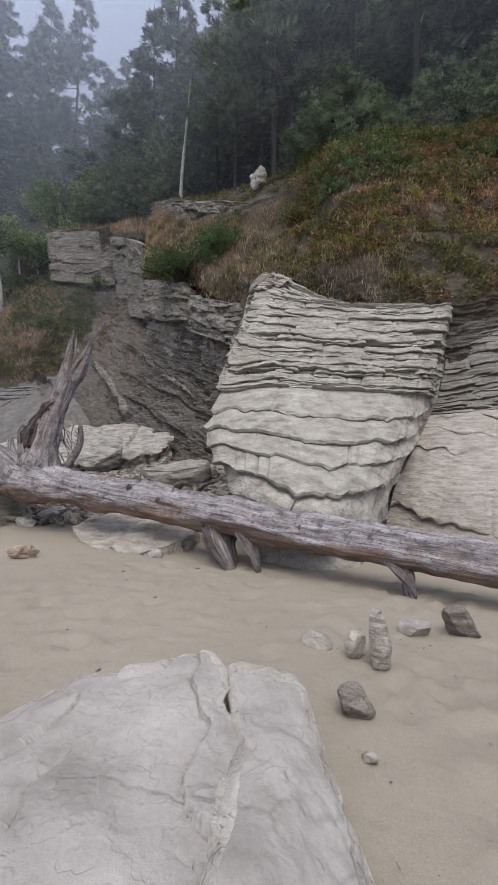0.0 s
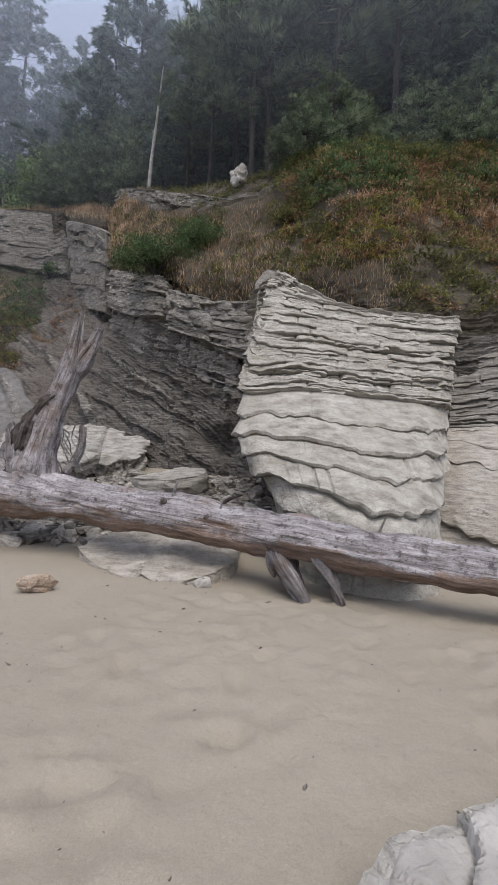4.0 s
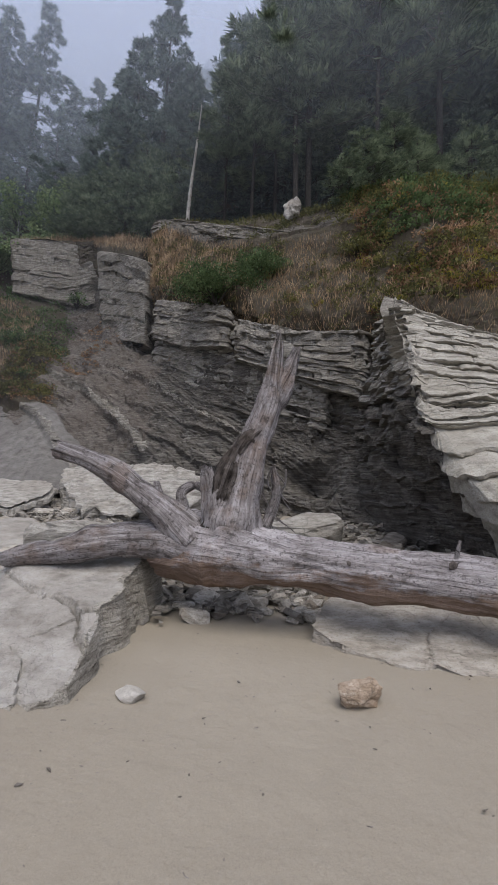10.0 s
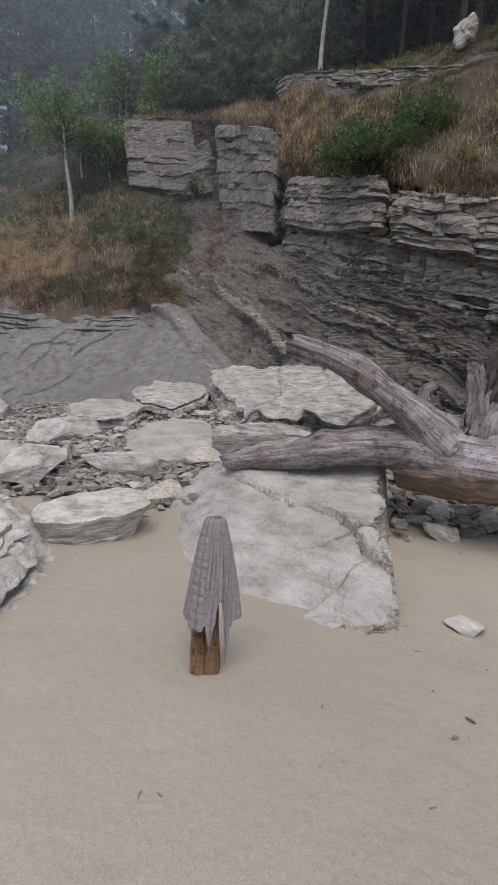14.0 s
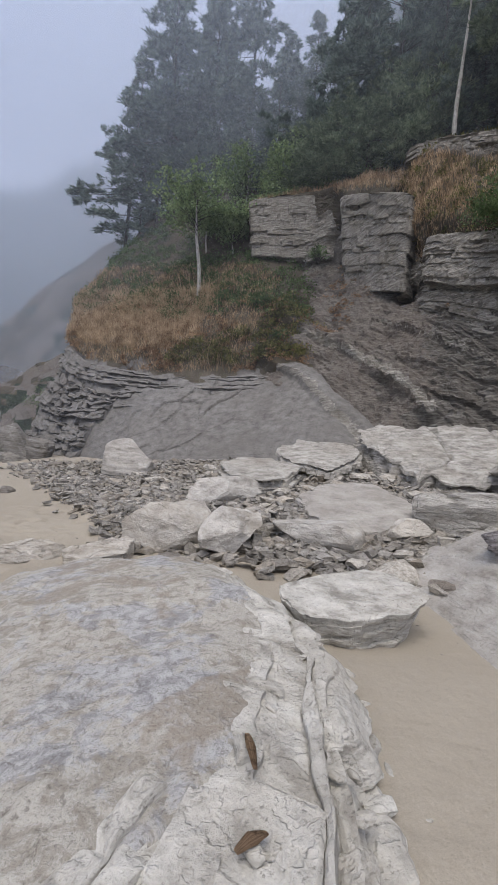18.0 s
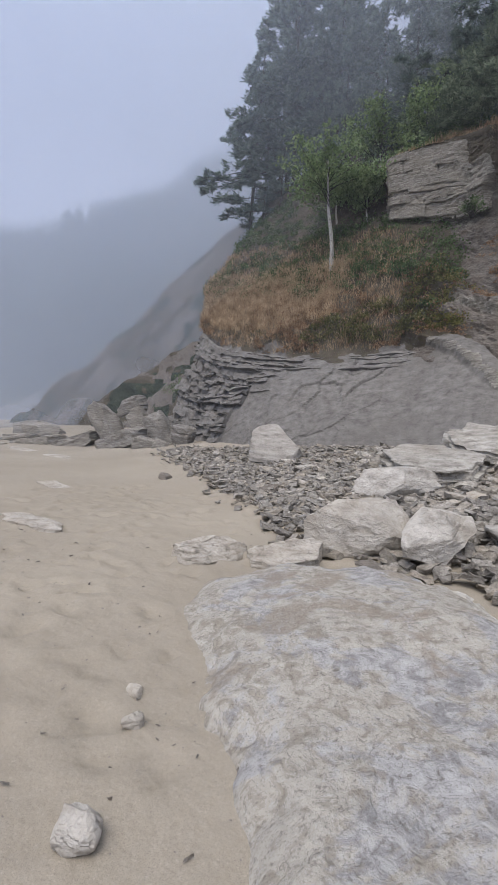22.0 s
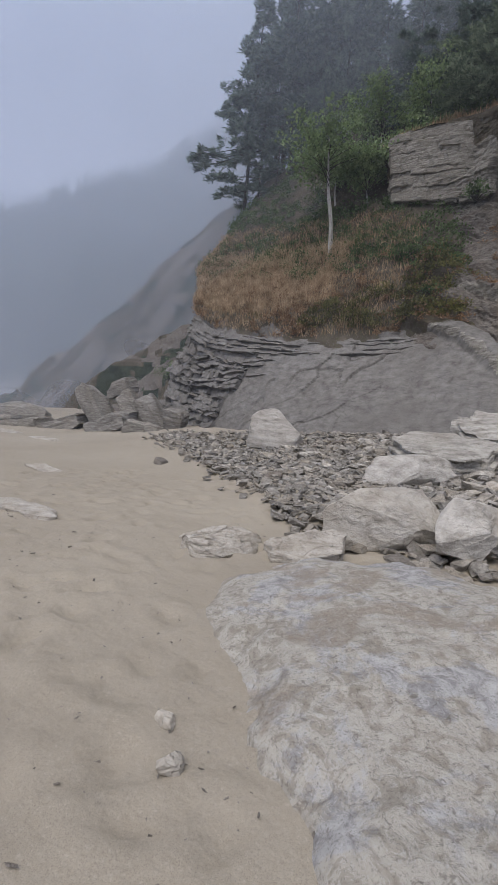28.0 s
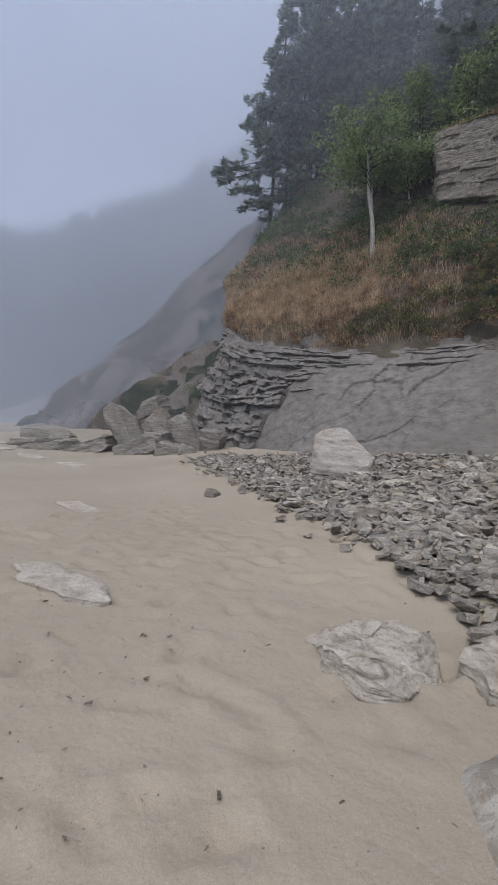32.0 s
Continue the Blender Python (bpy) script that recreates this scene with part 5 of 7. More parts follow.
# ---- rocks on the beach ----
slab_rock("front_rock", [(0.02, 2.9), (0.2, 3.2), (0.42, 3.42), (0.6, 3.58), (0.85, 3.66), (1.09, 3.72), (1.3, 3.58), (1.38, 3.3), (1.46, 3.05), (1.5, 2.6), (1.5, 2.0), (0.8, 1.75), (0.1, 2.1)],
          lambda x, y: 0.36 + 0.03 * (y - 3.5) - 0.22 * smooth(0.7, -0.2, x), FRONT, 51, jagged=0.09, rim_material=RIM, rim_from=0.94, depth=0.16, thick=(0.05, 0.14), n=300, rings=110, crack=[([(0.42, 3.5), (0.62, 3.3), (0.66, 3.1), (0.58, 2.9), (0.48, 2.6), (0.5, 2.2)], 0.014, 0.02, 0.0), ([(1.05, 3.75), (1.12, 3.5), (1.3, 3.2), (1.25, 2.9), (1.5, 2.6)], 0.01, 0.012, -0.03), ([(0.05, 2.75), (0.3, 2.85), (0.5, 3.15), (0.7, 3.35), (0.8, 3.7)], 0.012, 0.02, 0.06), ([(0.75, 2.0), (0.85, 2.5), (0.8, 2.9), (0.95, 3.3), (0.9, 3.7)], 0.008, 0.008, 0.015)], label="large pale smooth-topped rock half buried in sand", category="rock")
slab_rock("split_rock", [(1.27, 3.64), (1.45, 3.68), (1.62, 3.66), (1.74, 3.45), (1.8, 3.25), (1.96, 2.95), (2.08, 2.5), (1.98, 1.9), (1.5, 1.9), (1.49, 2.6), (1.45, 3.05)],
          lambda x, y: 0.34 + 0.02 * (y - 3) - 0.3 * smooth(1.6, 2.15, x), FRONT, 52, depth=0.12, thick=(0.04, 0.1), jagged=0.04, relief=0.05, rim_material=RIM, rim_from=0.8, label="narrow pale rock split off along a crack", category="rock")
great_rock = slab_rock("great_flat_rock", [(-11.0, 7.35), (-10.78, 6.8), (-10.45, 6.3), (-10.15, 5.93), (-9.75, 5.75), (-9.4, 5.6), (-9.2, 5.3), (-9.0, 4.85), (-8.6, 4.55), (-7.9, 4.6), (-7.55, 5.3), (-7.6, 6.1), (-8.0, 7.05), (-8.5, 7.65), (-9.1, 8.2), (-9.9, 8.45), (-10.6, 8.2)],
          lambda x, y: 0.29 + 0.1 * (x + 8) + 0.09 * (y - 6) + 0.03 * np.maximum(-x - 10, 0) - 0.26 * smooth(0.6, -0.05, ((x + 11.0) * 1.75 + (y - 6.35) * 2.15) / 2.77 + 0.4 * vnoise(np.stack([x, y, 0 * x], -1), 1.3, 4, 3)), BLUE_SLAB, 53, depth=0.2, thick=(0.025, 0.07), relief=0.05, bulge=0.2, jagged=0.1, flare=1.1, n=420, rings=110, rim_material=RIM, rim_from=0.8, rim_where=lambda x, y: x + 0.25 * (y - 6) > -8.75, label="great flat grey-blue rock with a crumbling rim", category="rock")
great_rim = []
for fx, fy, hx, hy, hz in ((-7.35, 4.2, -8.2, 4.75, 0.13), (-6.95, 4.65, -8.0, 5.05, 0.18), (-6.9, 5.2, -7.95, 5.5, 0.23), (-7.05, 5.65, -7.95, 5.8, 0.26), (-7.2, 6.15, -8.1, 6.1, 0.28), (-7.3, 6.55, -8.2, 6.4, 0.29), (-7.55, 7.0, -8.4, 6.8, 0.3), (-7.95, 7.35, -8.6, 7.1, 0.3), (-8.45, 7.75, -8.75, 7.35, 0.3), (-8.95, 8.2, -9.15, 7.75, 0.29)):
    great_rim.append([(fx, fy, -0.12), (0.66 * fx + 0.34 * hx, 0.66 * fy + 0.34 * hy, 0.07 + 0.6 * hz), (hx - 0.15, hy, hz - 0.06)])
courses(great_rock, great_rim, (0.0, 9.0), (0.0, 2.0), RIM, 351, (0.07, 0.22), 0.1, 0.7, 0.14, (0.3, 1.0), 0.03, base=0.05, step=0.025, shed=0.9, opened=1.4, rough=0.03, name="plate")
slab_rock("tilted_slab", [(-4.78, 6.68), (-4.95, 6.45), (-5.7, 6.5), (-6.4, 7.2), (-6.9, 7.9), (-7.3, 8.9), (-7.1, 9.7), (-6.2, 9.7), (-5.2, 9.75), (-4.75, 9.7), (-4.7, 9.0), (-4.8, 7.8)],
          lambda x, y: 0.16 + 0.33 * (y - 6.7) + 0.15 * (x + 4.7) - 0.4 * smooth(-6.1, -7.3, x), SLAB, 54, depth=0.12, thick=(0.02, 0.07), relief=0.035, bulge=0.02, jagged=0.1, flare=0.2, n=520, rings=200, rim_material=EDGE, rim_from=0.965, crack=[([(-6.5, 8.95), (-6.23, 8.65), (-5.96, 8.38), (-5.5, 8.08), (-5.25, 7.8), (-5.04, 7.52), (-4.94, 7.25), (-4.7, 6.95), (-4.5, 6.8)], 0.025, 0.06, -0.05), ([(-5.04, 7.52), (-4.8, 7.62), (-4.6, 7.75), (-4.4, 7.9)], 0.02, 0.05, -0.03), ([(-5.6, 6.55), (-5.2, 6.85), (-4.95, 7.2)], 0.02, 0.03, 0.04), ([(-6.3, 7.2), (-5.9, 7.4), (-5.6, 7.3), (-5.3, 7.0), (-5.1, 6.5)], 0.012, 0.015, 0.05), ([(-6.9, 8.3), (-6.4, 8.1), (-6.0, 7.9), (-5.7, 7.95)], 0.014, 0.02, 0.04), ([(-6.5, 9.6), (-6.0, 9.2), (-5.4, 9.0), (-4.9, 8.9), (-4.6, 8.6)], 0.02, 0.04, 0.05), ([(-5.5, 8.08), (-5.2, 8.3), (-4.9, 8.4), (-4.6, 8.3)], 0.015, 0.03, 0.05)], label="large tilted pale slab with cracked bedded edge", category="rock")
slab_rock("low_slab", [(-2.7, 8.2), (-2.2, 7.75), (-1.6, 7.45), (-0.85, 7.38), (-0.55, 7.65), (-0.45, 8.5), (-1.0, 9.0), (-2.2, 9.1)],
          lambda x, y: 0.03 + 0.27 * (y - 7.4) + 0.06 * (x + 1.5), SANDY_SLAB, 55, depth=0.12, relief=0.11, jagged=0.18, n=260, rings=90, crack=[([(-2.4, 8.0), (-1.8, 7.9), (-1.2, 7.6), (-0.6, 7.7)], 0.02, 0.03, 0.03), ([(-1.6, 7.4), (-1.5, 7.9), (-1.0, 8.4)], 0.02, 0.03, 0.02)], label="low sandy slab below the driftwood log", category="rock")


slab_rock("cliff_foot_slab", [(-8.9, 16.2), (-8.2, 14.9), (-7.2, 13.7), (-5.6, 13.4), (-4.3, 13.8), (-3.9, 15.2), (-4.5, 16.4), (-6.5, 17.0), (-8.3, 16.9)],
          lambda x, y: 1.25 + 0.38 * (y - 13.7) - 0.03 * (x + 6.5), FOOT, 56, base=0.5, depth=0.35, thick=(0.08, 0.2), relief=0.16, jagged=0.2, crack=[([(-8.6, 15.3), (-7.2, 14.6), (-6.0, 14.9), (-4.2, 14.4)], 0.06, 0.16, 0.12), ([(-7.2, 13.6), (-6.6, 14.8), (-7.0, 16.6)], 0.05, 0.14, 0.06), ([(-5.5, 13.4), (-5.2, 14.8), (-5.7, 16.8)], 0.05, 0.12, -0.08), ([(-8.0, 16.2), (-6.3, 15.8), (-4.6, 15.9)], 0.05, 0.12, 0.1)], n=300, rings=100, label="huge pale slab with cracked beds at the cliff foot", category="rock")
slab_rock("bedded_slab", [(-10.7, 15.0), (-10.0, 14.1), (-9.2, 13.8), (-8.7, 14.6), (-8.8, 15.4), (-9.4, 15.9), (-10.4, 15.7)],
          lambda x, y: 1.5 + 0.33 * (y - 14.6), FOOT, 57, base=0.5, depth=0.3, thick=(0.06, 0.18), relief=0.1, jagged=0.15, label="stacked bedded slab below the cliff", category="rock")
slab_rock("bedded_block", [(-11.45, 13.2), (-10.9, 12.6), (-10.2, 12.35), (-9.75, 12.8), (-9.75, 13.4), (-10.5, 13.9), (-11.2, 13.8)],
          lambda x, y: 1.15 + 0.25 * (y - 13.0), FOOT, 58, base=0.3, depth=0.25, thick=(0.06, 0.14), relief=0.06, jagged=0.12, label="flat bedded block beside the shale face", category="rock")
slab_rock("broad_slab", [(-9.1, 11.6), (-8.8, 10.8), (-8.1, 10.3), (-7.5, 10.7), (-7.35, 11.6), (-7.7, 12.5), (-8.3, 12.8), (-8.9, 12.4)],
          lambda x, y: 0.52 + 0.22 * (y - 10.5), SLAB, 59, base=0.1, depth=0.2, relief=0.05, jagged=0.12, label="broad pale slab lying flat among rubble", category="rock")


slab_rock("flat_boulder", [(-8.3, 7.8), (-7.95, 8.25), (-7.5, 8.4), (-7.1, 7.95), (-7.25, 7.6), (-7.6, 7.3), (-7.9, 7.35), (-8.12, 7.5)],
          lambda x, y: 0.36 + 0.05 * (x + 7.7) + 0.1 * (y - 7.8), RIM, 60, base=0.0, depth=0.09, thick=(0.03, 0.09), relief=0.05, bulge=0.05, jagged=0.06, flare=-0.4, n=220, rings=70, label="flat pale boulder with a dark gap under it", category="boulder")


def beach_rocks():
    """Single boulders and stones: x, y, middle z, size, turn, tilt."""
    rock("leaning_boulder", -9.42, 9.35, 0.45, (0.62, 1.3, 0.62), BOULDER, 62, -12, (26, 0), 5, 0.6, 0.08, 0.04, cuts=14, label="long grey boulder leaning up on others")
    rock("round_boulder", -10.3, 9.4, 0.25, (1.6, 1.1, 0.95), BOULDER, 63, 20, (0, 8), 5, 0.5, 0.05, 0.05, cuts=14, label="rounded grey boulder with a rusty end")
    rock("blue_boulder", -10.8, 12.0, 0.58, (2.0, 1.0, 0.75), BOULDER, 64, 25, (0, -5), 4, 0.6, 0.08, label="flat blue-grey boulder among rubble")
    rock("sandy_boulder", -8.45, 9.95, 0.42, (1.35, 0.8, 0.5), BOULDER, 65, -8, (4, 2), 4, 0.6, 0.08, label="sandy brown boulder with a worn end")
    rock("fallen_slab", -5.2, 13.2, 1.4, (2.2, 1.5, 1.1), FOOT, 70, -12, (12, 6), 4, 0.8, 0.15, label="pale slab behind the driftwood tree")
    rock("fallen_slab", -2.4, 12.2, 0.95, (2.1, 1.4, 0.9), FOOT, 71, 20, (8, -6), 4, 0.7, 0.15, label="cracked pale slab in the hollow of the cliff")
    rock("pale_block", -15.0, 14.6, 0.95, (1.5, 1.2, 1.4), SLAB, 72, 25, (6, 4), 4, 0.9, 0.08, label="pale square block at the shale foot", cuts=5)
    rock("slab_stone", -6.3, 11.0, 0.75, (2.1, 1.3, 0.8), FOOT, 73, -6, (6, 5), 4, 0.6, 0.08, label="pale flat stone behind the driftwood root")
    rock("slab_stone", -6.75, 9.95, 0.45, (0.9, 0.6, 0.4), BOULDER, 74, 40, (0, 10), 4, label="grey stone with yellow seams")
    rock("slab_stone", -7.35, 10.6, 0.5, (0.8, 0.6, 0.35), BOULDER, 75, 15, (5, 0), 4, label="tan stone beside the broad slab")
    rock("standing_stone", 2.14, 4.66, 0.17, (0.2, 0.2, 0.48), LEDGE, 78, 20, (4, -4), 4, 0.5, 0.1, 0.08, label="upright brown driftwood-like stone standing in sand", category="stone")
    rock("pale_stone", 1.96, 4.76, 0.08, (0.2, 0.16, 0.2), BOULDER, 79, 15, (0, 12), 4, label="small pale stone beside the standing stone", category="stone")
    rock("pale_stone", 1.67, 4.92, 0.02, (0.32, 0.2, 0.13), BOULDER, 80, -20, (0, 5), 4, label="flat white stone on the sand", category="stone")
    rock("pale_stone", 2.47, 5.3, 0.05, (0.3, 0.24, 0.18), BOULDER, 81, 10, (0, 0), 4, label="rounded white stone on the sand", category="stone")
    rock("dark_block", 2.85, 5.35, 0.1, (0.34, 0.3, 0.3), DARK_STONE, 82, 30, (8, 0), 4, 0.7, 0.3, 0.06, label="dark cracked block of stone on the sand", category="stone")
    rock("brown_stone", 1.95, 4.0, 0.06, (0.26, 0.22, 0.24), DARK_STONE, 83, 45, (14, 0), 4, 0.5, 0.1, label="brown angular stone sunk in the sand", category="stone")
    rock("small_pale_stone", 2.0, 3.6, 0.015, (0.1, 0.07, 0.06), BOULDER, 84, 0, (0, 0), 3, label="small pale stone on the sand", category="stone")
    rock("sandstone_lump", -2.5, 6.75, 0.08, (0.42, 0.32, 0.26), TAN_STONE, 85, 25, (0, 6), 4, 0.4, 0.1, 0.12, label="pitted tan sandstone lump on the sand", category="stone")
    rock("pale_stone", -0.76, 7.3, 0.04, (0.26, 0.2, 0.16), BOULDER, 86, 5, (0, 0), 4, label="pale stone at the corner of the low slab", category="stone")
    rock("pale_stone", -4.3, 6.75, 0.03, (0.3, 0.18, 0.12), BOULDER, 87, -10, (0, 0), 4, label="pale broken stone on the sand", category="stone")
    rock("sand_stone", -9.6, 5.14, 0.05, (0.2, 0.15, 0.15), BOULDER, 88, 20, (0, 0), 4, 0.1, 0.05, 0.1, label="grey rounded stone on the sand", category="stone")
    rock("sand_stone", -9.93, 5.64, 0.02, (0.12, 0.12, 0.08), BOULDER, 89, 50, (0, 0), 3, label="small pointed grey stone on the sand", category="stone")
    rock("sand_stone", -10.12, 5.82, 0.01, (0.14, 0.09, 0.06), BOULDER, 90, 0, (0, 0), 3, label="small cream stone on the sand", category="stone")
    rock("white_pebble", -4.74, 8.6, 0.98, (0.14, 0.08, 0.05), SLAB, 91, 0, (0, 0), 3, label="white pebble lying on the tilted slab", category="pebble")
    rock("square_stone", -16.6, 11.95, 0.12, (0.4, 0.35, 0.35), DARK_STONE, 92, 20, (0, 0), 4, label="brown square stone at the edge of the rubble", category="stone")
    for k, (x, y, z, size, turn, tilt) in enumerate((
            (-26.6, 17.3, 1.3, (2.8, 1.0, 1.1), 10, (6, 56)), (-24.4, 17.8, 1.2, (2.6, 0.9, 0.9), 15, (0, 58)), (-23.4, 18.0, 1.1, (2.4, 0.9, 0.9), 25, (0, 52)),
            (-25.5, 17.9, 2.3, (1.6, 1.0, 0.8), 0, (8, -14)), (-24.9, 17.0, 0.6, (2.8, 1.3, 1.0), 8, (0, -24)), (-23.2, 17.0, 0.45, (1.5, 1.0, 0.9), 40, (10, 12)),
            (-22.5, 17.2, 0.4, (1.1, 0.9, 0.8), 50, (0, 18)), (-22.0, 17.9, 0.9, (1.0, 0.9, 1.2), 20, (10, 8)), (-28.4, 16.9, 0.25, (3.2, 1.5, 0.7), 15, (0, -16)), (-31.5, 16.6, 0.15, (3.4, 1.6, 0.5), 10, (0, -10)),
            (-34.5, 17.4, 0.2, (3.0, 2.0, 0.6), 5, (0, -6)), (-30.0, 19.5, 0.4, (2.2, 1.6, 0.9), 60, (0, 10)), (-38.0, 20.5, 0.5, (3.5, 2.0, 1.2), 10, (4, 4)), (-43.0, 22.0, 0.5, (4.0, 2.0, 1.4), 0, (0, -5)))):
        rock("fallen_block", x, y, z, size, BROWN_SHALE, 100 + k, turn, tilt, 4, 1.0, 0.16, 0.05, cuts=7, label="fallen grey shale block in a tumbled pile", group="fallen shale blocks")


beach_rocks()
rock("bank_boulder", -1.85, 20.2, 13.7, (0.8, 0.7, 1.05), BOULDER, 127, 40, (6, 20), 4, 0.0, 0.05, 0.2, cuts=6, label="pale weathered boulder on the earthy bank")


slab_rock("ledge_stone", [(-12.1, 8.0), (-11.9, 7.75), (-11.55, 7.65), (-11.3, 7.85), (-11.25, 8.1), (-11.45, 8.4), (-11.8, 8.45)],
          lambda x, y: -0.03 + 0.24 * (x + 12.0) * smooth(-11.2, -11.5, x) + 0.05 * (y - 8), LEDGE, 76, relief=0.12, depth=0.12, thick=(0.02, 0.05), jagged=0.16, flare=0.3, n=260, rings=90, crack=[([(-12.1, 8.1), (-11.7, 8.0), (-11.4, 8.2), (-11.2, 8.4)], 0.012, 0.02, 0.025), ([(-12.0, 7.8), (-11.6, 7.85), (-11.3, 8.0)], 0.01, 0.02, 0.025), ([(-11.9, 8.4), (-11.6, 8.25), (-11.4, 8.35)], 0.01, 0.02, 0.02)], label="ribbed pale ledge stone sunk in sand")
slab_rock("brown_ledge_stone", [(-11.2, 8.3), (-10.95, 8.05), (-10.6, 8.1), (-10.4, 8.4), (-10.5, 8.75), (-10.9, 8.8)],
          lambda x, y: 0.17 + 0.1 * (x + 10.8) + 0.1 * (y - 8.4), LEDGE, 77, relief=0.1, depth=0.12, thick=(0.02, 0.05), jagged=0.12, flare=0.06, n=140, rings=40, label="brown bedded stone beside the flat rock")


def sand_ledges():
    """Low rough rock that just breaks the surface of the sand."""
    for k, (x, y, w, d) in enumerate(((-14.3, 7.4, 1.3, 0.5), (-17.3, 9.4, 1.1, 0.5), (-19.5, 8.8, 0.9, 0.35), (-24.0, 13.5, 2.2, 0.7), (-28.0, 14.0, 2.6, 0.9), (-33.0, 14.5, 3.4, 1.2), (-21.0, 14.6, 1.6, 0.8), (-38.0, 17.0, 4.0, 1.6))):
        r = random.Random(k)
        pts = [(x + w * 0.5 * math.cos(a) * r.uniform(0.7, 1.2), y + d * 0.5 * math.sin(a) * r.uniform(0.7, 1.2)) for a in [i * math.tau / 9 for i in range(9)]]
        slab_rock("sand_ledge", pts, lambda u, v: 0.012 + 0.01 * w + 0 * u, SANDY_SLAB, 130 + k, relief=0.05, bulge=0.03, depth=0.06, n=90, rings=24, jagged=0.12, label="low rough ledge of rock breaking the sand")


sand_ledges()


# ---- the driftwood tree ----
def driftwood_tree():
    tree = new("driftwood_tree")
    tree.location = (-3.6, 8.45, 0.6)
    tagged(tree, "grey weathered driftwood tree with a broken upright fork", "driftwood")
    kw = dict(material=DRIFTWOOD, parent=tree)
    limb("trunk", [(5.6, 5.35, 0.3), (3.4, 6.15, 0.42), (1.6, 6.78, 0.53), (0.0, 7.35, 0.66), (-1.5, 7.85, 0.78), (-2.9, 8.3, 0.86), (-3.8, 8.6, 0.95), (-4.5, 8.85, 0.95)],
         [0.2, 0.215, 0.225, 0.24, 0.26, 0.31, 0.43, 0.34], at=(-3.6, 8.45, 0.9), sides=64, rings=260, seed=3, rough=0.2, fine=1.6, label="long pale log", material=LOG, parent=tree)
    limb("upright_limb", [(-3.65, 8.55, 0.85), (-3.55, 8.55, 1.5), (-3.4, 8.6, 2.2), (-3.2, 8.65, 2.8), (-3.1, 8.68, 3.5)], [0.5, 0.26, 0.2, 0.15, 0.05], at=(-3.6, 8.5, 1), sides=44, rings=130, seed=4, rough=0.22, fine=1.6, splinter=0.3, **kw)
    limb("fork_limb", [(-3.38, 8.6, 2.25), (-3.2, 8.68, 2.7), (-2.98, 8.78, 3.15), (-2.85, 8.85, 3.5)], [0.14, 0.13, 0.1, 0.05], at=(-3.4, 8.6, 2.3), sides=24, rings=50, seed=5, rough=0.5, splinter=0.2, label="ragged split fork", **kw)
    limb("broken_stub", [(-3.85, 8.45, 1.1), (-3.85, 8.42, 1.5), (-3.92, 8.4, 1.85)], [0.18, 0.13, 0.07], at=(-3.85, 8.45, 1.1), sides=22, rings=30, seed=6, rough=0.5, splinter=0.16, **kw)
    limb("bent_branch", [(-4.1, 8.55, 1.05), (-4.6, 8.5, 1.5), (-5.1, 8.45, 1.85), (-5.5, 8.44, 2.02), (-5.75, 8.45, 2.1)], [0.22, 0.15, 0.12, 0.11, 0.12], at=(-4.1, 8.5, 1), sides=26, rings=64, seed=7, rough=0.3, fine=1.5, splinter=0.08, **kw)
    limb("long_root", [(-3.9, 8.6, 0.95), (-4.5, 8.6, 1.05), (-5.1, 8.62, 1.02), (-5.8, 8.75, 0.85), (-6.5, 8.95, 0.7)], [0.34, 0.24, 0.19, 0.16, 0.11], at=(-4, 8.6, 0.95), sides=28, rings=70, seed=8, rough=0.24, fine=1.5, splinter=0.1, **kw)
    limb("side_branch", [(-4.3, 8.75, 1.2), (-4.55, 8.9, 1.5), (-4.65, 9.0, 1.75)], [0.12, 0.08, 0.04], at=(-4.3, 8.75, 1.2), sides=14, rings=20, seed=9, rough=0.3, **kw)
    limb("hanging_snag", [(0.05, 7.3, 0.55), (0.05, 7.15, 0.36), (0.1, 7.1, 0.2)], [0.12, 0.08, 0.02], at=(0, 7.2, 0.5), sides=14, rings=18, seed=10, rough=0.4, **kw)
    limb("peg", [(-1.28, 7.75, 0.95), (-1.22, 7.74, 1.2)], [0.03, 0.012], at=(-1.28, 7.75, 0.95), sides=8, rings=6, seed=11, label="short pale peg", **kw)
    limb("peg", [(-0.62, 7.5, 0.85), (-0.58, 7.5, 1.0)], [0.025, 0.01], at=(-0.6, 7.5, 0.9), sides=8, rings=6, seed=12, **kw)
    limb("peg", [(1.2, 6.95, 0.72), (1.3, 6.95, 0.95)], [0.02, 0.008], at=(1.2, 6.95, 0.7), sides=8, rings=6, seed=13, **kw)
    limb("bark_patch", [(-3.86, 8.42, 1.2), (-3.76, 8.42, 1.6), (-3.67, 8.44, 1.9), (-3.58, 8.47, 2.15)], [0.1, 0.085, 0.09, 0.03], BARK, tree, "dark loose bark", at=(-3.7, 8.4, 1.5), sides=40, rings=90, seed=14, rough=1.1, splinter=0.25, fine=3.5)
    limb("bark_patch", [(-3.56, 8.46, 2.1), (-3.42, 8.46, 2.3), (-3.28, 8.5, 2.42)], [0.05, 0.07, 0.03], BARK, tree, "dark loose bark", at=(-3.5, 8.45, 2.2), sides=30, rings=50, seed=26, rough=1.1, splinter=0.1, fine=3.5)
    limb("bark_patch", [(-3.3, 8.58, 2.35), (-3.1, 8.66, 2.75), (-2.95, 8.74, 3.1)], [0.07, 0.09, 0.05], BARK, tree, "dark loose bark", at=(-3.2, 8.6, 2.5), sides=30, rings=60, seed=15, rough=1.1, splinter=0.2, fine=3.0)
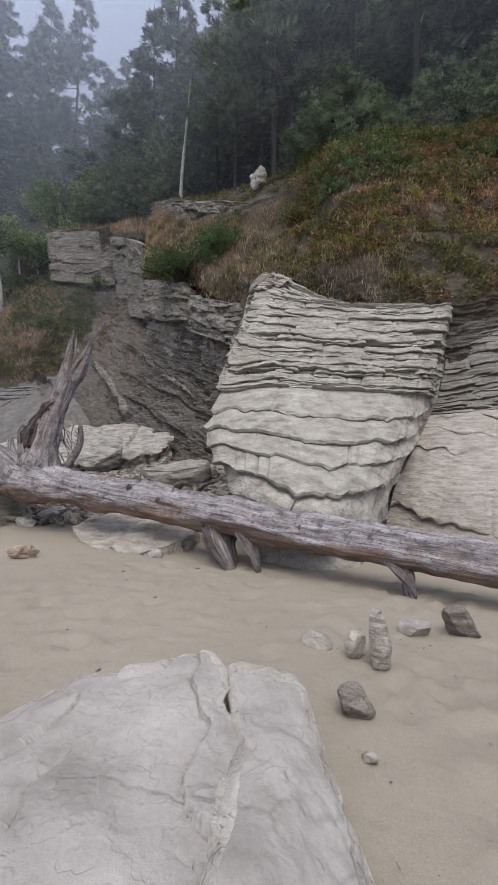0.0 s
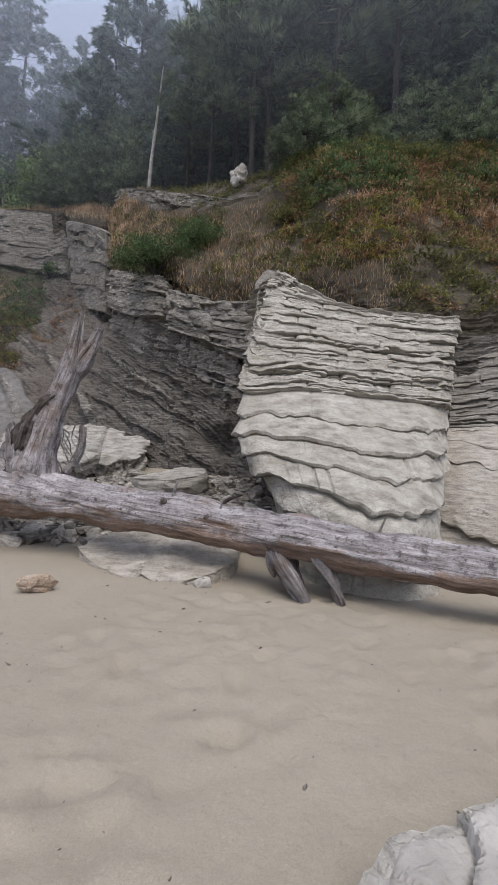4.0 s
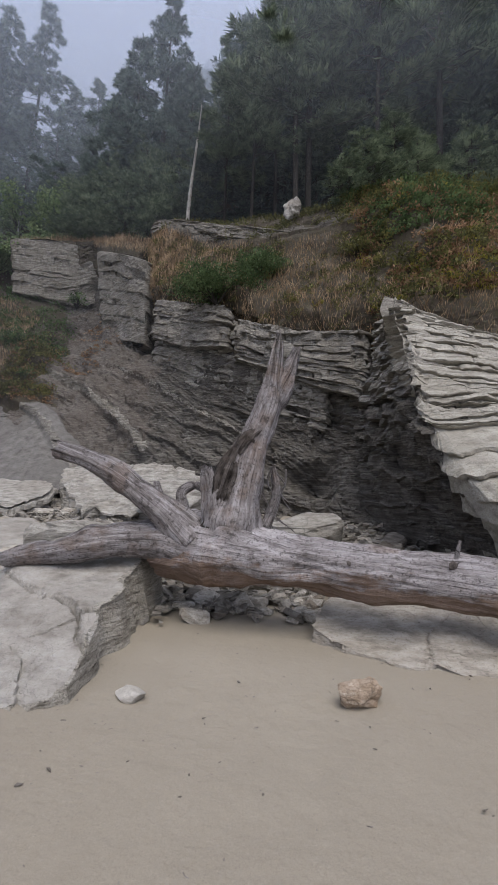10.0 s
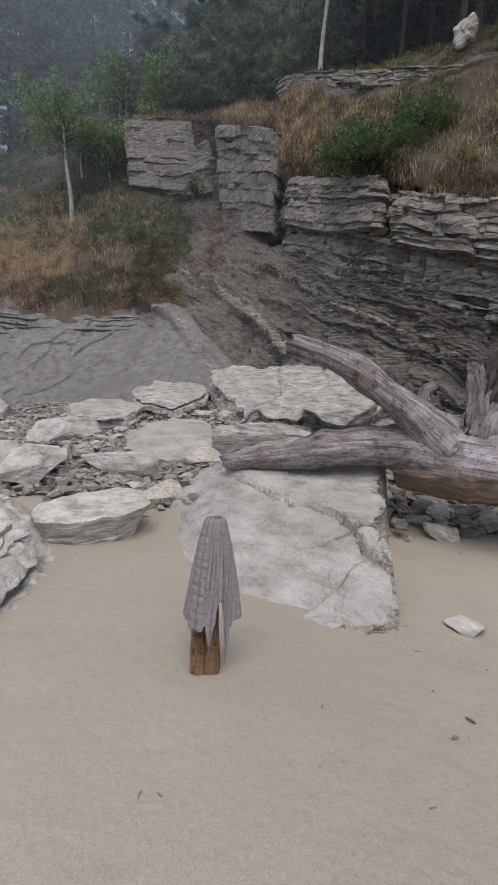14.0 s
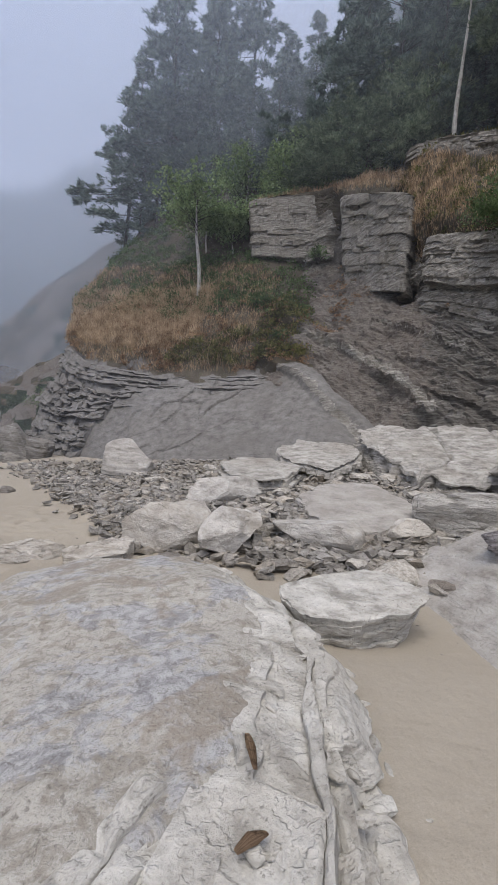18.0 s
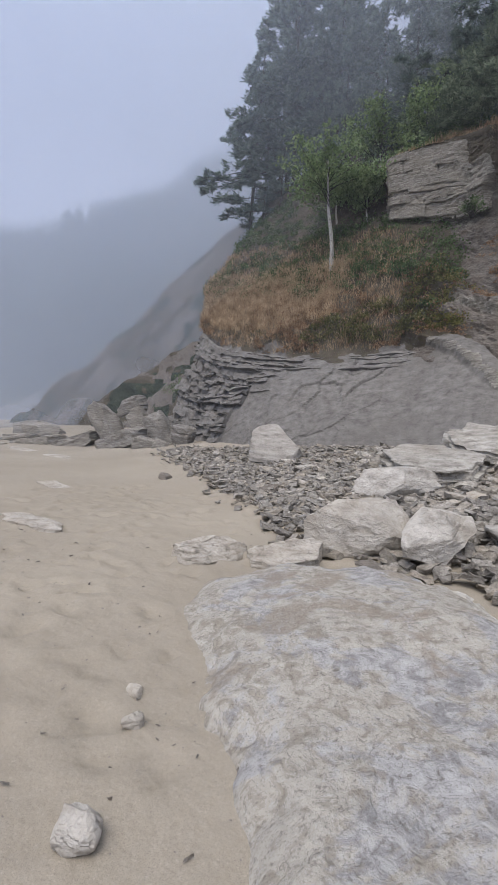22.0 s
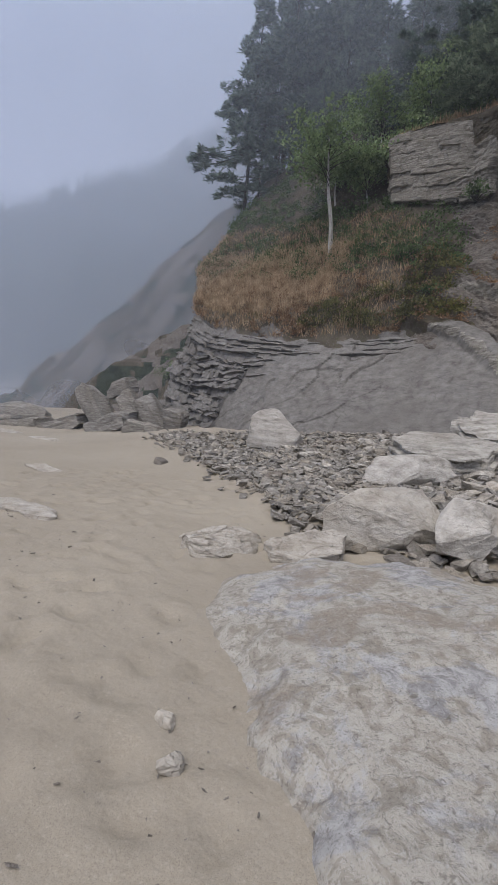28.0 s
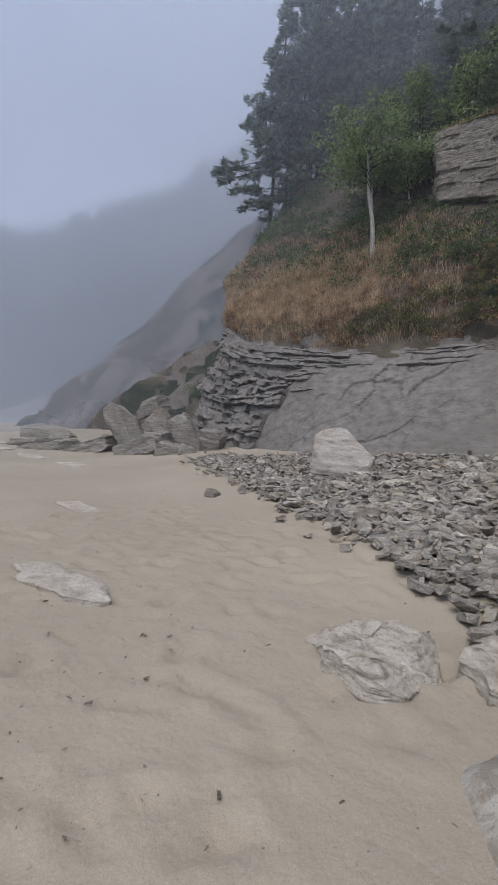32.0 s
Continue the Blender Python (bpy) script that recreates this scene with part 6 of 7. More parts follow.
    limb("prop_root", [(0.1, 7.35, 0.5), (0.22, 7.22, 0.3), (0.36, 7.08, 0.1), (0.5, 6.98, -0.15)], [0.24, 0.22, 0.18, 0.16], at=(0.1, 7.3, 0.5), sides=22, rings=40, seed=16, rough=0.6, squash=0.45, **kw)
    limb("prop_root", [(0.6, 7.1, 0.45), (0.75, 6.95, 0.2), (0.85, 6.9, -0.12)], [0.14, 0.1, 0.06], at=(0.6, 7.1, 0.45), sides=18, rings=30, seed=17, rough=0.7, squash=0.5, **kw)
    limb("prop_root", [(2.3, 6.55, 0.4), (2.55, 6.35, 0.2), (2.6, 6.3, -0.05)], [0.16, 0.13, 0.08], at=(2.3, 6.5, 0.4), sides=18, rings=30, seed=18, rough=0.7, squash=0.5, **kw)
    limb("loop_root", [(-4.15, 8.75, 1.25), (-4.3, 8.9, 1.6), (-4.1, 9.0, 1.72), (-3.9, 8.95, 1.5)], [0.09, 0.08, 0.06, 0.03], at=(-4.15, 8.75, 1.2), sides=12, rings=26, seed=19, rough=0.3, **kw)
    limb("back_branch", [(-3.2, 8.75, 1.2), (-3.05, 8.9, 1.6), (-3.1, 9.0, 2.0)], [0.08, 0.06, 0.03], at=(-3.2, 8.75, 1.2), sides=12, rings=20, seed=21, rough=0.3, **kw)
    # solid dark lumps put the shade inside knot holes into the colour
    for k, (x, y, z, rad) in enumerate(((-3.72, 8.24, 1.12, 0.075), (-1.36, 7.62, 0.96, 0.06), (-0.75, 7.32, 0.82, 0.045), (0.75, 6.86, 0.6, 0.04), (-2.35, 7.86, 0.92, 0.035), (2.1, 6.42, 0.5, 0.04), (-1.95, 7.72, 0.82, 0.03))):
        v, f = rock_shape(140 + k, (rad * 1.7, rad * 0.7, rad * 1.5), 2, 0.2, 0, 0.15, 3)
        mesh_object("knot", v + [x, y, z], f, BARK, tree, True, "dark lump standing in for a knot hole", at=(x, y, z))
    r = random.Random(5)
    for k in range(16):
        x, z = r.uniform(-3.55, -2.9), r.uniform(1.3, 2.0)
        y = 8.75 + r.uniform(0, 0.15)
        pts = [(x, y, z)]
        for _ in range(3):
            pts.append((pts[-1][0] + r.uniform(-0.08, 0.16), pts[-1][1] + r.uniform(-0.05, 0.05), pts[-1][2] - r.uniform(0.06, 0.2)))
        limb("twig", pts, [0.012, 0.01, 0.008, 0.003], at=pts[0], sides=6, rings=10, seed=20 + k, **kw)


driftwood_tree()


def root_tangle():
    tangle = new("root_tangle")
    tangle.location = (-1.6, 9.2, 0.5)
    tagged(tangle, "dark tangled dead roots behind the driftwood log", "driftwood")
    r = random.Random(21)
    for k in range(9):
        p = [(-1.7 + r.uniform(-0.5, 0.5), 9.1 + r.uniform(-0.2, 0.3), 0.35)]
        for _ in range(4):
            p.append((p[-1][0] + r.uniform(-0.22, 0.3), p[-1][1] + r.uniform(-0.12, 0.12), p[-1][2] + r.uniform(0.0, 0.26)))
        limb("root", p, [0.06, 0.05, 0.04, 0.03, 0.012], BARK, tangle, at=p[0], sides=9, rings=20, seed=60 + k, rough=0.35)


root_tangle()
for bx, by, bz, bt, bl in ((-7.73, 5.62, 0.3, 120, 0.2), (-7.6, 5.3, 0.26, 60, 0.12), (-7.3, 8.2, 0.12, 30, 0.2)):
    chip = limb("bark_chip", [(bx - bl / 2 * math.cos(radians(bt)), by - bl / 2 * math.sin(radians(bt)), bz), (bx, by, bz + 0.012), (bx + bl / 2 * math.cos(radians(bt)), by + bl / 2 * math.sin(radians(bt)), bz)],
                [0.012, 0.032, 0.012], BROWN_WOOD, at=(bx, by, bz), sides=14, rings=20, seed=70, rough=0.6, squash=0.2, fine=2.0)
    tagged(chip, "reddish-brown chip of driftwood bark", "driftwood")


# ---- the stake with the towel ----
def towel_stake():
    x, y = -5.85, 5.87
    stake = new("wooden_stake")
    stake.location = (x, y, 0)
    tagged(stake, "split brown wooden stake standing in the sand", "stake")
    for dx, rad, seed in ((-0.028, 0.037, 31), (0.036, 0.03, 35)):
        limb("half", [(x + dx, y, -0.1), (x + dx, y - 0.01, 0.3), (x + dx * 0.8 + 0.02, y, 0.74)], [rad * 1.15, rad, rad * 0.8], BROWN_WOOD, stake, at=(x, y, 0), sides=20, rings=40, seed=seed, rough=0.45, fine=2.0)
    na, nz = 260, 110
    a = np.linspace(0, 2 * np.pi, na, endpoint=False)[:, None]
    v = np.linspace(0, 1, nz)[None]
    turn = np.degrees(a)
    length = np.interp(turn, (0, 20, 90, 180, 205, 235, 262, 268, 278, 288, 298, 303, 310, 316, 326, 345, 360), (0.5, 0.5, 0.48, 0.5, 0.5, 0.54, 0.54, 0.5, 0.64, 0.5, 0.37, 0.37, 0.6, 0.73, 0.55, 0.5, 0.5))
    fold = 0.5 * np.sin(a * 4 + 0.6) + 0.4 * np.sin(a * 7 + 1.3)
    roll = smooth(222, 228, turn) * smooth(268, 262, turn)
    rad = 0.03 + 0.055 * v ** 0.35 + 0.05 * v + 0.018 * fold * smooth(0.15, 0.9, v) * (1 - roll)
    pz = 0.85 - 0.02 * smooth(0, 0.12, v) - v ** 1.15 * length
    column = np.abs(np.sin(np.pi * (turn - 222) / 22.0))
    rib_depth = 0.0045 * np.sin(a * 30 + v * 9) * (1 - roll) + roll * (0.02 * column ** 0.6 * (0.6 + 0.4 * np.abs(np.sin(v * 40)) ** 0.35) - 0.006)
    px = x + 0.03 + (rad + rib_depth) * np.cos(a)
    py = y + (rad * 0.85 + rib_depth) * np.sin(a)
    g = np.stack([px, py, pz + 0 * a], -1)
    verts = np.vstack([g.reshape(-1, 3), [[x + 0.03, y, 0.842]]])
    faces = [tuple(f) for f in grid_faces(na, nz, True).tolist()] + [(len(verts) - 1, ((i + 1) % na) * nz, i * nz) for i in range(na)]
    m = Nodes("ribbed_towel", 0.95, 0.1)
    p = m.coords()
    n = m.noise(p, 60, 4)
    col = m.ramp(n, (0.3, (0.17, 0.16, 0.156)), (0.7, (0.27, 0.256, 0.25)))
    m.bump(m.noise(p, 220, 3), 0.6, 0.01)
    cloth = mesh_object("towel", verts, faces, m.done(col), smooth_shade=True, at=(x, y, 0.8))
    mod = cloth.modifiers.new("thickness", "SOLIDIFY")
    mod.thickness = 0.006
    tagged(cloth, "grey ribbed towel draped over the wooden stake", "towel")


towel_stake()

# ---- trees ----
def spray_quads(r, base, direction, length, width):
    """Small leaf-like quads at base along direction (n x 3 each)."""
    n = len(base)
    d = direction / np.maximum(np.linalg.norm(direction, axis=1, keepdims=True), 1e-6)
    side = np.cross(d, r.normal(size=(n, 3)) * 0.5 + [0, 0, 1])
    side /= np.maximum(np.linalg.norm(side, axis=1, keepdims=True), 1e-6)
    length, width = np.asarray(length).reshape(-1, 1), np.asarray(width).reshape(-1, 1)
    return np.stack([base, base + d * length * 0.45 + side * width, base + d * length, base + d * length * 0.45 - side * width], 1)


def conifer(seed, height, bare, spread, material, label, whorl=0.6, droop=0.5, ragged=0.35, leaf=0.085, taper=0.8, sprays=32, tufts=2.5, tuft=0.42, category="tree", name="conifer"):
    """A conifer: tapered trunk, limbs in whorls, each with tufts of needles."""
    r = np.random.RandomState(seed)
    tree = new(name)
    tagged(tree, label, category)
    lean = r.uniform(-0.03, 0.03, 2) * height
    limb("trunk", [(0, 0, -0.6), (lean[0] * 0.3, lean[1] * 0.3, height * 0.35), (lean[0] * 0.7, lean[1] * 0.7, height * 0.7), (lean[0], lean[1], height)],
         [0.0085 * height, 0.0065 * height, 0.004 * height, 0.015], TRUNK, tree, sides=9, rings=22, seed=seed, rough=0.12)
    quads, stems = [], []
    z = bare * 0.45
    while z < height - 0.2:
        f = max(0.0, (z - bare) / (height - bare))
        live = z >= bare
        reach = spread * (1 - f) ** taper * (0.6 + 0.4 * smooth(0, 0.15, f)) + 0.25
        for _ in range(r.randint(3, 6) if live else r.randint(0, 3)):
            a = r.uniform(0, 2 * np.pi)
            length = reach * r.uniform(1 - ragged, 1.15) * (1 if live else 0.5)
            out = np.array([np.cos(a), np.sin(a), 0])
            flank = np.array([-np.sin(a), np.cos(a), 0])
            rise = r.uniform(-0.05, 0.4) - 0.25 * (1 - f)
            start = np.array([lean[0] * z / height, lean[1] * z / height, z])
            along = lambda t: start + out * (t * length)[:, None] + np.array([0, 0, 1]) * (rise * t * length - droop * 0.35 * length * t ** 2)[:, None]
            end = along(np.ones(1))[0]
            w = 0.01 * length + 0.008
            stems.append(np.stack([start + [0, 0, w], end, start - [0, 0, w], start + flank * w]))
            if not live:
                continue
            # tufts of needles along the limb and on its side twigs, thickest at the end
            k = int(2 + tufts * length)
            t = np.concatenate([r.uniform(0.3, 1.0, k) ** 0.7, [1.0]])
            sway = r.uniform(-1, 1, k + 1) * (0.2 + 0.3 * length * (1.05 - t))
            centre = along(t) + flank * sway[:, None] + [0, 0, 1] * r.normal(size=(k + 1, 1)) * 0.05
            aim = out * 0.9 + flank * (sway / (0.3 + np.abs(sway)))[:, None] * 0.8 + [0, 0, 0.35 - 0.5 * droop]
            rad = tuft * r.uniform(0.6, 1.25, k + 1) * (1.05 - 0.42 * f)
            which = np.repeat(np.arange(k + 1), sprays)
            d = r.normal(size=(len(which), 3)) * [0.75, 0.75, 0.2] + aim[which]
            d /= np.maximum(np.linalg.norm(d, axis=1, keepdims=True), 1e-6)
            pos = centre[which] + r.normal(size=(len(which), 3)) * (rad[which] * 0.24)[:, None] * [1, 1, 0.35]
            size = rad[which] * r.uniform(0.5, 1.2, len(which))
            quads.append(spray_quads(r, pos, d, size, size * leaf))
        z += whorl * r.uniform(0.6, 1.35) * (0.6 + 0.4 * (1 - f))
    tri_cloud("crown", np.concatenate(quads), material, tree)
    tagged(tri_cloud("branchwork", np.stack(stems), TRUNK, tree), kind="stuff")
    return tree


def shrub(name, seed, size, leaves, material, label, leaf=0.085):
    """A shrub: stems and a loose crown of small leaves in clumps."""
    r = np.random.RandomState(seed)
    bush = new(name)
    tagged(bush, label, "shrub")
    k = 26
    c = r.normal(size=(k, 3))
    c /= np.linalg.norm(c, axis=1, keepdims=True)
    c = c * r.uniform(0.35, 1.0, (k, 1)) * np.asarray(size) / 2
    c[:, 2] = np.abs(c[:, 2]) * 0.9 + 0.12 * size[2]
    which = r.randint(0, k, leaves)
    rad = min(size) * 0.24 * r.uniform(0.6, 1.3, k)
    d = r.normal(size=(leaves, 3))
    d /= np.linalg.norm(d, axis=1, keepdims=True)
    pos = c[which] + d * (rad[which] * r.uniform(0.4, 1.1, leaves))[:, None] * [1.25, 1.25, 0.8]
    s = leaf * r.uniform(0.5, 1.4, leaves)
    tri_cloud("leaves", spray_quads(r, pos, d + [0, 0, 0.5] + r.normal(size=(leaves, 3)) * 0.6, s, s * 0.32), material, bush)
    for i in range(0, k, 3):
        limb("stem", [(0, 0, -0.25), tuple(c[i] * 0.5), tuple(c[i])], [0.03, 0.02, 0.006], TRUNK, bush, sides=5, rings=7, seed=i)
    return bush


def height_on(name, x, y):
    """Height of a sheet's nearest point in plan, from its upper half."""
    g, par, n = LAND[name]
    half = g[:, g.shape[1] // 3:].reshape(-1, 3)
    i = np.argmin((half[:, 0] - x) ** 2 + (half[:, 1] - y) ** 2)
    return float(half[i, 2])


KINDS = [
    conifer(201, 17, 2.8, 4.4, NEEDLES, "tall dark spruce with drooping branches", ragged=0.7, whorl=0.8, tufts=3.6, tuft=0.46, taper=1.05),
    conifer(202, 15, 0.8, 4.2, NEEDLES, "dark spruce with branches down to the ground", ragged=0.7, whorl=0.78, tufts=3.6, tuft=0.46, taper=1.0),
    conifer(203, 16, 4.6, 3.6, PINE, "tall shore pine with a bare lower trunk", droop=0.1, whorl=0.9, ragged=0.7, taper=0.55, tuft=0.44),
    conifer(204, 12, 0.5, 3.8, NEEDLES, "young dense spruce in the fog", whorl=0.9, tufts=3.4, tuft=0.4, ragged=0.65, taper=0.8),
    conifer(205, 15, 4.4, 4.4, PINE, "wind-worn pine with a wide open crown", droop=0.05, whorl=1.0, ragged=0.7, taper=0.45, tuft=0.48),
    conifer(206, 16, 1.6, 3.8, NEEDLES, "tall spruce deep in the wood", whorl=0.85, sprays=14, tuft=0.6, tufts=1.6, leaf=0.1, ragged=0.6),
    conifer(207, 4.4, 0.1, 2.4, PINE, "broad bushy young spruce on the bank", whorl=0.3, ragged=0.7, taper=0.55, droop=0.1, tufts=2.8, tuft=0.27, sprays=24, name="young_spruce"),
]
WOODS = "trees of the wood on the cliff"
for ob in KINDS:
    ob["group"] = WOODS
placed = []


def plant(kind, x, y, z, turn, scale):
    if kind not in placed:
        placed.append(kind)
        ob = KINDS[kind]
        ob.matrix_basis = pose(x, y, z, 0, 0, turn)
    else:
        ob = copy_thing(KINDS[kind], pose(x, y, z, 0, 0, turn))
    ob.scale = (scale,) * 3
    return ob


def build_wood():
    r = random.Random(12)
    spots = []
    # front row over the bench, tall and bare below
    for x, y, kind, s in ((-5.0, 24.3, 2, 0.6), (-3.6, 22.8, 2, 0.66), (-2.4, 23.8, 4, 0.86), (-1.5, 22.4, 2, 1.1), (-0.8, 23.2, 2, 1.25), (1.2, 25.0, 4, 1.3), (2.2, 22.0, 4, 1.05), (4.8, 21.2, 2, 1.2), (3.4, 25.2, 2, 1.3),
                          (7.5, 23.5, 0, 1.3), (9.5, 22.5, 0, 1.3), (12.0, 21.0, 1, 1.3), (5.8, 26.0, 0, 1.4), (-7.4, 26.4, 1, 0.72), (-9.6, 29.0, 0, 1.1), (-11.5, 30.5, 1, 1.1), (-13.8, 31.5, 0, 0.82),
                          (-10.0, 27.2, 3, 0.5), (-12.2, 29.0, 3, 0.5), (-8.6, 26.2, 3, 0.45), (-15.0, 30.8, 3, 0.55), (-11.0, 28.2, 3, 0.6), (-13.4, 30.0, 3, 0.6)):
        spots.append((x, y, kind, s))
    # dense younger growth that fills the gaps between the trunks
    for i in range(11):
        spots.append((-7 + i * 1.8 + r.uniform(-0.5, 0.5), 26.3 + r.uniform(-0.8, 1.4), r.choice((3, 5, 3)), r.uniform(0.55, 0.85)))
    for i in range(8):
        for j in range(2):
            x = -8.5 + i * 3.2 + r.uniform(-1.2, 1.2)
            y = 28.5 + j * 3.6 + r.uniform(-1.3, 1.3) + (3.0 if x < -8 else 0)
            spots.append((x, y, 5, r.uniform(1.25, 1.6) * (0.54 if x < -4.8 else 0.62 if x < -2 else 0.9)))
    # bushy young spruces along the edge of the wood
    for x, y, s in ((-9.2, 25.4, 0.95), (-10.6, 26.0, 1.0), (-8.6, 25.4, 0.7), (-11.6, 27.0, 1.1), (-13.0, 27.9, 1.0), (-14.4, 28.6, 0.95), (-12.2, 28.6, 1.4), (-10.0, 27.4, 1.4), (-8.4, 26.6, 1.3), (-15.4, 30.0, 1.2),
                    (0.9, 18.6, 0.62), (1.9, 18.5, 0.72), (2.9, 18.8, 0.6), (0.3, 19.2, 0.5), (3.6, 19.6, 0.5), (5.8, 20.2, 0.9), (7.6, 19.6, 1.0), (9.6, 19.4, 1.0), (7.2, 18.4, 0.6)):
        spots.append((x, y, 6, s))
    for x, y, kind, s in spots:
        plant(kind, x, y, height_on("cliff_wall", x, y) - 0.2, r.uniform(0, 360), s)
    for x, y, kind, s in ((-29.5, 36.0, 0, 1.42), (-32.6, 35.2, 0, 1.15), (-26.0, 37.5, 0, 1.3), (-22.3, 36.5, 0, 1.3), (-24.4, 35.0, 1, 1.2), (-19.0, 36.5, 1, 1.0), (-32.0, 38.5, 1, 1.25), (-16.0, 34.5, 0, 0.85), (-27.8, 34.4, 0, 1.1),
                          (-22.8, 33.0, 3, 0.8), (-20.2, 32.8, 3, 0.8), (-17.6, 32.0, 3, 0.75), (-25.5, 33.8, 3, 0.8), (-28.0, 33.0, 3, 0.55), (-31.0, 35.0, 3, 0.8), (-23.6, 31.6, 3, 0.5), (-19.0, 30.8, 3, 0.5)):
        plant(kind, x, y, height_on("shale_slope", x, y) - 0.2, r.uniform(0, 360), s)


build_wood()


def far_wood():
    """Trees on the headland, lost in fog."""
    g, d, n = LAND["headland"]
    r = random.Random(3)
    quads = []
    rs = np.random.RandomState(9)
    for i in range(2900):
        u, v = r.randrange(2, g.shape[0]), r.randrange(12, 90) if i % 3 == 0 else r.randrange(78, 90)
        x, y, z = g[u, v]
        if math.hypot(x + 8, y - 4) < 42 or math.hypot(x + 8, y - 4) > 270:
            continue
        if x > -84 and z < 30 + 0.5 * (x + 66):
            continue
        h, w = r.uniform(7, 19), r.uniform(1.7, 2.9)
        k = 70
        f = rs.uniform(0.02, 1, k)
        a = rs.uniform(0, 6.28, k)
        rad = w * (1 - f) ** 0.8
        base = np.stack([x + 0 * f, y + 0 * f, z - 0.5 + f * h], 1)
        dirn = np.stack([np.cos(a), np.sin(a), -0.3 + rs.normal(size=k) * 0.3], 1)
        quads.append(spray_quads(rs, base, dirn, rad + 0.4, (rad + 0.4) * 0.3))
    ob = tri_cloud("far_woods", np.concatenate(quads), NEEDLES)
    tagged(ob, "distant conifer wood lost in fog", "woods", kind="stuff")


far_wood()


def dead_snag():
    x, y, z = -6.75, 23.4, 15.3
    ob = limb("dead_tree", [(x, y, z - 0.4), (x + 0.08, y, z + 1.5), (x + 0.25, y, z + 3.5), (x + 0.45, y, z + 6.3)], [0.1, 0.085, 0.06, 0.02], PALE_BARK, at=(x, y, z), sides=9, rings=24, seed=40)
    tagged(ob, "thin bleached dead tree on the edge of the bench", "tree")


dead_snag()


def alder(seed, x, y, z, height, lean, label):
    """A small broadleaf tree: pale stem, forking limbs, small leaves."""
    r = np.random.RandomState(seed)
    tree = new("alder_tree")
    tagged(tree, label, "tree")
    top = np.array([lean[0], lean[1], height])
    stem = np.array([(0, 0, -0.3), tuple(top * 0.35 + [0.08, 0, 0]), tuple(top * 0.65 - [0.06, 0, 0]), tuple(top)])
    limb("trunk", stem, [0.02 * height, 0.015 * height, 0.01 * height, 0.02], PALE_BARK, tree, sides=9, rings=24, seed=seed)
    quads = []
    for k in range(26):
        f = r.uniform(0.62, 1.0)
        p0 = top * f
        a = r.uniform(0, 6.28)
        ln = r.uniform(0.7, 1.3) * height * (0.36 - 0.16 * (f - 0.62) / 0.38)
        p1 = p0 + np.array([np.cos(a) * ln, np.sin(a) * ln, (1.04 - f) * height * r.uniform(0.5, 0.95)])
        limb("limb", [tuple(p0), tuple((p0 + p1) / 2 + [0, 0, 0.12]), tuple(p1)], [0.02, 0.014, 0.005], TRUNK, tree, sides=6, rings=8, seed=k)
        n = 150
        t = r.uniform(0.35, 1.1, n)[:, None]
        clump = p0 + (p1 - p0) * np.round(t * 4) / 4
        pos = clump + r.normal(size=(n, 3)) * [0.26, 0.26, 0.14]
        s = r.uniform(0.1, 0.2, n)
        quads.append(spray_quads(r, pos, r.normal(size=(n, 3)) + [0, 0, -0.2], s, s * 0.4))
    tri_cloud("leaves", np.concatenate(quads), BIRCH, tree)
    tree.location = (x, y, z)


alder(301, -18.87, 24.75, 8.8, 6.9, (-0.75, 0.2), "leaning pale-stemmed young alder on the grassy slope")
alder(302, -18.0, 27.0, 10.6, 4.6, (-0.3, 0.2), "slim pale-stemmed alder behind the first one")
alder(303, -16.9, 28.3, 11.5, 5.0, (0.5, 0.2), "slim forked alder beside the rock block")
alder(305, -16.4, 29.6, 12.4, 7.4, (0.3, 0.2), "taller leafy alder behind the rock block")
alder(306, -18.6, 30.0, 12.9, 7.2, (-0.3, 0.2), "leafy alder at the foot of the spruces")
alder(304, -20.5, 28.2, 11.6, 4.8, (-0.2, 0.1), "small alder at the edge of the wood")


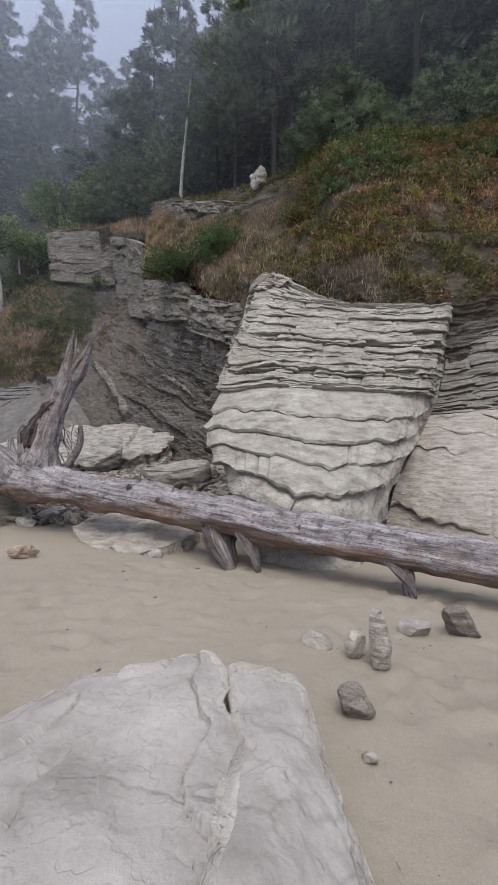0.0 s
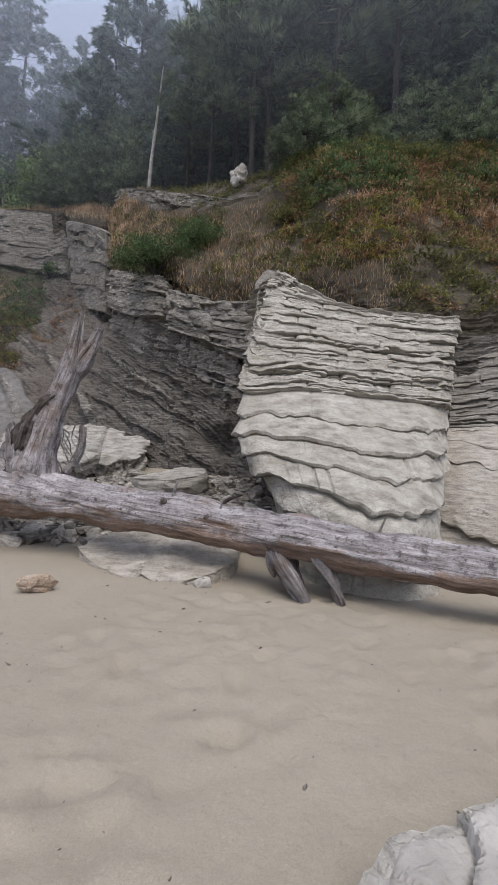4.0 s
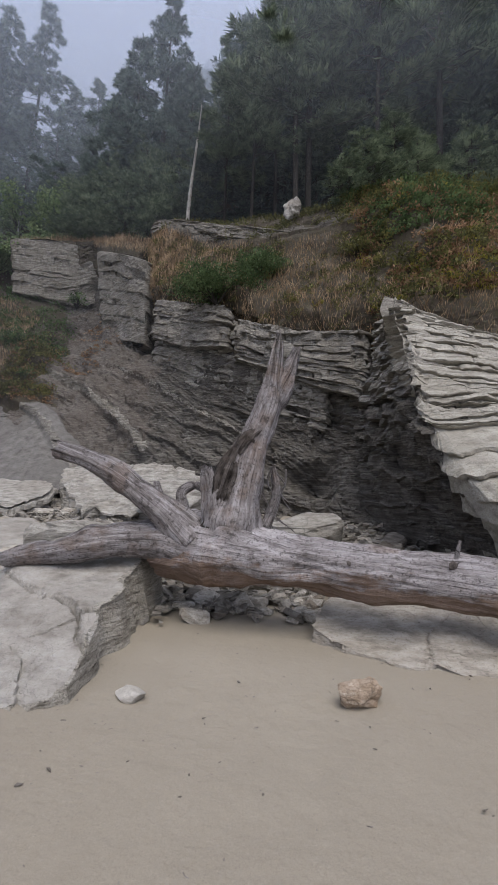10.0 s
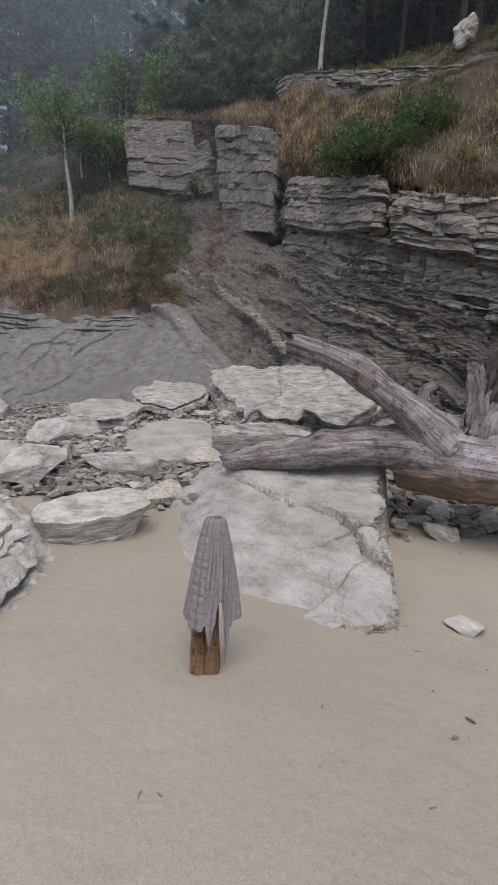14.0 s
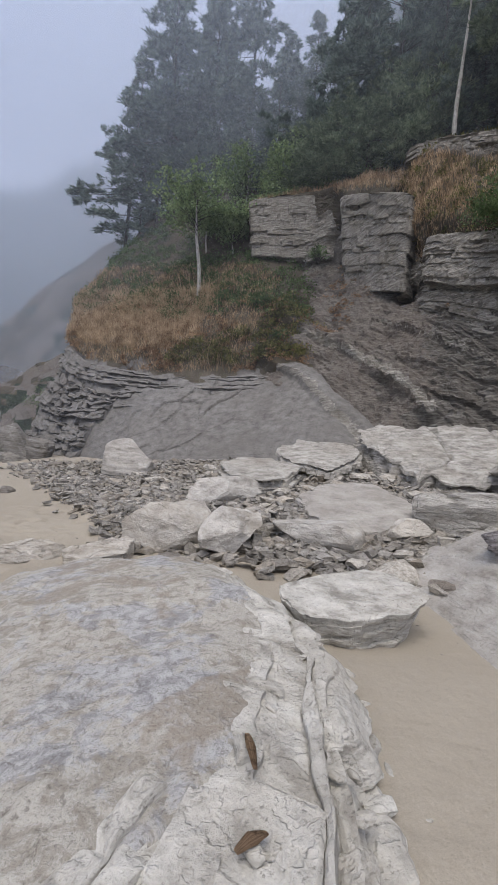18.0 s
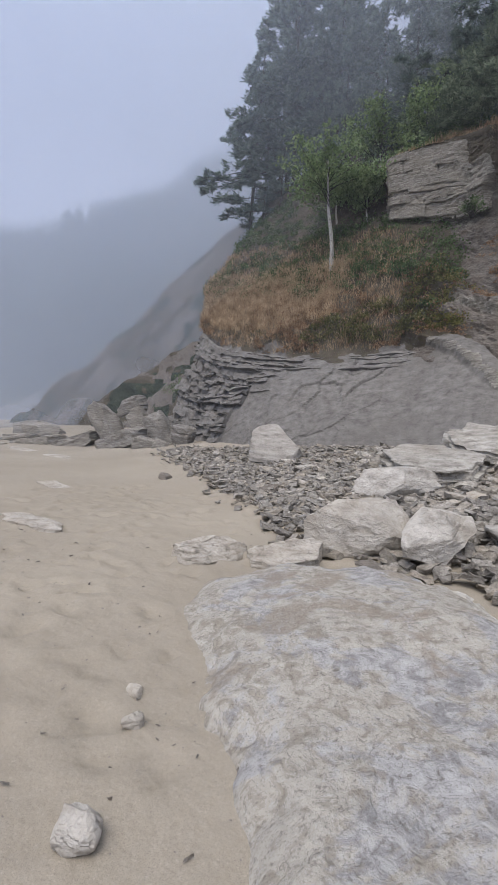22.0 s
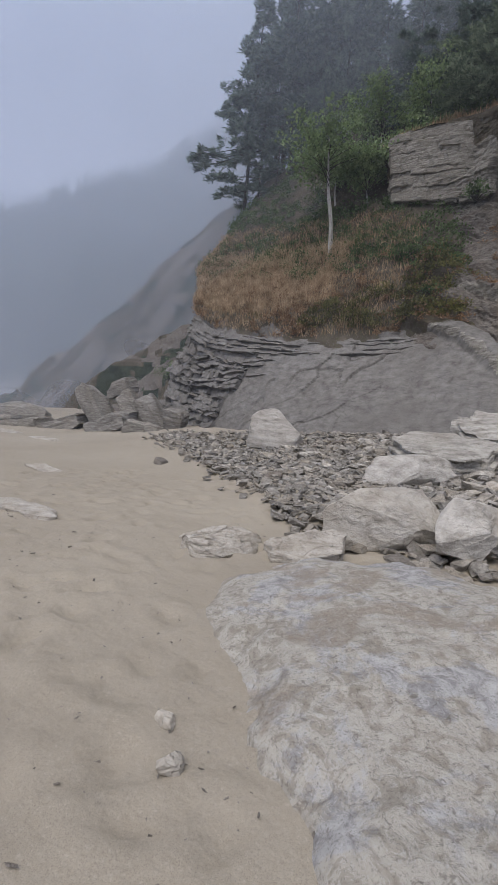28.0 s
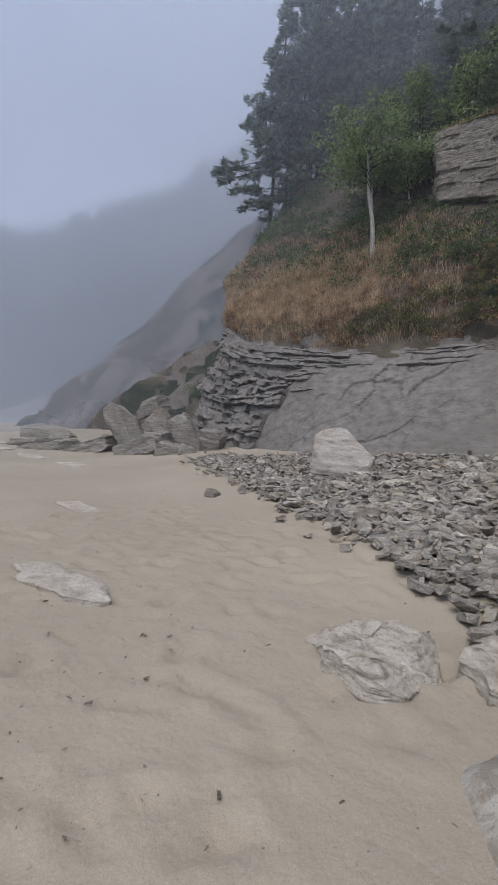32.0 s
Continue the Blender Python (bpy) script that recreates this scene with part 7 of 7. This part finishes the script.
def place_shrubs():
    for seed, x, y, z, size, n, mat, label in (
            (401, -4.7, 18.3, 8.7, (3.2, 2.0, 2.1), 7000, SHRUB, "bright green shrub on the cliff ledge"),
            (402, -3.1, 18.8, 9.7, (2.4, 1.8, 1.9), 5000, SHRUB, "round green shrub on the bank"),
            (403, -14.9, 27.8, 15.5, (3.6, 2.2, 2.4), 3200, SHRUB, "dark green shrub on top of the rock block"),
            (408, -12.6, 25.2, 11.4, (0.9, 0.8, 1.1), 700, SHRUB, "small dark shrub in a cleft of the rock"),
            (409, -14.8, 23.6, 8.4, (2.2, 1.6, 1.5), 1500, SHRUB, "dark shrub on the grassy slope"),
            (410, -16.8, 24.2, 8.9, (2.6, 1.6, 1.3), 1700, SHRUB, "low dark shrub below the alder"),
            (411, -24.8, 28.0, 11.2, (3.0, 2.0, 1.4), 1800, SHRUB, "green scrub on the edge of the slope"),
            (412, -27.6, 29.5, 11.8, (3.0, 2.0, 1.5), 1800, SHRUB, "green scrub at the corner of the slope"),
            (413, -9.0, 25.6, 15.2, (2.4, 1.8, 1.8), 2200, NEEDLES, "dark shrub at the foot of the trees"),
            (414, -11.2, 27.2, 16.0, (2.8, 2.0, 2.2), 2400, NEEDLES, "dark shrub before the trees"),
            (415, -1.2, 16.8, 7.7, (0.7, 0.5, 0.5), 380, YELLOW, "small yellow-leaved shrub on the rock ledge"),
            (416, -3.5, 20.5, 11.5, (1.6, 1.2, 0.9), 1000, OLIVE, "olive scrub on the bank"),
            (417, 0.2, 17.2, 10.0, (1.4, 1.0, 0.8), 900, OLIVE, "olive scrub above the buttress"),
            (418, 4.5, 15.9, 9.9, (2.6, 1.6, 1.2), 1800, OLIVE, "olive and yellow scrub on the steep bank"),
            (419, 2.9, 16.4, 10.8, (2.4, 1.6, 1.2), 1700, SHRUB, "green scrub on the steep bank"),
            (420, 6.8, 16.6, 10.8, (2.8, 1.6, 1.3), 1900, SHRUB, "green scrub high on the bank"),
            (421, 4.6, 17.4, 12.0, (3.0, 1.8, 1.4), 2000, OLIVE, "olive scrub below the shrubs"),
            (422, -13.4, 22.4, 6.6, (0.9, 0.8, 0.9), 600, SHRUB, "small dark bush at the edge of the shale"),
            (424, -12.8, 27.6, 15.8, (3.2, 2.0, 2.6), 3000, SHRUB, "dense green shrub behind the rock block"),
            (425, -10.2, 26.2, 15.3, (2.6, 1.8, 2.0), 2400, SHRUB, "green shrub on the edge of the band"),
            (423, -28.6, 24.0, 3.4, (2.6, 1.6, 1.8), 1500, SHRUB, "dark bush behind the fallen blocks")):
        ob = shrub("shrub", seed, size, n, mat, label)
        ob.location = (x, y, z)


place_shrubs()


def blades(name, sheet_name, rule, count, height, width, material, seed, label, lean=0.35):
    """Grass blades rooted on a sheet where the rule holds."""
    g, par, n = LAND[sheet_name]
    r = np.random.RandomState(seed)
    p = par[None] + 0 * g[..., 0]
    d = LAND[sheet_name + "_top"] if sheet_name + "_top" in LAND else g
    area = np.linalg.norm(np.cross(np.gradient(g, axis=0), np.gradient(g, axis=1)), axis=-1)
    w = np.where(rule(g, p), area, 0).ravel()
    pick = r.choice(len(w), count, p=w / w.sum())
    root = g.reshape(-1, 3)[pick] + r.normal(size=(count, 3)) * [0.08, 0.08, 0.0]
    up = np.array([0, -0.25, 1.0]) + r.normal(size=(count, 3)) * lean
    tuft = 0.55 + 0.6 * (vnoise(root, 0.9, 3, seed) + 1) / 2
    h = height * tuft * r.uniform(0.5, 1.25, count)
    root[:, 2] -= 0.05
    ob = tri_cloud(name, spray_quads(r, root, up, h, np.full(count, width)), material)
    return tagged(ob, label, "grass", kind="stuff")


def scrub(name, sheet_name, rule, clumps, each, radius, leaf, material, seed, label):
    """Low leafy plants: many small clumps of leaves on a sheet."""
    g, par, n = LAND[sheet_name]
    r = np.random.RandomState(seed)
    p = par[None] + 0 * g[..., 0]
    area = np.linalg.norm(np.cross(np.gradient(g, axis=0), np.gradient(g, axis=1)), axis=-1)
    w = np.where(rule(g, p), area, 0).ravel()
    c = g.reshape(-1, 3)[r.choice(len(w), clumps, p=w / w.sum())]
    rad = radius * r.uniform(0.5, 1.3, clumps)
    which = np.repeat(np.arange(clumps), each)
    d = r.normal(size=(len(which), 3))
    d /= np.linalg.norm(d, axis=1, keepdims=True)
    d[:, 2] = np.abs(d[:, 2])
    pos = c[which] + d * (rad[which] * r.uniform(0.3, 1.0, len(which)))[:, None]
    s = leaf * r.uniform(0.5, 1.5, len(which))
    ob = tri_cloud(name, spray_quads(r, pos, d + r.normal(size=d.shape) * 0.7, s, s * 0.33), material)
    return tagged(ob, label, "undergrowth", kind="stuff")


bank = lambda g, p: (p > 3.75) & (p < 6.25) & (g[..., 0] > 0.1)
scrub("olive_scrub", "cliff_wall", lambda g, p: bank(g, p) & (vnoise(g, 0.45, 3, 31) > -0.25), 1200, 55, 0.34, 0.0898, OLIVE, 51, "olive-green low scrub on the steep bank")
scrub("green_scrub", "cliff_wall", lambda g, p: bank(g, p) & (p > 5.2) & (vnoise(g, 0.5, 3, 32) > -0.05), 600, 55, 0.36, 0.0816, SHRUB, 52, "green leafy scrub on the steep bank")
scrub("rust_scrub", "cliff_wall", lambda g, p: bank(g, p) & (vnoise(g, 0.55, 3, 33) > -0.1), 950, 50, 0.3, 0.0816, RUST, 53, "rust-red bracken on the steep bank")
scrub("yellow_scrub", "cliff_wall", lambda g, p: bank(g, p) & (vnoise(g, 0.6, 3, 34) > 0.3), 170, 50, 0.26, 0.0734, YELLOW, 54, "yellow-green leaves on the steep bank")
scrub("ledge_scrub", "cliff_wall", lambda g, p: (p > 3.7) & (p < 6.0) & (g[..., 0] > -9) & (g[..., 0] < 0.1) & (vnoise(g, 0.6, 3, 35) > 0.0), 420, 46, 0.28, 0.0734, OLIVE, 55, "olive scrub on the ledge above the cliff")
scrub("slope_scrub", "shale_slope", lambda g, p: (p > 2.3) & (p < 4.2) & (vnoise(g, 0.5, 3, 36) + 0.12 * (g[..., 0] + 18) > 0.1), 700, 55, 0.34, 0.0816, OLIVE, 56, "olive scrub among the dry grass")
scrub("slope_rust", "shale_slope", lambda g, p: (p > 2.1) & (p < 4.0) & (vnoise(g, 0.5, 3, 37) > -0.2), 700, 50, 0.26, 0.0816, RUST, 57, "rusty bracken on the slope above the shale")
scrub("slope_green", "shale_slope", lambda g, p: (p > 3.5) & (p < 5.4) & (vnoise(g, 0.35, 3, 38) > -0.25), 1000, 55, 0.42, 0.0979, SHRUB, 58, "dark green undergrowth high on the slope")
scrub("hollow_weeds", "cliff_wall", lambda g, p: (p > 0.9) & (p < 2.6) & (g[..., 0] < -6.5) & (vnoise(g, 0.6, 3, 39) > 0.35), 112, 60, 0.2, 0.0544, RUST, 59, "sparse brown weeds on the shale below the band")
blades("slope_grass", "shale_slope", lambda g, p: (p > 2.15) & (p < 4.6) & (g[..., 0] < -14.5), 34000, 0.42, 0.008, DRY_GRASS, 1, "dry straw-coloured grass on the slope above the shale")
blades("pale_grass", "shale_slope", lambda g, p: (p > 2.5) & (p < 4.2) & (g[..., 0] < -17.5) & (vnoise(g, 0.35, 3, 41) + 0.08 * (-19 - g[..., 0]) > -0.15), 34000, 0.6, 0.009, PALE_GRASS, 2, "tall pale dry grass on the slope", 0.28)
blades("bank_grass", "cliff_wall", lambda g, p: (p > 3.6) & (p < 5.3) & (g[..., 0] > -9) & (g[..., 0] < 9) & ((g[..., 0] < 0.3) | (vnoise(g, 0.5, 3, 43) > 0.0)), 17000, 0.34, 0.008, DRY_GRASS, 4, "dry brown grass on the bank above the cliff")
blades("bench_grass", "cliff_wall", lambda g, p: (p > 4.2) & (p < 5.3) & (g[..., 0] < -6.2), 8000, 0.42, 0.008, DRY_GRASS, 7, "tall dry grass on the rock band", 0.25)
blades("wood_floor_plants", "cliff_wall", lambda g, p: (p > 5.9) & (p < 6.9), 16000, 0.3, 0.03, OLIVE, 8, "dark undergrowth below the trees", 0.8)


# ---- rubble ----
def rubble():
    meshes = []
    for k in range(8):
        v, f = rock_shape(500 + k, (1.0, 0.72, 0.36), 2, 0.9, 0.0, 0.05, 9)
        me = bpy.data.meshes.new("rubble_stone")
        me.from_pydata(v.tolist(), [], f)
        me.materials.append(RUBBLE if k % 4 else DARK_STONE)
        meshes.append(me)
    r = random.Random(77)

    def spot():
        if r.random() < 0.78:
            y = r.uniform(8.9, 16.5)
            x0 = -11.0 - max(0, y - 9.5) * 1.5 if y < 12.5 else -15.5 - (y - 12.5) * 1.6
            x = r.uniform(max(x0, -21), -5.5)
        else:
            x, y = r.uniform(-5.5, -0.3), r.uniform(8.9, 14.0)
        if y < 9.6 and r.random() < 0.5:
            return spot()
        return x + r.gauss(0, 0.35), y + r.gauss(0, 0.2)

    for k in range(245):
        x, y = spot()
        s = r.choice((0.18, 0.22, 0.28, 0.34, 0.42, 0.5, 0.64))
        ob = new("rubble_stone", meshes[k % 8])
        ob.matrix_world = pose(x, y, float(ground_height(x, y)) + 0.12 * s + r.uniform(0.0, 0.06), r.uniform(-18, 18), r.uniform(-18, 18), r.uniform(0, 360)) @ Matrix.Diagonal((s * r.uniform(0.8, 1.3), s, s * r.uniform(0.7, 1.2), 1))
        tagged(ob, "angular grey stone in the rubble below the cliff", "stone", "rubble stones")
    for k in range(54):
        x, y = (r.uniform(-4.25, -2.3), r.uniform(8.7, 9.6)) if k < 24 else (r.uniform(-2.6, 0.1), r.uniform(9.3, 12.6))
        s = r.uniform(0.2, 0.5) if k < 24 else r.uniform(0.3, 0.75)
        ob = new("rubble_stone", meshes[k % 8 if k < 24 else (0, 4, 1, 4)[k % 4]])
        ob.matrix_world = pose(x, y, float(ground_height(x, y)) + 0.15 * s, r.uniform(-25, 25), r.uniform(-25, 25), r.uniform(0, 360)) @ Matrix.Diagonal((s, s, s * 1.2, 1))
        tagged(ob, "dark angular stone wedged below the driftwood log", "stone", "rubble stones")
    pieces = []
    rs = np.random.RandomState(18)
    for k in range(1700):
        x, y = spot()
        size = rs.uniform(0.09, 0.27)
        v, f = rock_shape(600 + k % 40, (size, size * rs.uniform(0.55, 0.9), size * rs.uniform(0.25, 0.6)), 1, 0.8, 0.0, 0.04, 5)
        rot = np.array(Euler((rs.normal() * 0.3, rs.normal() * 0.3, rs.uniform(0, 6.28))).to_matrix())
        pieces.append((v @ rot.T + [x, y, float(ground_height(x, y)) + size * 0.12 + rs.uniform(0, 0.08)], f))
    ob = join_pieces("cobbles", pieces, CHIPS)
    tagged(ob, "loose angular cobbles below the cliff", "stones", kind="stuff")
    pieces = []
    rs = np.random.RandomState(8)
    base = np.array([(x, y, z) for x in (-1, 1) for y in (-1, 1) for z in (-1, 1)], float)
    faces = [(0, 1, 3, 2), (4, 6, 7, 5), (0, 4, 5, 1), (2, 3, 7, 6), (0, 2, 6, 4), (1, 5, 7, 3)]
    for k in range(13000):
        x, y = spot()
        s = rs.uniform(0.03, 0.13)
        v = base * [s, s * rs.uniform(0.45, 0.9), s * rs.uniform(0.15, 0.4)] * rs.uniform(0.55, 1.15, base.shape)
        rot = np.array(Euler((rs.normal() * 0.35, rs.normal() * 0.35, rs.uniform(0, 6.28))).to_matrix())
        pieces.append((v @ rot.T + [x, y, float(ground_height(x, y)) + s * 0.2 + rs.uniform(0, 0.09)], faces))
    ob = join_pieces("gravel", pieces, CHIPS)
    tagged(ob, "loose grey gravel and shale chips below the cliff", "gravel", kind="stuff")


rubble()


def rim_flakes():
    """Broken plates and pebbles lying on the crumbling rim and the sand below it."""
    rs = np.random.RandomState(33)
    edge = np.array([(-7.05, 4.75), (-6.95, 5.25), (-7.2, 6.1), (-7.5, 6.9), (-8.0, 7.4)])
    for k in range(60):
        f = rs.uniform(0, 4)
        i = min(int(f), 3)
        foot = edge[i][0] * (1 - f + i) + edge[i + 1][0] * (f - i)
        x, y = edge[i] * (1 - f + i) + edge[i + 1] * (f - i) + rs.uniform(-0.7, 0.12, 2) * [1, 0.2]
        size = rs.uniform(0.05, 0.17)
        z = float(np.interp(foot - x, (0.0, 0.1, 0.34, 1.0), (0.0, 0.06, 0.23, 0.26)))
        v, f2 = rock_shape(700 + k, (size, size * rs.uniform(0.5, 0.8), size * rs.uniform(0.25, 0.45)), 2, 0.9, 0.0, 0.04, 6)
        ob = mesh_object("rim_flake", v, f2, RIM)
        ob.matrix_world = pose(x, y, max(z, 0.012), rs.uniform(-25, 25), rs.uniform(-5, 30), rs.uniform(0, 360))
        tagged(ob, "small cream plate broken off the rock's rim", "stone", "broken rim plates")


rim_flakes()


def litter():
    """Bits of bark, weed and twigs strewn over the sand."""
    rs = np.random.RandomState(5)
    base, faces = ico(1)
    pieces = []
    for k in range(2500):
        x, y = (rs.uniform(-16, 4.5), rs.uniform(2.0, 8.6)) if k < 1700 else (rs.uniform(-15, -9), rs.uniform(3.5, 9.5))
        s = rs.choice([0.004, 0.007, 0.012], p=[0.62, 0.32, 0.06])
        v = base * [s * rs.uniform(1, 2.6), s * 0.6, s * 0.4] + rs.normal(size=base.shape) * s * 0.25
        rot = np.array(Euler((0, 0, rs.uniform(0, 6.28))).to_matrix())
        pieces.append((v @ rot.T + [x, y, float(ground_height(x, y)) + 0.006], faces))
    ob = join_pieces("beach_litter", pieces, DARK_STONE)
    tagged(ob, "dark bits of bark and weed strewn over the sand", "litter", kind="stuff")


litter()
